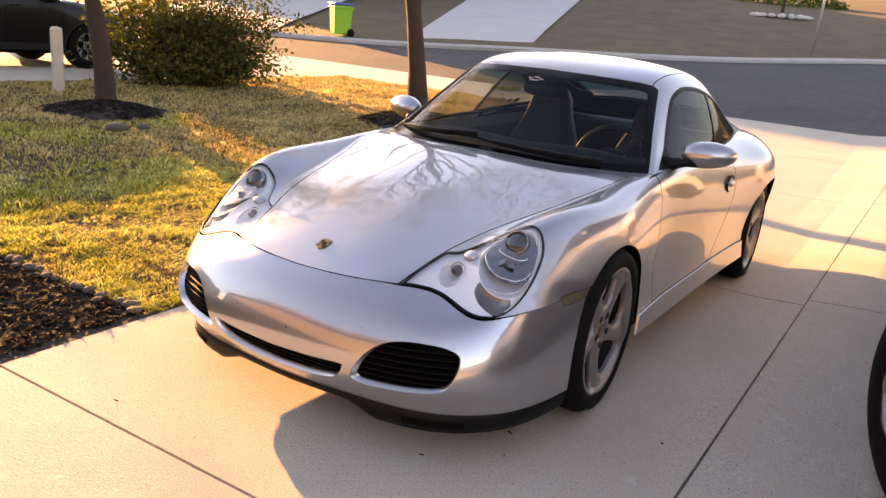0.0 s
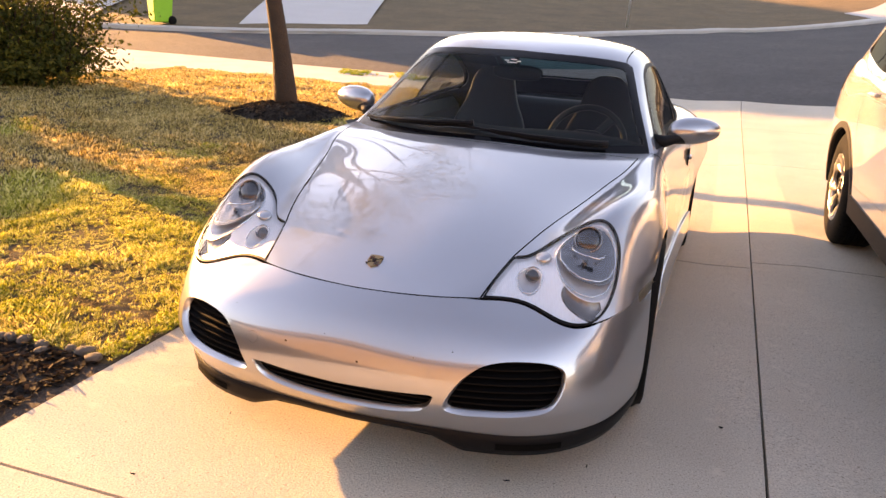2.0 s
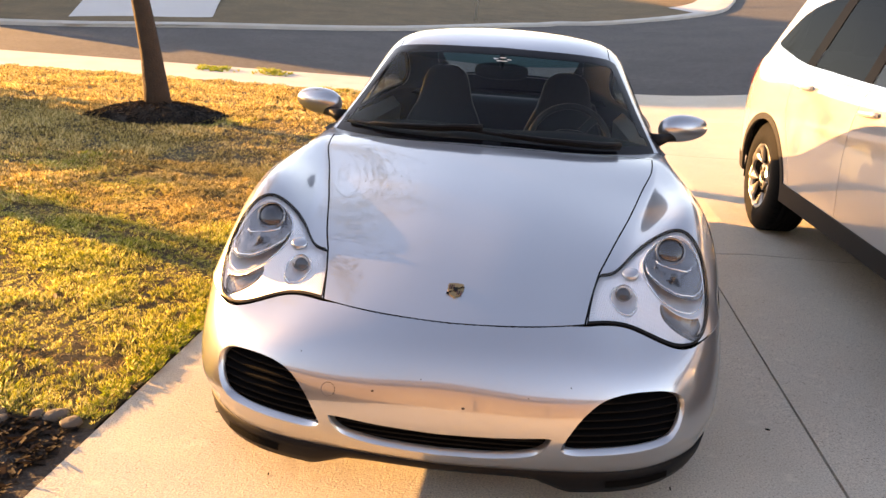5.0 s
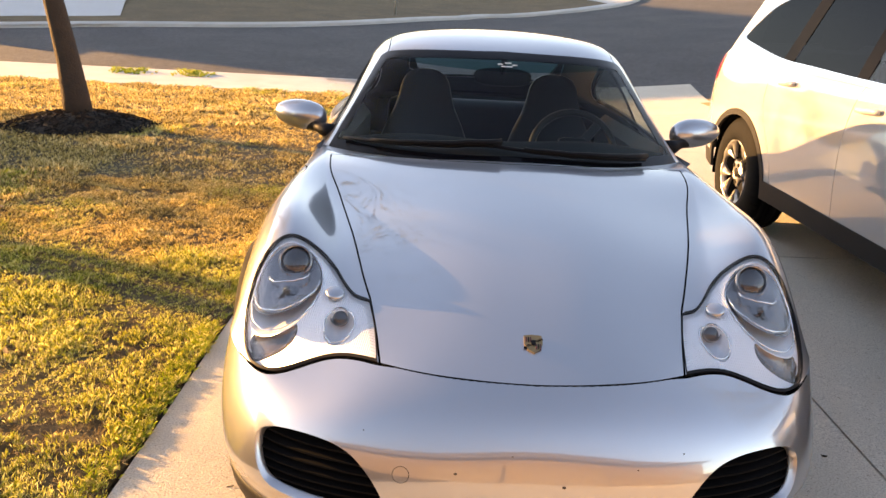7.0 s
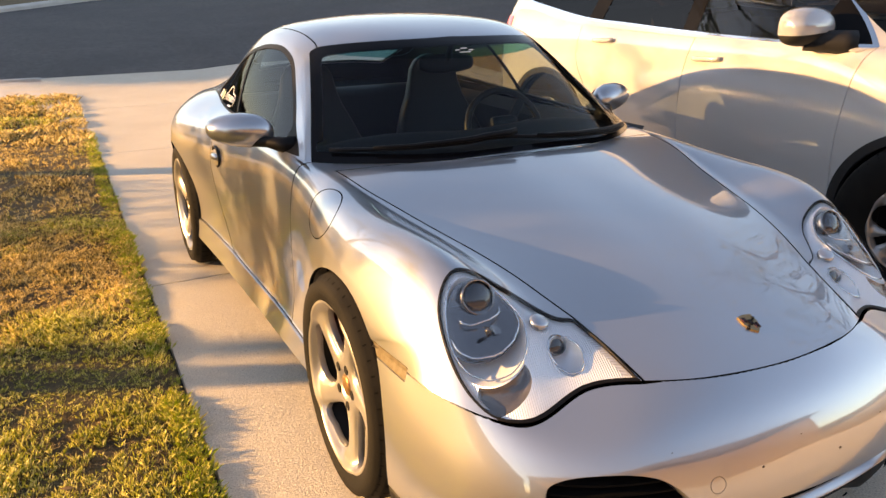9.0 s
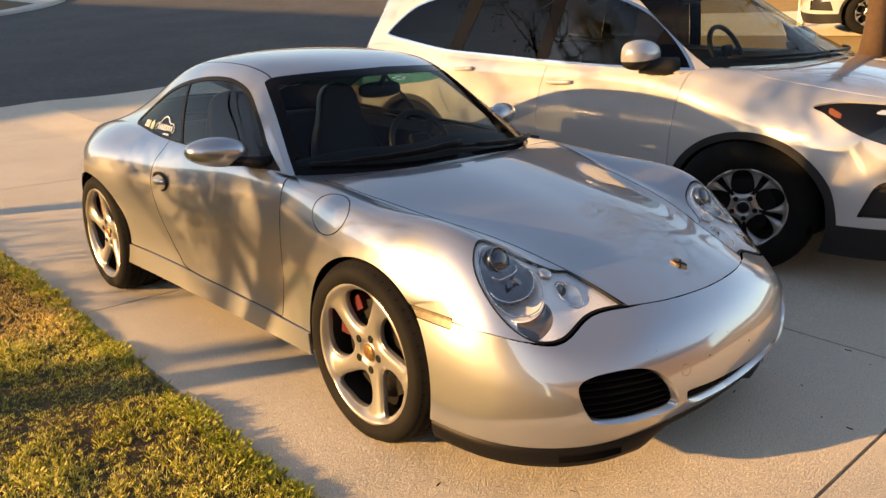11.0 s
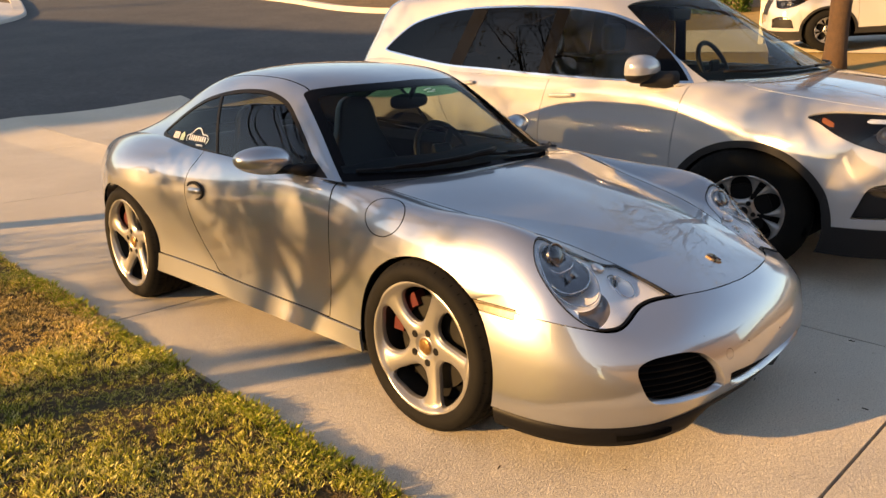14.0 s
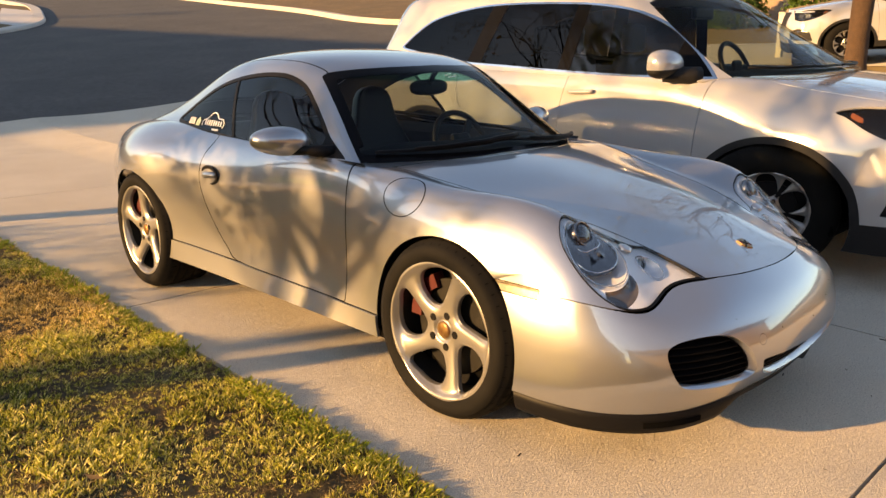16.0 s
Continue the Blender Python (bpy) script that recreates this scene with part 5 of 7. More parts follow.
# wheels and wheel wells
for x, y in ((-0.796, 0.970), (0.775, 0.978), (-0.893, 3.262), (0.858, 3.30)):
    rear = y > 2
    wheel(car, x, y, 0.322, 0.322, 0.247, 0.29 if rear else 0.23, 5, (0.069, 0.071), 0.10, 0.156, ALLOY, RED_CALIPER, CAP, label="silver five-spoke alloy wheel", turn=0.9 if rear else (0.25 if x > 0 else 0.05), flare=(6.5, 0.30, 0.008))
    s = 1 if x > 0 else -1
    a = np.linspace(-0.25, np.pi + 0.25, 40)
    r, rz = (0.372, 0.348) if rear else (0.362, 0.345)
    ring = np.c_[y + (r + 0.004) * np.cos(a), 0.316 + (rz + 0.004) * np.sin(a)]
    xo = 0.70 if not rear else 0.77
    v = np.r_[np.c_[np.full(40, s * xo), ring], np.c_[np.full(40, s * 0.42), ring]]
    q = np.arange(39)
    raw("wheel_well", v, np.c_[q, q + 1, q + 41, q + 40].tolist() + [list(range(40, 80))], GAP_SHADE, car, "", True)
# dark underside
bm = bmesh.new()
box(bm, -0.70, 0.55, 0.15, 0.70, 4.1, 0.20, 0.02)
part("underbody", bm, GAP_SHADE, car)
# unseen boxes added under the nose to keep sunlight out below the lip
bm = bmesh.new()
box(bm, -0.48, 0.165, 0.135, 0.48, 0.70, 0.205, 0.015)
box(bm, -0.50, 0.28, 0.085, 0.50, 0.72, 0.16, 0.02)
part("front_tray", bm, GAP_SHADE, car)
for s in (1, -1):
    bm = bmesh.new()
    box(bm, s * 0.62, 1.40, 0.160, s * 0.715, 2.90, 0.205, 0.012)
    part("rocker_strip", bm, BLACK, car, "black strip under the sill")

# mirrors
for s in (1, -1):
    v, f = lathe([(1e-4, -1.0)] + [(np.cos(t) ** 0.8, np.sin(t)) for t in np.linspace(-1.45, 1.45, 22)] + [(1e-4, 1.0)], 40, "x")
    k = v[:, 0]
    v = v * (0.112, 0.070, 0.060)
    v[:, 1] = np.where(v[:, 1] > 0.03, 0.03 + (v[:, 1] - 0.03) * 0.15, v[:, 1]) + 0.035 * k
    v[:, 2] *= 1 - 0.12 * k
    v[:, 2] += 0.006 * k
    mirror = raw("door_mirror", (v + (0.822, 1.890, 0.918)) * (s, 1, 1), f if s < 0 else f[:, ::-1], SILVER, car, "silver teardrop door mirror", True)
    v, f = lathe([(1e-4, 0.0), (0.95, 0.0), (1.0, -0.01)], 32, "y")
    raw("mirror_glass", (v * (0.086, 0.004, 0.046) + (0.826, 1.929, 0.918)) * (s, 1, 1), f, CHROME, mirror, "mirror glass", True)
    v, f = tube(np.array([(0.66, 1.74, 0.872), (0.70, 1.76, 0.874), (0.74, 1.81, 0.880), (0.80, 1.88, 0.888)]) * (s, 1, 1), [0.032, 0.028, 0.02, 0.03], 12)
    raw("mirror_foot", v, f, BLACK, mirror, "black mirror foot", True)

# door handles
for s in (1, -1):
    d_o = doors[0] if s > 0 else doors[1]
    p, n = pin(door, [Y, Z], 2.562, 0.704)
    v, f = lathe([(1.0, -0.2), (1.0, 0.15), (0.9, 0.32), (0.82, 0.2), (0.6, -0.5), (1e-4, -0.7)], 36, "x")
    v = v * (0.012, 0.084, 0.047) + p + n * 0.001
    cup = raw("handle_cup", v * (s, 1, 1), f[:, ::-1] if s > 0 else f, BLACK, d_o, "oval handle recess", True)
    t = np.linspace(-1, 1, 14)
    v, f = tube(np.c_[p[0] + 0.008 - 0.010 * t**2, p[1] + 0.062 * t, p[2] + 0.000 - 0.006 * t] * np.array((s, 1, 1)), 0.016 * np.sqrt(np.clip(1 - (t * 0.9) ** 4, 0.1, 1)), 12)
    raw("handle_grip", v, f, SILVER, cup, "silver door handle", True)

# wipers on the screen
def on_screen(x, z):
    return pin(cabin, [X, Z], abs(x), z, lambda v: v[:, Y] < 2.0, 4)


for x0, x1, z0, z1, px in ((-0.60, -0.03, 0.872, 0.905, -0.08), (-0.12, 0.50, 0.905, 0.862, 0.44)):
    base_pts = []
    for t in np.linspace(0, 1, 16):
        x, z = x0 + (x1 - x0) * t, z0 + (z1 - z0) * t
        p, n = on_screen(x, z)
        p, n = p * (np.sign(x) or 1, 1, 1) if x < 0 else p, n
        base_pts.append(np.array([x, p[1], p[2]]) + np.array([0, -0.6, 0.8]) * 0.014)
    base_pts = np.array(base_pts)
    v, f = tube(base_pts, 0.007, 6)
    wiper = raw("wiper", v, f, BLACK, car, "black windscreen wiper", True)
    arm = base_pts[4:] + np.linspace(0.012, 0.022, 12)[:, None] * np.array([0, -0.7, 0.7]) if px > 0 else base_pts[3:] + np.linspace(0.012, 0.022, 13)[:, None] * np.array([0, -0.7, 0.7])
    v, f = tube(arm, np.linspace(0.005, 0.011, len(arm)), 6)
    raw("wiper_arm", v, f, BLACK, wiper, "", True)
bm = bmesh.new()
cowl = np.array([(x, np.interp(abs(x), (0, 0.25, 0.47, 0.62), (1.215, 1.245, 1.345, 1.42)), np.interp(abs(x), (0, 0.25, 0.47, 0.62), (0.858, 0.857, 0.848, 0.838))) for x in np.linspace(-0.62, 0.62, 30)])
v = np.r_[cowl + (0, -0.02, -0.012), cowl + (0, 0.06, 0.004)]
bm.free()
q = np.arange(29)
raw("cowl_panel", v, np.c_[q, q + 1, q + 31, q + 30], BLACK, car, "black plastic cowl")

# badge: a small shield of plain patches
p, n = pin(hood, [X, Y], 0.0, 0.245)
n = np.array([0, n[1], n[2]]) / np.hypot(n[1], n[2])
up = np.array([0, n[2], -n[1]])
shield = np.array([(-0.020, 0.024), (0.0, 0.027), (0.020, 0.024), (0.021, 0.0), (0.014, -0.018), (0.0, -0.029), (-0.014, -0.018), (-0.021, 0.0)])


def badge(nm, poly, lift, mat, parent):
    v = np.array([p + np.array([a, 0, 0]) + up * b + n * lift for a, b in poly] + [p + np.array([a, 0, 0]) + up * b - n * 0.004 for a, b in poly])
    m = len(poly)
    return raw(nm, v, [list(range(m))[::-1]] + [(k, (k + 1) % m, m + (k + 1) % m, m + k) for k in range(m)], mat, parent)


shield_o = badge("hood_badge", shield, 0.004, GOLD, car)
tagged(shield_o, "small golden shield badge")
for sx, sy in ((-1, 1), (1, -1)):
    for k in range(3):
        x0 = sx * (0.0045 + 0.0048 * k)
        poly = np.array([(x0, 0.003 * sy), (x0 + 0.0028 * sx, 0.003 * sy), (x0 + 0.0028 * sx, 0.017 * sy), (x0, 0.019 * sy)])
        badge("stripe", poly[:: 1 if sx * sy < 0 else -1], 0.0052, RED_CALIPER if k != 1 else BLACK, shield_o)
for sx, sy in ((-1, -1), (1, 1)):
    for k in range(3):
        x0, y0 = sx * (0.006 + 0.0045 * k), sy * (0.006 + 0.0035 * k)
        poly = np.array([(x0, y0), (x0 + 0.007 * sx, y0 - 0.002 * sy), (x0 + 0.007 * sx, y0 + 0.0003 * sy), (x0, y0 + 0.0022 * sy)])
        badge("stripe", poly[:: 1 if sx * sy < 0 else -1], 0.0050, BLACK, shield_o)
badge("centre", np.array([(-0.006, 0.008), (0.006, 0.008), (0.005, -0.005), (0.0, -0.008), (-0.005, -0.005)])[::-1], 0.006, BLACK, shield_o)

# ---- inside ----
bm = bmesh.new()
box(bm, -0.68, 1.45, 0.22, 0.68, 3.3, 0.30, 0.01)
part("cabin_floor", bm, CARPET, car)
for s in (1, -1):
    yy = np.linspace(1.5, 3.1, 12)
    v = np.r_[np.c_[np.full(12, s * 0.655), yy, np.full(12, 0.28)], np.c_[np.full(12, s * 0.645), yy, np.full(12, 0.80)], np.c_[np.full(12, s * 0.695), yy, np.full(12, 0.852)]]
    q = np.arange(11)
    raw("door_lining", v, np.r_[np.c_[q, q + 1, q + 13, q + 12], np.c_[q + 12, q + 13, q + 25, q + 24]], LEATHER, car)
dash = [[(0, 1.30, 0.845), (0.3, 1.36, 0.842), (0.64, 1.58, 0.825)], [(0, 1.52, 0.868), (0.3, 1.54, 0.872), (0.65, 1.68, 0.842)], [(0, 1.70, 0.872), (0.33, 1.72, 0.882), (0.66, 1.76, 0.84)], [(0, 1.78, 0.80), (0.33, 1.80, 0.79), (0.66, 1.80, 0.76)], [(0, 1.74, 0.55), (0.33, 1.74, 0.52), (0.66, 1.74, 0.52)]]
skin_part("dashboard", loft(dash, 30, 20).both(), DASH, car, "", 0)
bm = bmesh.new()
box(bm, -0.11, 1.72, 0.30, 0.11, 2.6, 0.50, 0.03)
part("centre_console", bm, LEATHER, car)


def seat(x):
    bm = bmesh.new()
    for y0, z0, y1, z1, w in ((2.16, 0.38, 2.68, 0.52, 0.25),):
        box(bm, x - w, y0, z0, x + w, y1, z1, 0.06, 3)
    base_o = part("front_seat", bm, LEATHER, car, "black leather sport seat", True)
    prof = [(2.60, 0.45, 0.235, 0.075), (2.64, 0.58, 0.25, 0.08), (2.68, 0.70, 0.235, 0.075), (2.72, 0.80, 0.195, 0.07), (2.74, 0.88, 0.155, 0.062), (2.75, 0.95, 0.135, 0.058), (2.755, 1.01, 0.122, 0.052), (2.755, 1.05, 0.098, 0.042), (2.755, 1.072, 0.062, 0.026), (2.755, 1.08, 0.02, 0.008)]
    a = np.linspace(0, 2 * np.pi, 28, endpoint=False)
    rings = []
    for y, z, w, d in prof:
        cx, cy = np.cos(a), np.sin(a)
        rings.append(np.c_[x + w * np.sign(cx) * np.abs(cx) ** 0.6, y + d * np.sign(cy) * np.abs(cy) ** 0.7 - 0.035 * (np.abs(cx) ** 3), np.full(28, z)])
    v = np.concatenate(rings)
    i = np.arange(len(v)).reshape(len(prof), 28)
    j = np.roll(i, -1, axis=1)
    f = np.stack([i[:-1], j[:-1], j[1:], i[1:]], -1).reshape(-1, 4).tolist() + [i[-1].tolist()]
    raw("backrest", v, f, LEATHER, base_o, "", True)


seat(-0.33)
seat(0.33)
bm = bmesh.new()
box(bm, -0.56, 2.95, 0.40, 0.56, 3.3, 0.55, 0.05, 2)
box(bm, -0.56, 3.22, 0.5, 0.56, 3.36, 0.88, 0.05, 2)
part("rear_seat", bm, LEATHER, car, "", True)
v, f = sheet(np.linspace(-0.62, 0.62, 4), np.linspace(3.3, 3.8, 4))
raw("parcel_shelf", v + (0, 0, 0.86), f, CARPET, car)
# steering wheel
a = np.linspace(0, 2 * np.pi, 40, endpoint=False)
rot = np.array(Matrix.Rotation(radians(-24), 3, "X"))
ring3 = np.c_[0.182 * np.cos(a), 0 * a, 0.182 * np.sin(a)] @ rot.T + (0.335, 1.985, 0.795)
v, f = tube(ring3, 0.0155, 10, True)
steer = raw("steering_wheel", v, f, LEATHER, car, "black leather steering wheel", True)
bm = bmesh.new()
for q in (0, 150, 210, 30, -90)[:4]:
    box(bm, 0.0, -0.008, -0.02, 0.175, 0.008, 0.02, 0.006)
    fresh = [w for w in bm.verts if not w.tag]
    bmesh.ops.rotate(bm, cent=(0, 0, 0), matrix=Matrix.Rotation(radians((10, 170, 230, -50)[(0, 150, 210, 30).index(q)]), 3, "Y"), verts=fresh)
    for w in bm.verts:
        w.tag = True
box(bm, -0.07, -0.03, -0.07, 0.07, 0.02, 0.07, 0.03, 2)
hubp = part("wheel_spokes", bm, LEATHER, steer)
hubp.matrix_basis = Matrix.Translation((0.335, 1.985, 0.795)) @ Matrix.Rotation(radians(-24), 4, "X")
# inside mirror
v, f = lathe([(1e-4, -1.0)] + [(np.cos(t) ** 0.5, np.sin(t)) for t in np.linspace(-1.4, 1.4, 12)] + [(1e-4, 1.0)], 24, "x")
inside_mirror = raw("inside_mirror", v * (0.118, 0.018, 0.037) + (0.0, 1.875, 1.108), f[:, ::-1], BLACK, car, "black rear-view mirror", True)
v, f = tube([(0, 1.82, 1.195), (0, 1.85, 1.15), (0, 1.875, 1.11)], 0.012, 8)
raw("mirror_stalk", v, f, BLACK, inside_mirror)
# unreadable white sticker at the top of the screen
for k, (cx, w, z) in enumerate(((-0.022, 0.020, 1.164), (0.008, 0.026, 1.168), (0.034, 0.018, 1.163), (0.004, 0.045, 1.157))):
    p0, n0 = on_screen(cx, z)
    bm = bmesh.new()
    box(bm, cx - w / 2, -0.0010, -0.0016, cx + w / 2, 0.0010, 0.0016)
    st = part("sticker_bar", bm, WHITE_INK, windscreen, "white sticker at the top of the windscreen")
    st.matrix_basis = Matrix.Translation((0, p0[1] - 0.004, p0[2] + 0.002)) @ Matrix.Rotation(radians(-28), 4, "X")
# window stickers on the passenger quarter glass: plain shapes
quarter_panes = [o for o in car.children_recursive if o.name.startswith("quarter_glass")]


def sticker(nm, outline_yz, mat, label, lift=0.0015):
    pts = []
    for y, z in outline_yz:
        q, n = pin(cabin, [Y, Z], y, z, lambda w: w[:, X] > 0.45)
        pts.append((q + n * lift) * (-1, 1, 1))
    return raw(nm, pts, [list(range(len(pts)))], mat, quarter_panes[-1], label)


def stroke(nm, line_yz, width, mat, label):
    p2 = np.array(line_yz, float)
    d2 = np.gradient(p2, axis=0)
    d2 /= np.linalg.norm(d2, axis=1, keepdims=True)
    s2 = np.c_[-d2[:, 1], d2[:, 0]] * width / 2
    pts = []
    for y, z in np.r_[p2 + s2, p2 - s2]:
        q, n = pin(cabin, [Y, Z], y, z, lambda w: w[:, X] > 0.45)
        pts.append((q + n * 0.0015) * (-1, 1, 1))
    m = len(p2)
    k = np.arange(m - 1)
    return raw(nm, pts, np.c_[k, k + 1, m + k + 1, m + k], mat, quarter_panes[-1], label)


stroke("car_sticker", spread([(2.812, 0.915), (2.822, 0.938), (2.785, 0.950), (2.748, 0.974), (2.690, 0.977), (2.655, 0.957), (2.603, 0.950), (2.590, 0.928), (2.603, 0.915)], 40), 0.006, WHITE_INK, "white sticker of a car outline")
for k in range(8):
    y = 2.792 - 0.0235 * k
    sticker("sticker_bar", [(y, 0.921), (y, 0.946), (y - 0.013, 0.946), (y - 0.013, 0.921)], WHITE_INK, "white bar lettering")
sticker("sticker_bar", [(2.70, 0.900), (2.70, 0.908), (2.63, 0.908), (2.63, 0.900)], WHITE_INK, "white bar lettering")
sticker("square_sticker", [(2.990, 0.917), (3.000, 0.946), (2.925, 0.950), (2.912, 0.917)], PINK_INK, "small pink and white square sticker")
sticker("tag_sticker", [(2.893, 0.912), (2.902, 0.938), (2.877, 0.956), (2.850, 0.940), (2.850, 0.912)], GREEN_INK, "small pale green sticker")

# the car stands a touch askew on the driveway, nose a little lower
def settle(v):
    x, y, z = v[:, 0], v[:, 1], v[:, 2]
    step = lambda q: np.clip(q, 0, 1) ** 2 * (3 - 2 * np.clip(q, 0, 1))
    return np.c_[x + 0.014 * (y - 0.2) + 0.010 * step((y - 0.4) / 0.4), y + 0.028 * (1 - step((y - 0.25) / 0.7)), z - 0.010 * step((z - 0.2) / 0.3)]


for o in car.children_recursive:
    if o.type == "EMPTY":
        at = np.array(o.matrix_basis.translation)[None]
        o.location = Vector((settle(at)[0, 0], at[0, 1], at[0, 2]))
        continue
    if any(q.type == "EMPTY" and q is not car for q in (o.parent, o.parent.parent if o.parent else None) if q):
        continue
    at = np.array(o.matrix_basis.translation)[None]
    if np.abs(at).max() > 1e-6:
        o.location = Vector(settle(at)[0])
        continue
    co = np.empty(len(o.data.vertices) * 3, np.float32)
    o.data.vertices.foreach_get("co", co)
    o.data.vertices.foreach_set("co", settle(co.reshape(-1, 3)).astype(np.float32).ravel())
    o.data.update()


# ---- white suv: design sections, half width, nose at y = 0 ----
SUV_EDGE = [(0, 0.10, 0.98), (0.40, 0.13, 0.975), (0.66, 0.20, 0.955), (0.80, 0.30, 0.93), (0.88, 0.40, 0.89), (0.945, 0.50, 0.79), (0.968, 0.58, 0.60), (0.96, 0.62, 0.30)]
SUV_BODY = [
    SUV_EDGE,
    [(0, 0.65, 1.065), (0.40, 0.66, 1.055), (0.72, 0.68, 1.02), (0.83, 0.70, 0.985), (0.905, 0.71, 0.93), (0.972, 0.72, 0.79), (0.985, 0.74, 0.60), (0.965, 0.76, 0.30)],
    [(0, 1.12, 1.115), (0.42, 1.14, 1.105), (0.76, 1.18, 1.085), (0.84, 1.20, 1.06), (0.91, 1.20, 1.01), (0.972, 1.20, 0.82), (0.98, 1.20, 0.60), (0.96, 1.20, 0.30)],
    [(0, 1.40, 1.10), (0.42, 1.45, 1.10), (0.76, 1.50, 1.095), (0.86, 1.52, 1.088), (0.925, 1.55, 1.06), (0.968, 1.55, 0.84), (0.97, 1.55, 0.60), (0.95, 1.55, 0.30)],
    [(0, 2.40, 1.00), (0.42, 2.40, 1.02), (0.76, 2.40, 1.06), (0.88, 2.40, 1.09), (0.938, 2.40, 1.07), (0.975, 2.40, 0.86), (0.972, 2.40, 0.60), (0.95, 2.40, 0.30)],
    [(0, 3.30, 1.00), (0.42, 3.30, 1.02), (0.76, 3.30, 1.08), (0.88, 3.30, 1.12), (0.935, 3.30, 1.10), (0.982, 3.30, 0.88), (0.980, 3.30, 0.60), (0.955, 3.30, 0.30)],
    [(0, 3.85, 1.00), (0.42, 3.85, 1.04), (0.76, 3.85, 1.12), (0.87, 3.85, 1.17), (0.92, 3.85, 1.14), (0.982, 3.85, 0.90), (0.988, 3.85, 0.60), (0.96, 3.85, 0.30)],
    [(0, 4.42, 1.10), (0.40, 4.42, 1.12), (0.72, 4.42, 1.15), (0.82, 4.42, 1.17), (0.875, 4.42, 1.14), (0.945, 4.42, 0.92), (0.955, 4.42, 0.60), (0.93, 4.42, 0.36)],
    [(0, 4.74, 1.08), (0.35, 4.74, 1.08), (0.58, 4.72, 1.08), (0.66, 4.70, 1.08), (0.72, 4.68, 1.05), (0.78, 4.68, 0.90), (0.80, 4.68, 0.60), (0.78, 4.66, 0.40)],
]
SUV_FACE = [
    SUV_EDGE,
    [(0, 0.03, 0.79), (0.40, 0.05, 0.79), (0.68, 0.115, 0.775), (0.82, 0.21, 0.76), (0.905, 0.33, 0.74), (0.955, 0.46, 0.66), (0.975, 0.56, 0.52), (0.968, 0.61, 0.30)],
    [(0, 0.0, 0.56), (0.40, 0.02, 0.56), (0.69, 0.09, 0.55), (0.84, 0.19, 0.55), (0.925, 0.32, 0.54), (0.965, 0.46, 0.52), (0.98, 0.56, 0.44), (0.97, 0.61, 0.28)],
    [(0, 0.03, 0.36), (0.40, 0.045, 0.36), (0.68, 0.11, 0.365), (0.82, 0.205, 0.37), (0.915, 0.335, 0.375), (0.96, 0.47, 0.375), (0.975, 0.56, 0.36), (0.968, 0.61, 0.26)],
    [(0, 0.07, 0.22), (0.40, 0.085, 0.22), (0.66, 0.15, 0.22), (0.80, 0.24, 0.22), (0.90, 0.36, 0.22), (0.945, 0.48, 0.22), (0.96, 0.56, 0.22), (0.96, 0.61, 0.22)],
]
SUV_CAB = [
    [(0, 1.02, 1.112), (0.35, 1.06, 1.112), (0.62, 1.18, 1.106), (0.80, 1.36, 1.092), (0.86, 1.42, 1.085), (0.91, 1.46, 1.076), (0.925, 1.48, 1.07)],
    [(0, 1.50, 1.37), (0.33, 1.53, 1.365), (0.58, 1.62, 1.345), (0.72, 1.72, 1.315), (0.80, 1.76, 1.26), (0.87, 1.78, 1.17), (0.93, 1.80, 1.07)],
    [(0, 1.92, 1.605), (0.30, 1.94, 1.60), (0.52, 2.00, 1.585), (0.66, 2.07, 1.558), (0.74, 2.10, 1.51), (0.84, 2.12, 1.31), (0.936, 2.15, 1.07)],
    [(0, 2.40, 1.705), (0.30, 2.40, 1.70), (0.55, 2.42, 1.68), (0.70, 2.45, 1.645), (0.77, 2.50, 1.565), (0.86, 2.50, 1.33), (0.94, 2.50, 1.08)],
    [(0, 3.30, 1.72), (0.30, 3.30, 1.715), (0.55, 3.30, 1.695), (0.70, 3.30, 1.655), (0.775, 3.30, 1.575), (0.86, 3.30, 1.34), (0.936, 3.30, 1.10)],
    [(0, 4.00, 1.695), (0.30, 4.00, 1.69), (0.54, 4.00, 1.67), (0.68, 4.00, 1.63), (0.75, 4.00, 1.545), (0.84, 4.00, 1.34), (0.915, 4.00, 1.14)],
    [(0, 4.45, 1.63), (0.30, 4.45, 1.625), (0.50, 4.42, 1.61), (0.62, 4.40, 1.57), (0.69, 4.38, 1.48), (0.78, 4.38, 1.33), (0.87, 4.40, 1.15)],
    [(0, 4.70, 1.20), (0.30, 4.70, 1.20), (0.48, 4.68, 1.20), (0.60, 4.66, 1.19), (0.66, 4.64, 1.18), (0.72, 4.62, 1.16), (0.76, 4.60, 1.13)],
]
S_GLASS = outline([(1.415, 1.083), (1.56, 1.205), (1.70, 1.312), (1.83, 1.400), (2.03, 1.490), (2.26, 1.535), (2.52, 1.558), (2.92, 1.570), (3.32, 1.562), (3.64, 1.520), (3.88, 1.460), (4.06, 1.360), (4.20, 1.250), (4.12, 1.228), (3.90, 1.198), (3.42, 1.138), (2.97, 1.117), (2.49, 1.097), (1.98, 1.083)], 8, (0, 12))
S_SCREEN = outline([(-0.1, 1.05), (0.80, 1.05), (0.795, 1.112), (0.725, 1.30), (0.665, 1.50), (0.635, 1.545), (0.52, 1.575), (0.30, 1.590), (0.0, 1.596), (-0.1, 1.596)], 8, (0, 1, 9, 8))
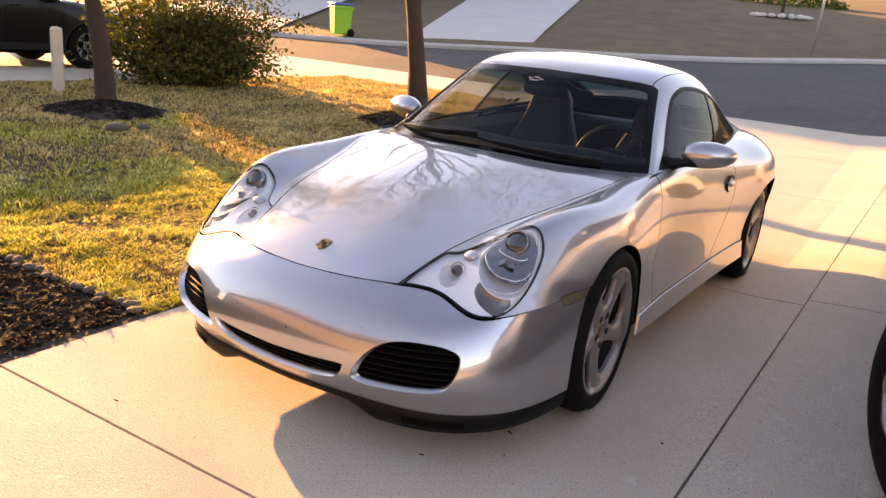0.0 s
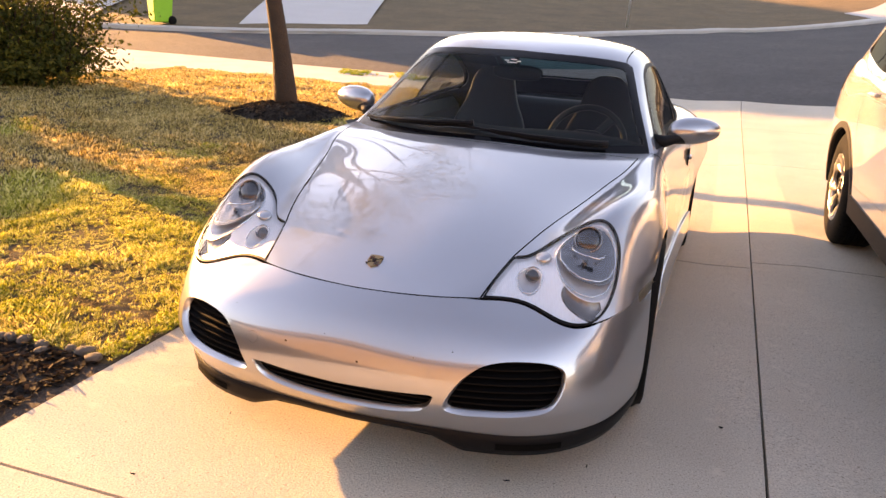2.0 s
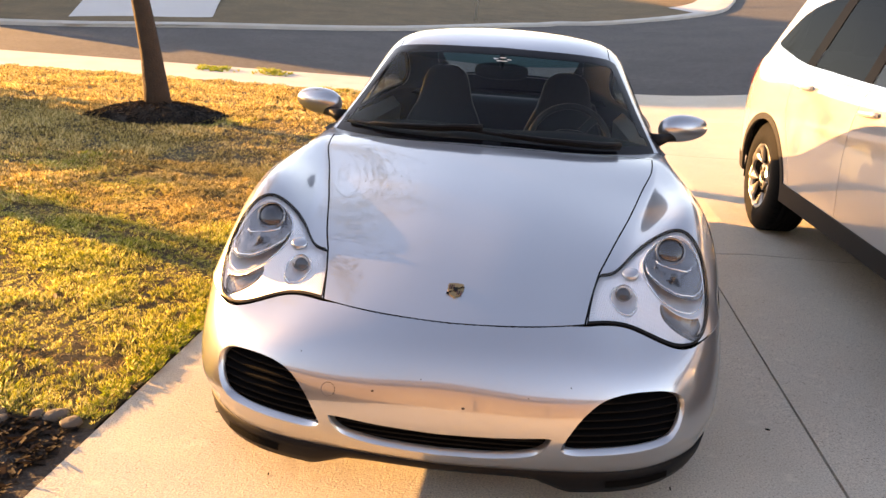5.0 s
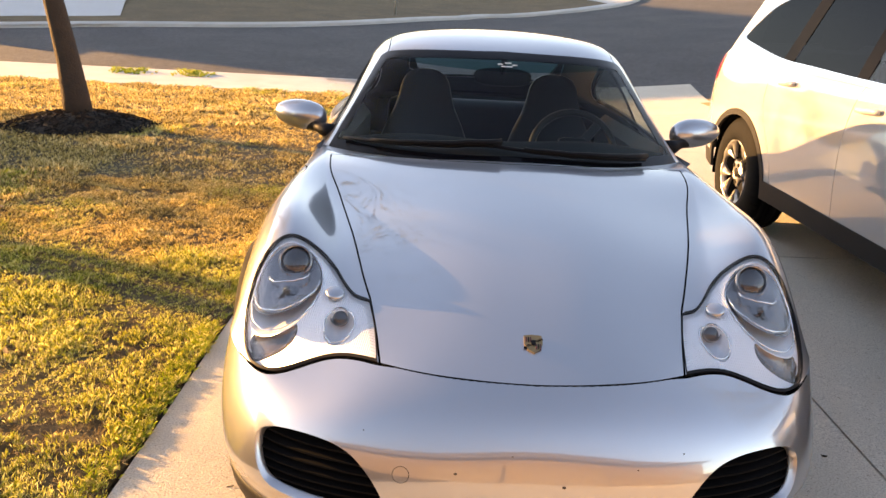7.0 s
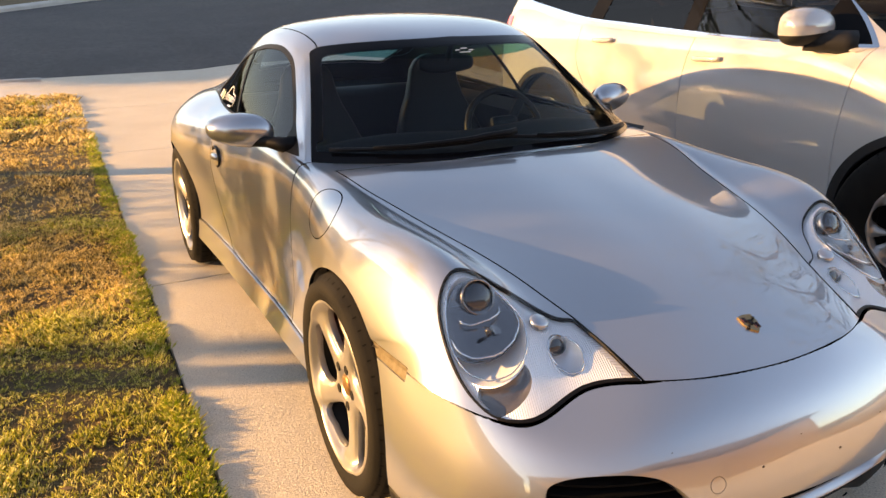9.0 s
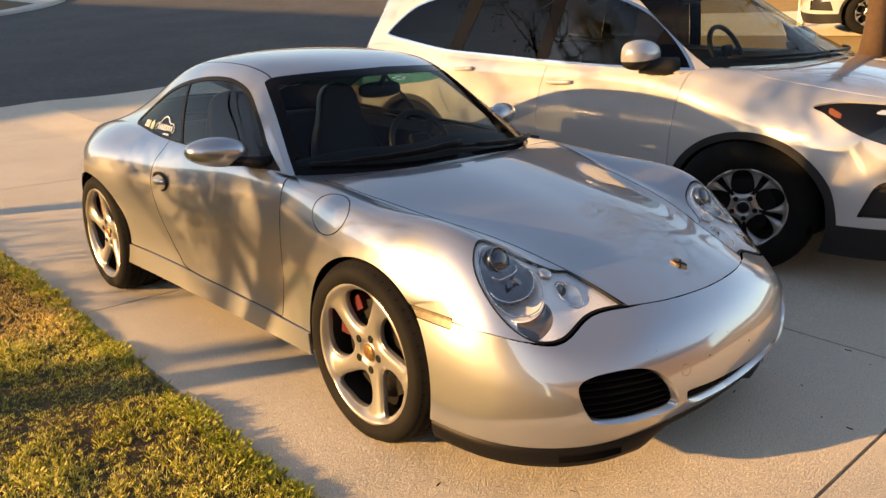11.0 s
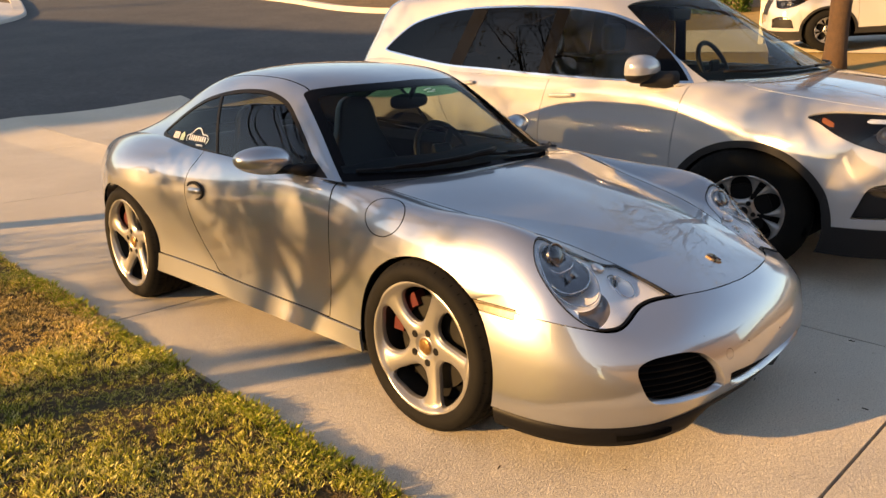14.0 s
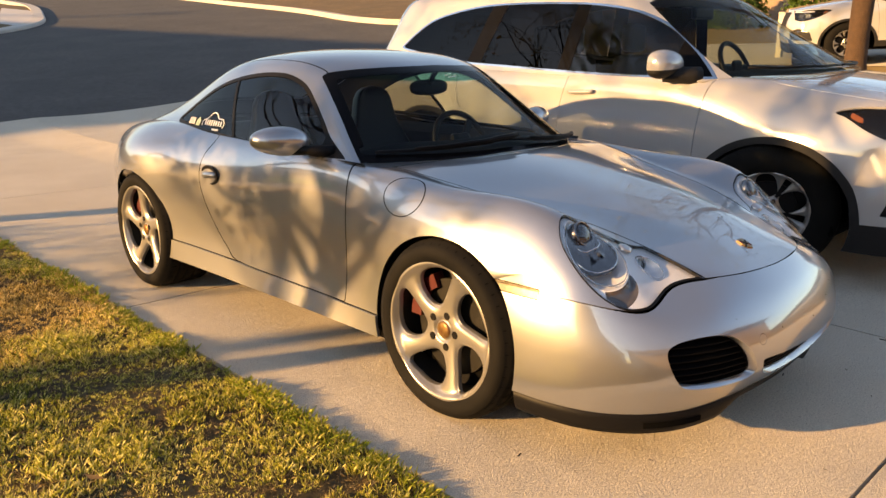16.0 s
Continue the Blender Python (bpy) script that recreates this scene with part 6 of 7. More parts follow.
S_LAMP = outline([(0.745, 0.940), (0.64, 0.968), (0.45, 0.968), (0.30, 0.962), (0.16, 0.955), (0.16, 0.80), (0.25, 0.772), (0.39, 0.789), (0.55, 0.844), (0.68, 0.912)], 8, (4, 5))
S_FOG = outline([(0.455, 0.430), (0.43, 0.50), (0.395, 0.590), (0.34, 0.622), (0.20, 0.640), (0.10, 0.60), (0.10, 0.45)], 8, (0, 5, 6))
S_FOOT = outline([(-0.1, 1.05), (0.0, 1.05), (0.35, 1.09), (0.61, 1.21), (0.78, 1.39), (0.86, 1.5), (0.91, 1.8), (0.915, 2.5), (0.91, 3.3), (0.89, 4.0), (0.83, 4.4), (0.6, 4.6), (-0.1, 4.6)], 8, (0, 1, 11, 12))


def make_suv(spot, label, paint, turned=0.0):
    suv = new("suv")
    suv.empty_display_size = 0.2
    suv.matrix_world = spot
    tagged(suv, label, "car")
    body = loft(SUV_BODY, 200, 90)
    face = loft(SUV_FACE, 70, 110).flipped()
    cab = loft(SUV_CAB, 150, 80)
    arch_f = lambda g=0.0: (lambda v: (np.sqrt(((v[:, Y] - 1.015) / 0.435) ** 2 + ((v[:, Z] - 0.36) / 0.39) ** 2) - 1) * 0.41 - g)
    arch_r = lambda g=0.0: (lambda v: (np.sqrt(((v[:, Y] - 3.77) / 0.435) ** 2 + ((v[:, Z] - 0.36) / 0.40) ** 2) - 1) * 0.41 - g)
    clad_z = lambda v: v[:, Z] - np.interp(v[:, Y], (0.5, 1.5, 3.3, 4.7), (0.37, 0.40, 0.42, 0.46))
    for a in (arch_f(), arch_r()):
        _, body = body.cut(a)
    _, face = face.cut(arch_f())
    _, body = body.cut(lambda v: np.maximum(within(S_FOOT, [X, Y])(v), 0.85 - v[:, Z]))
    trims = []
    for a in (arch_f(0.042), arch_r(0.042)):
        t, body = body.cut(a)
        trims.append(t)
    t, face = face.cut(arch_f(0.042))
    trims.append(t)
    low, body = body.cut(clad_z)
    low2, face = face.cut(lambda v: v[:, Z] - np.interp(v[:, Y], (0, 0.2, 0.6), (0.40, 0.385, 0.375)))
    low_a, low = low.cut(lambda v: v[:, Y] - 1.015)
    low_b, low_c = low.cut(lambda v: v[:, Y] - 3.77)
    trims += [low_a, low_b, low_c, low2]
    lamp_a, body = body.cut(lambda v: np.where(v[:, X] > 0.45, within(S_LAMP, [Y, Z])(v), 1.0))
    lamp_b, face = face.cut(lambda v: np.where(v[:, X] > 0.45, within(S_LAMP, [Y, Z])(v), 1.0))
    fog, face = face.cut(lambda v: np.where(v[:, X] > 0.45, within(S_FOG, [Y, Z])(v), 1.0))
    grille, face = face.cut(lambda v: np.maximum(np.abs(v[:, Z] - 0.80) - 0.13, v[:, X] - 0.52 - 0.1 * (v[:, Z] - 0.8)))
    hood_g = within(outline([(-0.1, 0.0), (0.60, 0.0), (0.72, 0.45), (0.775, 0.8), (0.79, 1.05), (0.76, 1.16), (0.6, 1.14), (0.0, 1.03), (-0.1, 1.03)], 8, (0, 1, 5, 7, 8)), [X, Y])
    hood, body = seam(body, lambda v: np.maximum(hood_g(v), 0.86 - v[:, Z]))
    seam_f = outline([(1.424, 1.30), (1.424, 1.07), (1.457, 0.935), (1.486, 0.658), (1.49, 0.30), (2.48, 0.30), (2.481, 0.609), (2.466, 0.848), (2.411, 1.099), (2.40, 1.30)], 8, (0, 1, 4, 5, 8, 9))
    seam_r = outline([(2.411, 1.30), (2.411, 1.099), (2.466, 0.848), (2.481, 0.609), (2.48, 0.30), (3.20, 0.30), (3.24, 0.55), (3.34, 0.72), (3.44, 0.90), (3.43, 1.13), (3.40, 1.30)], 8, (0, 1, 4, 5, 10))
    d1, body = seam(body, lambda v: np.where(v[:, X] > 0.6, within(seam_f, [Y, Z])(v), 1.0))
    d2, body = seam(body, lambda v: np.where(v[:, X] > 0.6, within(seam_r, [Y, Z])(v), 1.0))
    skin_part("hood", hood.both(), paint, suv)
    skin_part("body", body.both(), paint, suv)
    bump = skin_part("front_bumper", face.both(), paint, suv)
    screen, rest = cab.cut(lambda v: np.maximum(within(S_SCREEN, [X, Z])(v), v[:, Y] - 2.15))
    side, rest = rest.cut(lambda v: np.where((v[:, X] > 0.5), within(S_GLASS, [Y, Z])(v), 1.0))
    back, rest = rest.cut(lambda v: np.maximum(np.maximum(4.40 - v[:, Y], v[:, X] - 0.55), np.abs(v[:, Z] - 1.38) - 0.17))
    skin_part("roof", rest.both(), paint, suv)
    skin_part("windscreen", screen.both(), CLEAR_SCREEN, suv, "", 0)
    skin_part("rear_window", back.both(), SUV_GLASS, suv, "", 0)
    bright, inner = side.cut(lambda v: -(within(S_GLASS, [Y, Z])(v) + 0.013))
    pillars, panes = inner.cut(lambda v: np.minimum(np.abs(v[:, Y] - (2.475 - 0.12 * (v[:, Z] - 1.1))) - 0.05, np.abs(v[:, Y] - (3.315 - 0.38 * (v[:, Z] - 1.14))) - 0.07))
    corner, panes = panes.cut(lambda v: v[:, Y] - 1.71)
    first, rear = panes.cut(lambda v: v[:, Y] - 2.45)
    second, third = rear.cut(lambda v: v[:, Y] - (3.315 - 0.38 * (v[:, Z] - 1.14)))
    # near-black sheet added behind the door and hood seams as their shade
    shade_skin = loft(SUV_BODY, 60, 40).moved(-0.015)
    for a in (arch_f(0.02), arch_r(0.02)):
        _, shade_skin = shade_skin.cut(a)
    _, shade_skin = shade_skin.cut(lambda v: np.maximum(within(S_FOOT, [X, Y])(v), 0.85 - v[:, Z]))
    skin_part("inner_liner", shade_skin.both(), GAP_SHADE, suv, "", 0)
    for flip in (False, True):
        m = (lambda q: q.mirror()) if flip else (lambda q: q)
        s = -1 if flip else 1
        fd = skin_part("front_door", m(d1), paint, suv)
        rd = skin_part("rear_door", m(d2), paint, suv)
        for dd, yy, zz in ((fd, 2.295, 0.975), (rd, 3.165, 1.02)):
            p, n = pin(d1 if dd is fd else d2, [Y, Z], yy, zz)
            t = np.linspace(-1, 1, 12)
            v, f = tube(np.c_[p[0] + 0.03 - 0.02 * t**4, p[1] + 0.095 * t, p[2] - 0.006 * t] * np.array((s, 1, 1)), 0.013, 8)
            raw("handle", v, f, paint, dd, "body-coloured door handle", True)
        skin_part("window_chrome", m(bright), CHROME, suv, "bright window surround", 0.006)
        b_post, c_post = pillars.cut(lambda v: v[:, Y] - 2.9)
        for q in (b_post, c_post, corner):
            skin_part("pillar_cover", m(q), PILLAR, suv, "gloss black pillar cover", 0.0)
        skin_part("front_glass", m(first.moved(-0.003)), SIDE_GLASS, suv, "", 0)
        skin_part("rear_glass", m(second.moved(-0.003)), SUV_GLASS, suv, "dark privacy glass", 0)
        skin_part("quarter_glass", m(third.moved(-0.003)), SUV_GLASS, suv, "dark privacy glass", 0)
        for t in trims:
            skin_part("cladding", m(t.moved(0.006)), CLADDING, suv, "black plastic cladding", 0.02)
        lamp = lamp_a.join(lamp_b)
        lens = skin_part("headlamp", m(lamp.moved(0.002)), LENS, suv, "dark swept headlamp with amber corner", 0)
        skin_part("lamp_back", m(lamp.moved(-0.03)), GLOSS_BLACK, lens, "", 0.02)
        amber, _ = lamp.cut(lambda v: np.maximum(np.abs(v[:, Y] - 0.640 - 0.25 * (v[:, Z] - 0.93)) - 0.030, np.abs(v[:, Z] - 0.922 - 0.45 * (v[:, Y] - 0.640)) - 0.013))
        skin_part("amber_reflector", m(amber.moved(-0.012)), AMBER, lens, "amber reflector", 0.0)
        for cy, cz, r in ((0.36, 0.87, 0.045), (0.26, 0.865, 0.04)):
            p, n = pin(lamp, [Y, Z], cy, cz)
            v, f = lathe([(r, -0.02), (r * 1.05, 0.012), (r * 0.9, 0.012), (r * 0.8, 0.0), (r * 0.4, 0.008), (1e-4, 0.012)], 24, "z")
            rot = np.array(Vector((0, 0, 1)).rotation_difference(Vector((n[0], n[1], n[2] * 0.3)).normalized()).to_matrix())
            raw("projector", (v @ rot.T + p - n * 0.02) * (s, 1, 1), f, DARK_LENS, lens, "", True)
        strip_s, _ = lamp.cut(lambda v: np.maximum(np.abs(v[:, Z] - 0.938) - 0.010, np.abs(v[:, Y] - 0.32) - 0.15))
        skin_part("daylight_strip", m(strip_s.moved(-0.012)), LAMP_BODY, lens, "", 0)
        well = skin_part("fog_intake", m(fog.moved(-0.03)), CLADDING, bump, "black fog lamp bezel", 0.0)
        bar, _ = fog.cut(lambda v: np.maximum(np.abs(v[:, Z] - 0.60 + 0.05 * (v[:, Y] - 0.3)) - 0.012, np.abs(v[:, Y] - 0.3) - 0.10))
        skin_part("fog_lamp", m(bar.moved(-0.012)), CHROME, well, "", 0)
        # mirror
        v, f = lathe([(1e-4, -1.0)] + [(np.cos(t) ** 0.45, np.sin(t)) for t in np.linspace(-1.42, 1.42, 18)] + [(1e-4, 1.0)], 32, "x")
        v = v * (0.132, 0.095, 0.090)
        v[:, 1] = np.where(v[:, 1] > 0.03, 0.03 + 0.1 * (v[:, 1] - 0.03), v[:, 1])
        top = Skin(v, v / (np.linalg.norm(v, axis=1, keepdims=True) + 1e-9), np.r_[f[:, [0, 1, 2]], f[:, [0, 2, 3]]])
        under, cap = top.cut(lambda q: q[:, 2] + 0.022 + 0.06 * q[:, 0])
        at = np.array((1.000, 1.69, 1.165))
        mirror = raw("door_mirror", (cap.v + at) * (s, 1, 1), cap.f, paint, suv, "white mirror cap over black base", True)
        raw("mirror_base", (under.v * (0.98, 0.98, 0.95) + at) * (s, 1, 1), under.f, CLADDING, mirror, "", True)
        v, f = tube(np.array([(0.87, 1.53, 1.095), (0.91, 1.56, 1.10), (0.95, 1.62, 1.105), (1.00, 1.68, 1.115)]) * (s, 1, 1), [0.06, 0.055, 0.05, 0.055], 10)
        raw("mirror_arm", v, f, CLADDING, mirror, "", True)
        v, f = lathe([(1e-4, 0.0), (0.9, 0.0), (1.0, -0.01)], 24, "y")
        raw("mirror_glass", (v * (0.10, 0.004, 0.072) + at + (0, 0.034, 0.0)) * (s, 1, 1), f, CHROME, mirror, "", True)
        for yy in (1.015, 3.77):
            wheel(suv, s * (0.965 if turned else 0.945), yy, 0.372, 0.372, 0.222, 0.24, 5, (0.070, 0.058), 0.0, 0.142, ALLOY, None, BLACK, label="alloy wheel with paired spokes", dish=0.015, turn=0.2, slots=(0.060, 0.015), steer=turned if yy < 2 else 0.0)
            a = np.linspace(-0.2, np.pi + 0.2, 30)
            ring = np.c_[yy + 0.445 * np.cos(a), 0.36 + 0.405 * np.sin(a)]
            v = np.r_[np.c_[np.full(30, s * 0.95), ring], np.c_[np.full(30, s * 0.55), ring]]
            q = np.arange(29)
            raw("wheel_well", v, np.c_[q, q + 1, q + 31, q + 30].tolist() + [list(range(30, 60))], GAP_SHADE, suv)
        tail, _ = skin_tail.cut(lambda v: np.maximum(np.abs(v[:, Z] - 1.04) - 0.09, 0.55 - v[:, X]))
        skin_part("tail_lamp", m(tail.moved(0.004)), TAIL_RED, suv, "red tail lamp", 0.0)
    skin_part("grille", grille.both().moved(-0.02), CLADDING, bump, "black front grille", 0.0)
    # inside
    bm = bmesh.new()
    box(bm, -0.85, 0.7, 0.24, 0.85, 4.5, 0.34, 0.03)
    part("underbody", bm, GAP_SHADE, suv)
    bm = bmesh.new()
    box(bm, -0.84, 1.5, 0.34, 0.84, 4.5, 0.42, 0.01)
    part("cabin_floor", bm, CARPET, suv)
    bm = bmesh.new()
    box(bm, -0.82, 1.22, 0.85, 0.82, 1.75, 1.10, 0.08, 3)
    part("dashboard", bm, DASH, suv, "", True)
    a = np.linspace(0, 2 * np.pi, 32, endpoint=False)
    rot = np.array(Matrix.Rotation(radians(-26), 3, "X"))
    v, f = tube(np.c_[0.19 * np.cos(a), 0 * a, 0.19 * np.sin(a)] @ rot.T + (0.40, 1.92, 1.10), 0.018, 8, True)
    st = raw("steering_wheel", v, f, LEATHER, suv, "black steering wheel", True)
    bm = bmesh.new()
    box(bm, 0.23, 1.91, 1.075, 0.57, 1.93, 1.115, 0.01)
    box(bm, 0.33, 1.90, 1.02, 0.47, 1.93, 1.15, 0.02)
    part("spokes", bm, LEATHER, st)
    for x in (-0.42, 0.42):
        for y in (2.25, 3.15):
            bm = bmesh.new()
            box(bm, x - 0.26, y, 0.50, x + 0.26, y + 0.5, 0.66, 0.07, 3)
            box(bm, x - 0.25, y + 0.46, 0.6, x + 0.25, y + 0.60, 1.18, 0.06, 3)
            box(bm, x - 0.13, y + 0.50, 1.20, x + 0.13, y + 0.60, 1.42, 0.045, 3)
            part("seat", bm, SEAT_GREY, suv, "grey suv seat", True)
    bm = bmesh.new()
    box(bm, -0.13, 1.98, 1.44, 0.13, 2.02, 1.52, 0.015)
    part("inside_mirror", bm, BLACK, suv)
    for s in (1, -1):
        yy = np.linspace(1.5, 4.4, 8)
        v = np.r_[np.c_[np.full(8, s * 0.87), yy, np.full(8, 0.40)], np.c_[np.full(8, s * 0.885), yy, np.full(8, 1.07)]]
        q = np.arange(7)
        raw("door_lining", v, np.c_[q, q + 1, q + 9, q + 8], SEAT_GREY, suv)
    for x0, x1 in ((-0.70, -0.02), (0.0, 0.62)):
        pts = []
        for t in np.linspace(0, 1, 12):
            x = x0 + (x1 - x0) * t
            p, n = pin(cab, [X, Z], abs(x), 1.135, lambda v: v[:, Y] < 1.8)
            pts.append((x, p[1] - 0.01, p[2] + 0.012))
        v, f = tube(pts, 0.009, 6)
        raw("wiper", v, f, BLACK, suv, "black wiper blade", True)
    for o in suv.children_recursive:
        if o.name.split(".")[0] == "headlamp":
            o.visible_shadow = False
    return suv


skin_tail = loft(SUV_BODY, 200, 90)
_, skin_tail = skin_tail.cut(lambda v: v[:, Y] - 4.33)
suv = make_suv(pose(2.745, -0.10, 0.008, 0.85, -1.0, -0.8) @ Matrix.Diagonal((1, 1.035, 1, 1)), "white three-row suv with black lower trim, parked beside the sports car", WHITE_PAINT, 23.0)


# ---- trees and shrubs ----
def grow(rng, start, way, length, radius, depth, limbs, tips, wander=0.25, fork=3, lift=0.25, shrink=0.68):
    """One limb and its forks: adds (points, radii) to limbs and the ends of twigs to tips."""
    n = 6
    p = np.array(start, float)
    d = np.array(way, float)
    pts, rad = [p.copy()], [radius]
    for k in range(n):
        d = d + rng.normal(0, wander * 0.35, 3) + np.array([0, 0, lift * 0.12])
        d /= np.linalg.norm(d)
        p = p + d * length / n
        pts.append(p.copy())
        rad.append(radius * (1 - 0.5 * (k + 1) / n))
    limbs.append((np.array(pts), np.array(rad)))
    if depth <= 1:
        tips += [q for q in pts[2:]]
    if depth == 0:
        return
    for k in range(fork):
        i = rng.integers(2, n + 1) if k else n
        side = rng.normal(0, 1, 3)
        side -= side @ d * d
        side /= np.linalg.norm(side)
        w = d * 0.75 + side * (0.75 + 0.25 * rng.random())
        w[2] += lift * 0.4
        grow(rng, pts[i], w / np.linalg.norm(w), length * shrink * (0.8 + 0.4 * rng.random()), rad[i] * 0.62, depth - 1, limbs, tips, wander, fork, lift, shrink)


def leaf_cloud(rng, tips, per, spread_by, size):
    """Small folded leaves round the twig ends: arrays of points and faces."""
    c = np.repeat(np.array(tips), per, axis=0) + rng.normal(0, spread_by, (len(tips) * per, 3))
    n = len(c)
    a = rng.normal(0, 1, (n, 3))
    a /= np.linalg.norm(a, axis=1, keepdims=True)
    b = np.cross(a, rng.normal(0, 1, (n, 3)))
    b /= np.linalg.norm(b, axis=1, keepdims=True) + 1e-9
    s = size * (0.6 + 0.8 * rng.random((n, 1)))
    up = np.cross(a, b)
    v = np.stack([c - a * s, c - b * s * 0.45 + up * s * 0.15, c + a * s, c + b * s * 0.45 + up * s * 0.15], 1).reshape(-1, 3)
    i = np.arange(n)[:, None] * 4
    return v, np.concatenate([i + (0, 1, 2), i + (0, 2, 3)])


def joined(pieces):
    vs, fs, k = [], [], 0
    for v, f in pieces:
        vs.append(np.asarray(v))
        fs += [tuple(int(q) + k for q in face) for face in f]
        k += len(v)
    return np.concatenate(vs), fs


def tree(x, y, seed, stem, radius, crown_depth, limb_len, forks, per, spread_by, size, leaf_mat, label, lift=0.25, first=1.6, shape=None):
    rng = np.random.default_rng(seed)
    z0 = float(ground_z(x, y))
    top = base("tree", x, y, z0, 0, label, "tree")
    s = np.array(stem, float)
    line = spread(s, 16)
    rad = radius * np.interp(np.linspace(0, 1, 16), (0, 0.05, 0.15, 1), (1.5, 1.15, 1.0, 0.62))
    limbs, tips = [], []
    for k in range(forks):
        i = int(np.interp(k / max(1, forks - 1), (0, 1), (np.searchsorted(line[:, 2], first), 15)))
        a = k * 2.4 + rng.random()
        w = np.array([np.cos(a) * 0.8, np.sin(a) * 0.8, 0.45 + 0.5 * k / forks])
        grow(rng, line[min(i, 15)], w / np.linalg.norm(w), limb_len * (0.8 + 0.4 * rng.random()), rad[min(i, 15)] * 0.42, crown_depth, limbs, tips, 0.3, 3, lift)
    v, f = tube(line, rad * (1 + 0.06 * rng.normal(0, 1, 16)), 14)
    raw("trunk", v, f, BARK, top, "", True)
    if shape is not None:
        tips = [q for q in tips if shape(q, rng)]
        limbs = [(p, r) for p, r in limbs if np.max(r) > 0.022 or shape(p[-1], rng)]
    v, f = joined([tube(p, r, 5) for p, r in limbs])
    raw("branches", v, f, BARK, top, "", True)
    v, f = leaf_cloud(rng, tips, per, spread_by, size)
    raw("crown", v, f, leaf_mat, top)
    return top


def mound(x, y, r, seed, label, high=0.16):
    """A low heap of bark round a trunk, ringed with chips."""
    rng = np.random.default_rng(seed)
    z0 = float(ground_z(x, y))
    rr, aa = np.linspace(0, 1, 9), np.linspace(0, 2 * np.pi, 40, endpoint=False)
    v = []
    for q in rr:
        for a in aa:
            k = r * q * (1 + 0.10 * np.sin(3 * a + seed) + 0.05 * np.sin(7 * a))
            v.append((x + k * np.cos(a), y + k * np.sin(a), z0 - 0.01 + high * (1 - q**2) + 0.02 * rng.random()))
    i = np.arange(len(v)).reshape(9, 40)
    j = np.roll(i, -1, axis=1)
    f = np.stack([i[:-1], i[1:], j[1:], j[:-1]], -1).reshape(-1, 4)
    return tagged(raw("mulch_mound", v, f, MULCH, None, "", True), label, "mulch")


tree(-4.12, 7.22, 3, [(0, 0, -0.05), (-0.06, 0.0, 0.6), (-0.22, 0.02, 1.5), (-0.36, 0.05, 2.4), (-0.42, 0.05, 3.4), (-0.40, 0.0, 5.4)], 0.115, 4, 2.5, 12, 2, 0.10, 0.035, OAK_LEAF, "slender sparsely leaved tree with a mulched base", first=2.5, lift=0.5)
mound(-4.10, 7.19, 0.72, 1, "dark mulch mound round the tree base")
def dapple_shaped(q, rng):
    """Thick low down, thin at the top, hanging lower on the near side of the trunk: trimmed along the sun's rays to
    place its dapples on the car.
    """
    run = (5.91 - q[0]) / 0.925
    a, b = q[1] + 4.30 - 0.38 * run, q[2] - 0.19 * run
    low = 0.24 + 1.15 * max(0.0, a - 2.45)
    if b < low or a < 0.95:
        return False
    return rng.random() < (1.0 if b < 1.0 else 0.10 if b < 2.6 else 1.0)


tree(-6.76, 4.30, 8, [(0, 0, -0.05), (-0.06, 0.02, 0.5), (-0.16, 0.0, 1.1), (-0.26, -0.05, 1.7), (-0.30, -0.1, 2.1), (-0.28, -0.1, 2.6)], 0.115, 3, 0.74, 14, 4, 0.07, 0.034, YELLOW_LEAF, "tree with sparse yellow-green leaves, trunk in a mulch ring", lift=0.15, first=1.45, shape=dapple_shaped)
mound(-6.42, 4.04, 0.70, 4, "dark mulch mound with loose stones", 0.10)
tree(10.4, 3.44, 5, [(0, 0, -0.05), (0.02, 0, 0.8), (0.05, 0.0, 1.8), (0.05, 0.05, 3.0), (0.1, 0.0, 5.0)], 0.15, 4, 2.1, 11, 1, 0.12, 0.04, OAK_LEAF, "bare-limbed street tree on the golden lawn", first=2.4)
# taller trees added out of view past the neighbour's drive to filter the sun
tree(-17.5, 8.78, 21, [(0, 0, -0.05), (0.05, 0, 1.2), (0.0, 0.1, 2.8), (0.1, 0.0, 5.4)], 0.11, 3, 2.1, 9, 2, 0.14, 0.055, OAK_LEAF, "half-bare oak added out of view beyond the neighbour's driveway to dapple the sun", first=3.4)
tree(-14.6, 11.5, 27, [(0, 0, -0.05), (0.05, 0, 2.2), (-0.05, 0.1, 4.8), (0.1, 0.0, 9.0)], 0.12, 4, 2.4, 11, 2, 0.16, 0.075, OAK_LEAF, "tall leafy oak added out of view beyond the neighbour's driveway to dapple the sun", first=6.0)


def stone(x, y, z, r, seed, mat, name="stone", parent=None):
    rng = np.random.default_rng(seed)
    bm = bmesh.new()
    bmesh.ops.create_icosphere(bm, subdivisions=2, radius=r)
    sc = rng.uniform(0.7, 1.25, 3) * (1, 1, 0.65)
    for w in bm.verts:
        w.co = Vector([w.co[k] * sc[k] for k in range(3)]) * (1 + 0.22 * noise.noise(w.co * (2.2 / r) + Vector((seed, 0, 0))))
    o = part(name, bm, mat, parent, smooth=True)
    o.matrix_basis = pose(x, y, z, 0, 0, rng.uniform(0, 360))
    return o


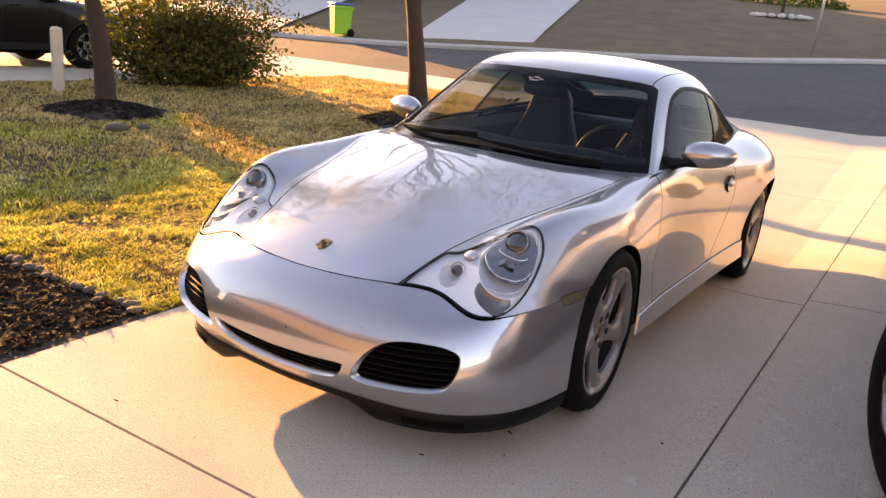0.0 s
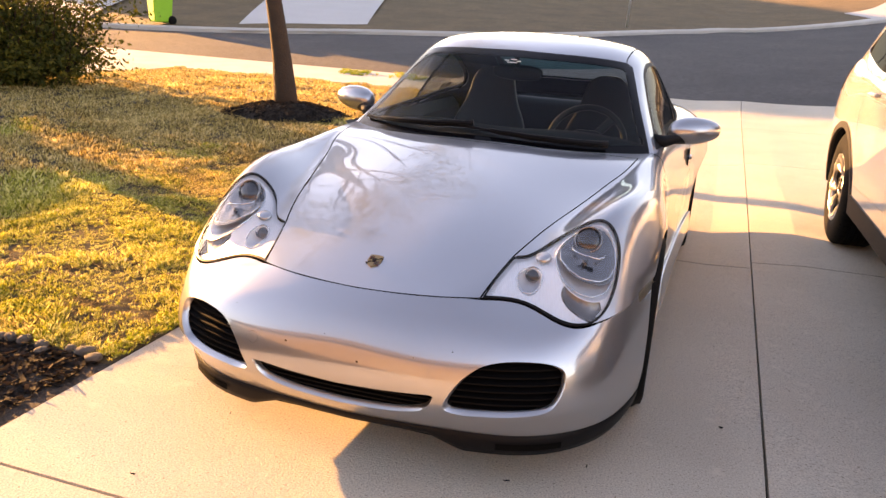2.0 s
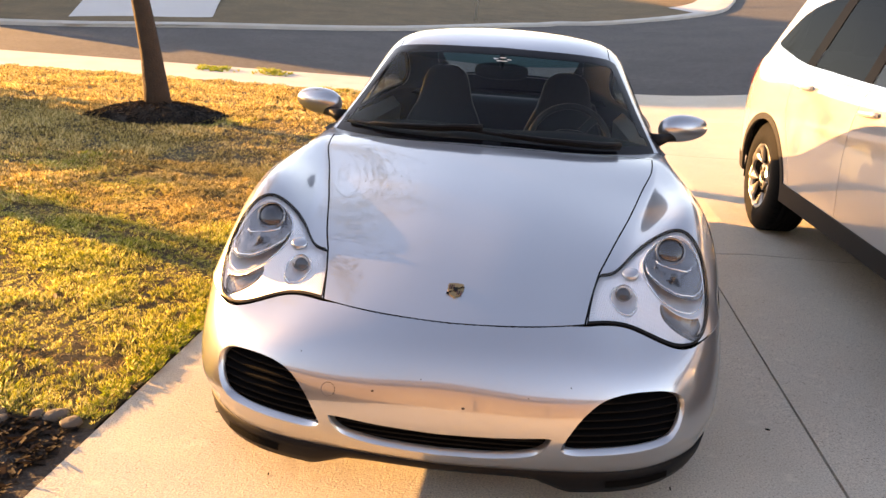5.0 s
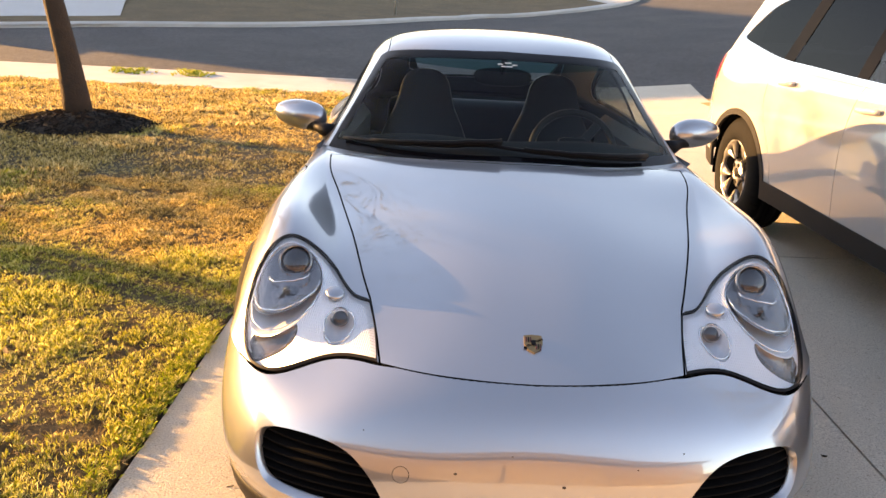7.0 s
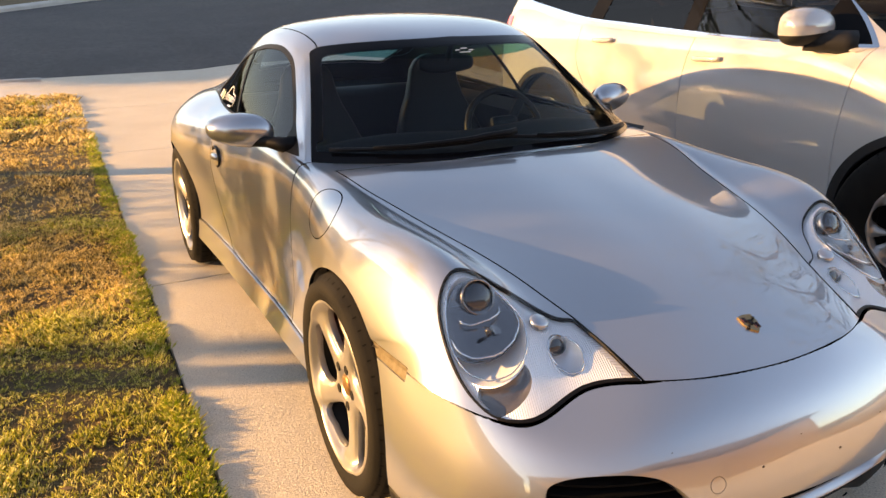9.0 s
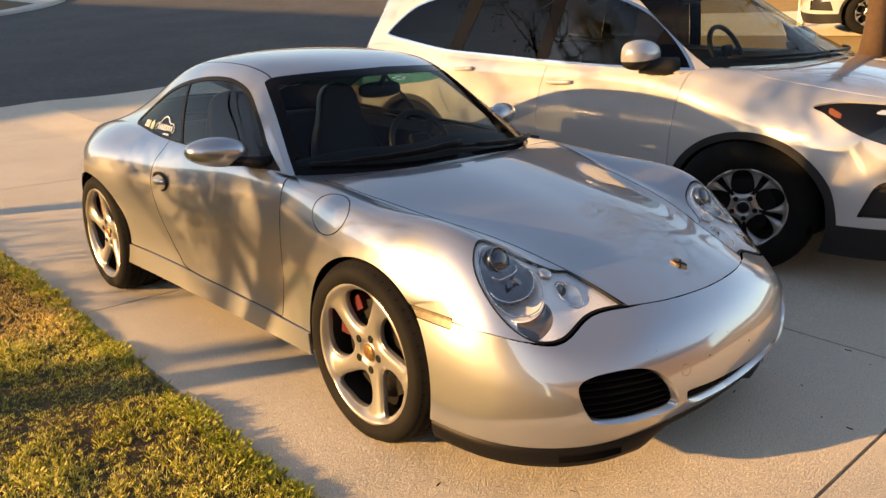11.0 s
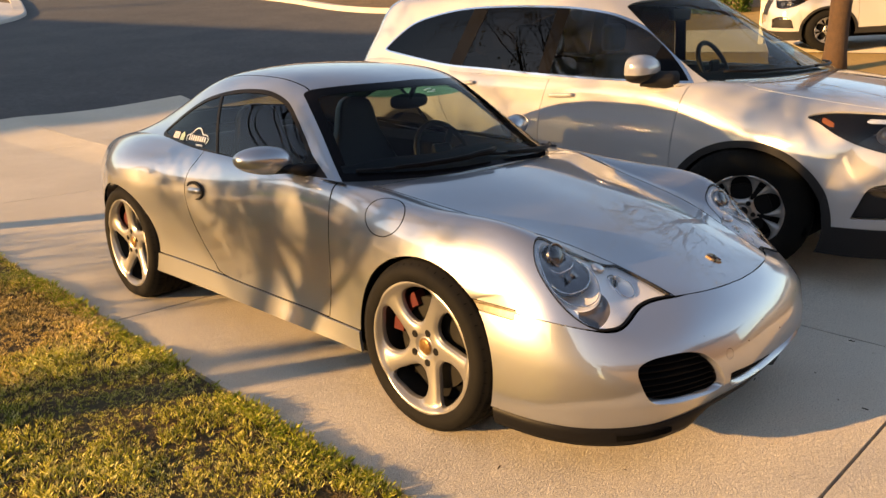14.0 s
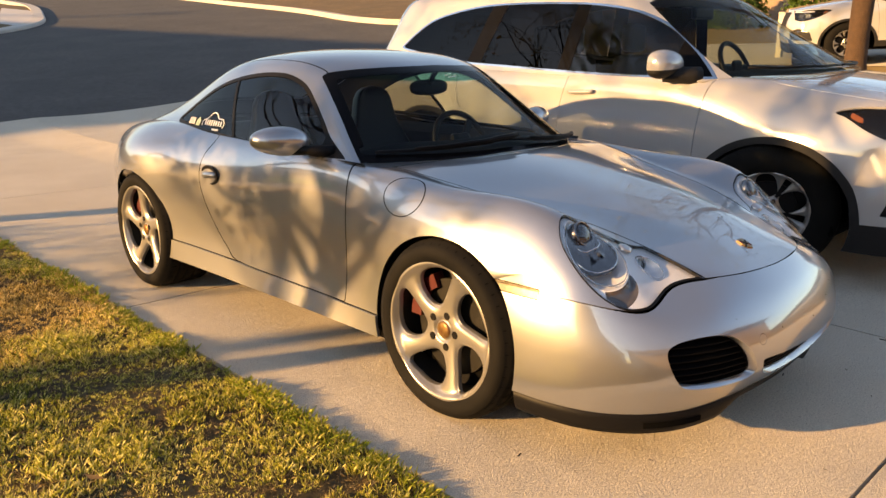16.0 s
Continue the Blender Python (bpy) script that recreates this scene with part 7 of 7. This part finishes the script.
for k, (x, y, r) in enumerate(((-5.12, 3.55, 0.075), (-5.20, 3.30, 0.10))):
    tagged(stone(x, y, 0.05, r, k, DARK_STONE, "garden_stone"), "grey loose stone beside the mulch mound", "stone", "stones by the tree")

# shrub of many thin stems
rng = np.random.default_rng(12)
shrub = base("shrub", -8.75, 7.35, 0, 0, "large twiggy yellow-green shrub on the lawn", "shrub")
limbs, tips = [], []
for k in range(54):
    a, r = rng.uniform(0, 2 * np.pi), rng.uniform(0, 0.66)
    w = np.array([np.cos(a) * (0.25 + 0.45 * r), np.sin(a) * (0.25 + 0.45 * r), 1.0])
    grow(rng, (r * np.cos(a) * 1.1, r * np.sin(a) * 1.3, -0.02), w / np.linalg.norm(w), rng.uniform(0.9, 1.55), 0.015, 1, limbs, tips, 0.3, 4, 0.2, 0.5)
v, f = joined([tube(p, r, 4) for p, r in limbs])
tagged(raw("stem_mass", v, f, BARK, shrub), kind="stuff")
tips += list(rng.normal(0, 1, (900, 3)) * (0.44, 0.58, 0.30) + (0, 0, 0.55))
tips += list(rng.normal(0, 1, (1000, 3)) * (0.48, 0.62, 0.17) + (0, 0, 0.32))
tips = [q for q in tips if q[2] > 0.02 and (q[2] < 1.15 or rng.random() < 0.35)]
v, f = leaf_cloud(rng, tips, 8, 0.09, 0.040)
raw("crown", v, f, SHRUB_LEAF, shrub)


def hedge(x, y, w, d, h, seed, mat, label, n=2600, size=0.06):
    rng = np.random.default_rng(seed)
    z0 = float(ground_z(x, y)) + (0.25 if y > 19 else 0.0)
    top = base("hedge", x, y, z0, 0, label, "shrub")
    u = rng.normal(0, 1, (n, 3))
    u /= np.linalg.norm(u, axis=1, keepdims=True)
    u[:, 2] = np.abs(u[:, 2])
    bumps = np.array([1 + 0.16 * noise.noise(Vector(q) * 2.4 + Vector((seed, 0, 0))) for q in u])[:, None]
    c = u * (w, d, h) * (0.80 + 0.22 * rng.random((n, 1))) * bumps
    v, f = leaf_cloud(rng, c, 2, 0.05, size)
    raw("crown", v, f, mat, top)
    limbs = []
    for k in range(9):
        a = rng.uniform(0, 6.28)
        limbs.append(tube([(0.2 * w * np.cos(a), 0.2 * d * np.sin(a), -0.03), (0.35 * w * np.cos(a), 0.35 * d * np.sin(a), 0.5 * h), (0.6 * w * np.cos(a), 0.6 * d * np.sin(a), 0.8 * h)], (0.03, 0.02, 0.008), 5))
    v, f = joined(limbs)
    tagged(raw("stem_mass", v, f, BARK, top), kind="stuff")
    return top


hedge(-15.5, 55, 3.0, 2.0, 1.6, 31, BROWN_LEAF, "rounded russet shrub on the far lawn", 2200, 0.10)
hedge(-8.0, 60, 5.0, 2.0, 1.6, 32, HEDGE_LEAF, "dark evergreen hedge across the street", 2200, 0.12)
for k, (x, y, h) in enumerate(((22.2, 8.6, 1.5), (22.6, 11.2, 1.2), (23.0, 13.4, 1.0), (22.8, 6.2, 1.1))):
    hedge(x, y, 0.9, 0.9, h, 40 + k, HEDGE_LEAF, "green shrub in front of the tan house", 1300, 0.07)

# ---- street things ----
bin_ = base("wheelie_bin", -14.8, 18.75, float(ground_z(-14.8, 18.75)) + 0.12, -30, "lime green wheelie bin with a blue lid at the kerb", "bin")
bm = bmesh.new()
box(bm, -0.28, -0.32, 0.05, 0.28, 0.32, 0.95, 0.05, 2)
for w in bm.verts:
    k = 0.82 + 0.18 * (w.co.z / 0.95)
    w.co.x, w.co.y = w.co.x * k, w.co.y * k
part("tub", bm, BIN_GREEN, bin_)
bm = bmesh.new()
box(bm, -0.30, -0.35, 0.95, 0.30, 0.34, 1.03, 0.03, 2)
part("lid", bm, BIN_BLUE, bin_, "blue hinged lid")
bm = bmesh.new()
box(bm, -0.31, -0.34, 0.86, 0.31, 0.33, 0.91, 0.01)
part("rim_band", bm, BIN_GREEN, bin_)
for s in (-1, 1):
    v, f = lathe([(1e-4, -0.03), (0.12, -0.03), (0.13, 0.0), (0.12, 0.03), (1e-4, 0.03)], 20, "x", (s * 0.25, 0.27, 0.12))
    raw("wheel", v, f, RUBBER, bin_, "black bin wheel", True)
pole_z = float(ground_z(-1.78, 28.9)) + 0.1
v, f = tube([(-1.78, 28.9, pole_z), (-1.74, 28.9, pole_z + 2.0), (-1.68, 28.9, pole_z + 4.5)], 0.045, 8)
tagged(raw("street_pole", v, f, GALV, None, "", True), "thin galvanised pole beside the far kerb", "pole")
ring_z = lambda x, y: float(ground_z(x, y)) + 0.11 + 0.45
ring = base("stone_ring", -5.7, 46.5, ring_z(-5.7, 46.5), 0, "ring of pale stones round a young tree", "stone ring")
for k in range(18):
    a = 2 * np.pi * k / 18
    stone(1.5 * np.cos(a), 1.5 * np.sin(a), 0.1, 0.22, 60 + k, WHITE_STONE, "stone", ring)
v, f = lathe([(1e-4, 0.14), (0.9, 0.10), (1.4, 0.0)], 24, "z")
raw("bed", v, f, MULCH, ring, "dark mulch bed")
tree(-5.7, 46.5, 9, [(0, 0, 0.4), (0.03, 0, 1.5), (0.0, 0.05, 2.6), (0.05, 0.0, 3.8)], 0.09, 2, 1.3, 7, 3, 0.12, 0.05, OAK_LEAF, "young tree in a stone ring across the street", first=2.2)
bollard = base("marker_post", -8.2, 4.62, 0, 0, "pale round marker post on the lawn", "post")
v, f = lathe([(0.075, -0.02), (0.075, 0.80), (0.068, 0.83), (0.03, 0.845), (1e-4, 0.85)], 20, "z")
raw("shaft", v, f[:, ::-1], POST_WHITE, bollard, "", True)
gp = base("garden_post", 13.87, 6.08, float(ground_z(13.87, 6.08)), 0, "square white wooden post on the dry lawn", "post")
bm = bmesh.new()
box(bm, -0.06, -0.06, -0.02, 0.06, 0.06, 0.86, 0.01)
box(bm, -0.07, -0.07, 0.86, 0.07, 0.07, 0.89, 0.012)
part("shaft", bm, POST_WHITE, gp)


# ---- houses: plain, mostly out of sight ----
def house(x0, y0, x1, y1, eave, ridge, along, label, garage_side=None):
    z0 = float(min(ground_z(x0, y0), ground_z(x1, y1), ground_z(x0, y1), ground_z(x1, y0))) - 0.2
    top = base("house", 0, 0, 0, 0, label, "house")
    bm = bmesh.new()
    box(bm, x0, y0, z0, x1, y1, eave)
    part("wall", bm, WALL_TAN, top)
    o = 0.5
    if along == "x":
        ym = (y0 + y1) / 2
        v = [(x0 - o, y0 - o, eave - 0.1), (x1 + o, y0 - o, eave - 0.1), (x1 + o, y1 + o, eave - 0.1), (x0 - o, y1 + o, eave - 0.1), (x0 + 2, ym, ridge), (x1 - 2, ym, ridge)]
        f = [(0, 1, 5, 4), (1, 2, 5), (2, 3, 4, 5), (3, 0, 4), (3, 2, 1, 0)]
    else:
        xm = (x0 + x1) / 2
        v = [(x0 - o, y0 - o, eave - 0.1), (x1 + o, y0 - o, eave - 0.1), (x1 + o, y1 + o, eave - 0.1), (x0 - o, y1 + o, eave - 0.1), (xm, y0 + 2, ridge), (xm, y1 - 2, ridge)]
        f = [(0, 1, 4), (1, 2, 5, 4), (2, 3, 5), (3, 0, 4, 5), (3, 2, 1, 0)]
    raw("roof", v, f, ROOF_BROWN, top)
    return top


own = house(-14, -20, 9, -8.5, 3.4, 6.6, "x", "tan house with a garage behind the driveway")
for x in (-0.9, 2.2):
    bm = bmesh.new()
    for k in range(4):
        box(bm, x - 1.3, -8.52, 0.02 + 0.53 * k, x + 1.3, -8.44, 0.52 + 0.53 * k, 0.02)
    part("garage_door", bm, GARAGE, own, "pale panelled garage door")
# added out of sight, placed and raised to keep the sun off the street
house(-45, 31.5, -27.5, 66, 9.2, 11.8, "y", "tan house added out of view across the street to cast shade on it")
house(24.5, 3, 36, 18, 4.4, 7.5, "y", "tan house beyond the neighbour's driveway")
house(-34, -12, -22, 0, 3.4, 6.0, "y", "tan house beside the neighbour's driveway")

# other parked cars
make_suv(pose(12.3, 4.3, float(ground_z(12.6, 4.6)), 0, -4.0, 0) @ pose(0, 0, 0, 0, 0, 208) @ pose(-0.945, -0.95, 0, 0, 0, 0), "white large suv on the neighbour's driveway", WHITE_PAINT)
make_suv(pose(-11.9, 8.0, 0.0, 0, 0, 180) @ Matrix.Diagonal((1, 1, 1.04, 1)), "dark tall suv parked on the neighbour's driveway", DARK_PAINT)


# ---- grass, bark chips, fallen leaves ----
def blades(rng, n, per, x0, x1, y0, y1, tall, wide, bend, keep=None, lean_out=0.0):
    """Tufts of bent blades: n tufts of so many blades each."""
    x, y = rng.uniform(x0, x1, n), rng.uniform(y0, y1, n)
    if keep is not None:
        k = keep(x, y, rng)
        x, y = x[k], y[k]
    rough = np.array([noise.noise(Vector((a * 2.3, b * 2.3, 3.0))) + 0.6 * noise.noise(Vector((a * 7.0, b * 7.0, 9.0))) for a, b in zip(x, y)])
    size = np.clip(0.95 + 1.1 * rough, 0.40, 1.8)
    x, y, size = (np.repeat(q, per) for q in (x, y, size))
    m = len(x)
    b = rng.uniform(0, 2 * np.pi, m)
    out = rng.uniform(0, 0.011, m) * (1 + wide * 120)
    x, y = x + np.cos(b) * out, y + np.sin(b) * out
    if keep is None:
        x = np.minimum(x, x1)
    a = b + np.pi / 2 + rng.normal(0, 0.5, m)
    h = tall * size * rng.uniform(0.5, 1.3, m)
    w = wide * rng.uniform(0.6, 1.3, m)
    lean = bend * rng.uniform(0.2, 1.1, m) * h
    z = ground_z(x, y) + 0.004
    dx, dy = np.cos(a) * w, np.sin(a) * w
    lx, ly = np.cos(b) * lean + lean_out * h, np.sin(b) * lean
    v = np.stack([np.c_[x - dx, y - dy, z], np.c_[x + dx, y + dy, z], np.c_[x + lx * 0.4 + dx * 0.9, y + ly * 0.4 + dy * 0.9, z + h * 0.62], np.c_[x + lx, y + ly, z + h * 0.95]], 1).reshape(-1, 3)
    i = np.arange(m)[:, None] * 4
    return v, np.concatenate([i + (0, 1, 2), i + (0, 2, 3)])


def grass(name, v, f, mat, label):
    me = bpy.data.meshes.new(name)
    me.vertices.add(len(v))
    me.vertices.foreach_set("co", v.astype(np.float32).ravel())
    me.loops.add(len(f) * 3)
    me.loops.foreach_set("vertex_index", f.astype(np.int32).ravel())
    me.polygons.add(len(f))
    me.polygons.foreach_set("loop_start", np.arange(0, len(f) * 3, 3, dtype=np.int32))
    me.update(calc_edges=True)
    me.materials.append(mat)
    return tagged(new(name, me), label, "grass", kind="stuff")


rng = np.random.default_rng(77)
bare = lambda x, y, r: ~(((x + 4.10) ** 2 + (y - 7.19) ** 2 < 0.45) | ((x + 6.42) ** 2 + (y - 4.04) ** 2 < 0.42))
thin = lambda x, y, r: bare(x, y, r) & (np.array([noise.noise(Vector((a * 3.0, b * 3.0, 1.0))) + 0.8 * noise.noise(Vector((a * 9.0, b * 9.0, 4.0))) for a, b in zip(x, y)]) + r.uniform(-0.5, 0.5, len(x)) > -0.30)
sets = [blades(rng, 30000, 10, -3.6, -1.115, 0.44, 4.6, 0.019, 0.0014, 0.8, thin), blades(rng, 20000, 7, -6.0, -1.115, 2.5, 8.4, 0.022, 0.0022, 0.8, thin), blades(rng, 34000, 6, -9.3, -3.0, 0.45, 12.1, 0.034, 0.0045, 0.8, bare), blades(rng, 3500, 7, -3.6, -1.13, 7.6, 12.1, 0.044, 0.0055, 1.1, bare)]
v = np.concatenate([q for q, _ in sets])
step = np.cumsum([0] + [len(q) for q, _ in sets[:-1]])
f = np.concatenate([q + k for (_, q), k in zip(sets, step)])
# dry where the trees keep the water, greener towards the bed and the driveway's edge
foot = v[f[:, 0] // 4 * 4]
wet = np.array([noise.noise(Vector((a * 0.8, b * 0.8, 5.0))) + 0.5 * noise.noise(Vector((a * 3.1, b * 3.1, 2.0))) for a, b in np.round(foot[:, :2], 1)])
dry = np.clip((foot[:, 1] - 2.0) / 2.4, 0, 1) * 0.75 + np.clip((-1.9 - foot[:, 0]) / 3.0, 0, 1) * 0.25 - wet * 0.7 + rng.uniform(-0.22, 0.22, len(v) // 4)[f[:, 0] // 4] > 0.47
for name, side, mat, label in (("grass", ~dry, GRASS, "short patchy yellow-green grass"), ("dry_grass", dry, DRY_GRASS, "short dry straw-brown grass")):
    used = np.unique(f[side])
    at = np.zeros(len(v), int)
    at[used] = np.arange(len(used))
    grass(name, v[used], at[f[side]], mat, label)
v, f = blades(rng, 15000, 9, -3.6, -1.115, 0.44, 4.6, 0.009, 0.0014, 2.8)
grass("thatch", v, f, THATCH, "dry brown straw between the grass")
v, f = blades(rng, 6000, 8, -6.0, -1.115, 3.5, 8.4, 0.013, 0.0026, 2.6)
grass("thatch", v, f, THATCH, "dry brown straw between the grass")
# greener tufts that lean over the driveway's edge
v, f = blades(rng, 1900, 11, -1.20, -1.10, 0.45, 8.2, 0.019, 0.0020, 1.2, lambda x, y, r: np.sin(y * 2.3) + np.sin(y * 5.1 + 1) + r.uniform(-1.5, 1.5, len(y)) > -0.7, 0.08)
grass("edge_grass", v, f, EDGE_GRASS, "greener taller grass along the driveway edge")


v, f = blades(rng, 330, 9, -6.35, -4.35, 13.25, 13.75, 0.05, 0.006, 1.1, lambda x, y, r: np.sin(x * 5.0) + r.uniform(-1, 1, len(x)) > 0.1)
grass("kerb_weeds", v, f, EDGE_GRASS, "scrubby grass tufts in the pavement joint")


def chips(rng, n, xa, xb, ya, yb, size, mat, name, label, cat, z=0.008, pile=0.02, keep=None):
    x, y = rng.uniform(xa, xb, n), rng.uniform(ya, yb, n)
    if keep is not None:
        k = keep(x, y)
        x, y = x[k], y[k]
    m = len(x)
    a = rng.normal(0, 1, (m, 3)) * (1, 1, 0.18)
    a /= np.linalg.norm(a, axis=1, keepdims=True)
    b = np.cross(a, rng.normal(0, 0.4, (m, 3)) + (0, 0, 1))
    b /= np.linalg.norm(b, axis=1, keepdims=True) + 1e-9
    d = np.cross(a, b)
    s = size * rng.uniform(0.5, 1.4, (m, 1))
    c = np.c_[x, y, ground_z(x, y) + z + rng.uniform(0, pile, m)]
    w, t = s * 0.28, s * 0.10
    v = np.stack([c - a * s - b * w * 0.6, c - a * s * 0.9 + b * w, c + a * s + b * w * 0.7, c + a * s * 0.95 - b * w, c + d * t - a * s * 0.5, c + d * t + a * s * 0.6], 1).reshape(-1, 3)
    i = np.arange(m)[:, None] * 6
    f = np.concatenate([i + q for q in ((0, 4, 1), (1, 4, 5), (1, 5, 2), (2, 5, 3), (3, 5, 4), (3, 4, 0))])
    return tagged(grass(name, v, f, mat, label), label, cat, kind="stuff")


chips(rng, 11000, -9.3, -1.17, -9.0, 0.42, 0.055, BARK_CHIP, "bark_chips", "dark shredded bark chips", "mulch", 0.004, 0.02, lambda x, y: (x < -3.2) | (y < -1.2))
chips(rng, 9000, -3.2, -1.15, -1.2, 0.42, 0.027, BARK_CHIP, "bark_chips", "dark shredded bark chips", "mulch", 0.0, 0.010)
chips(rng, 46, -1.05, 1.2, -1.9, 1.2, 0.012, BARK_CHIP, "bark_scraps", "scattered dark bark scraps on the concrete", "mulch", 0.002, 0.001)
for cx, cy, high, r2 in ((-4.10, 7.19, 0.16, 0.66), (-6.42, 4.04, 0.10, 0.50)):
    q = chips(rng, 3600, -0.86, 0.86, -0.86, 0.86, 0.03, BARK_CHIP, "bark_chips", "dark bark chips on a tree mound", "mulch", 0.0, 0.03, lambda x, y: x**2 + y**2 < r2)
    co = np.empty(len(q.data.vertices) * 3, np.float32)
    q.data.vertices.foreach_get("co", co)
    co = co.reshape(-1, 3)
    co[:, 2] += high * np.clip(1 - (co[:, 0] ** 2 + co[:, 1] ** 2) / (0.9 * r2), 0, 1)
    q.data.vertices.foreach_set("co", co.ravel())
    q.matrix_world = pose(cx, cy, 0.0)
edge_stones = base("edging_stones", 0, 0, 0, 0, "row of rough grey edging stones between bed and lawn", "edging")
for k in range(36):
    x = -1.20 - 0.062 * k + rng.uniform(-0.02, 0.02)
    stone(x, 0.43 + 0.02 * np.sin(k * 1.7) + rng.uniform(-0.015, 0.02), 0.008, rng.uniform(0.018, 0.036), 200 + k, DARK_STONE, "stone", edge_stones)
# a few dry leaves on lawn and drive
leaf_v, leaf_f = leaf_cloud(rng, np.c_[rng.uniform(-3.4, -1.2, 34), rng.uniform(0.7, 6.0, 34), np.full(34, 0.035)], 1, 0.0, 0.028)
leaf_v[:, 2] = 0.03 + (leaf_v[:, 2] - 0.035) * 0.25
grass("fallen_leaves", leaf_v, leaf_f, DEAD_LEAF, "a few dry fallen leaves on the lawn")
leaf_v, leaf_f = leaf_cloud(rng, np.c_[rng.uniform(-0.9, 1.6, 26), rng.uniform(-2.2, 5.0, 26), np.full(26, 0.01)], 1, 0.0, 0.010)
leaf_v[:, 2] = 0.006 + np.abs(leaf_v[:, 2] - 0.01) * 0.25
grass("fallen_leaves", leaf_v, leaf_f, DEAD_LEAF, "small dry leaf scraps on the concrete")
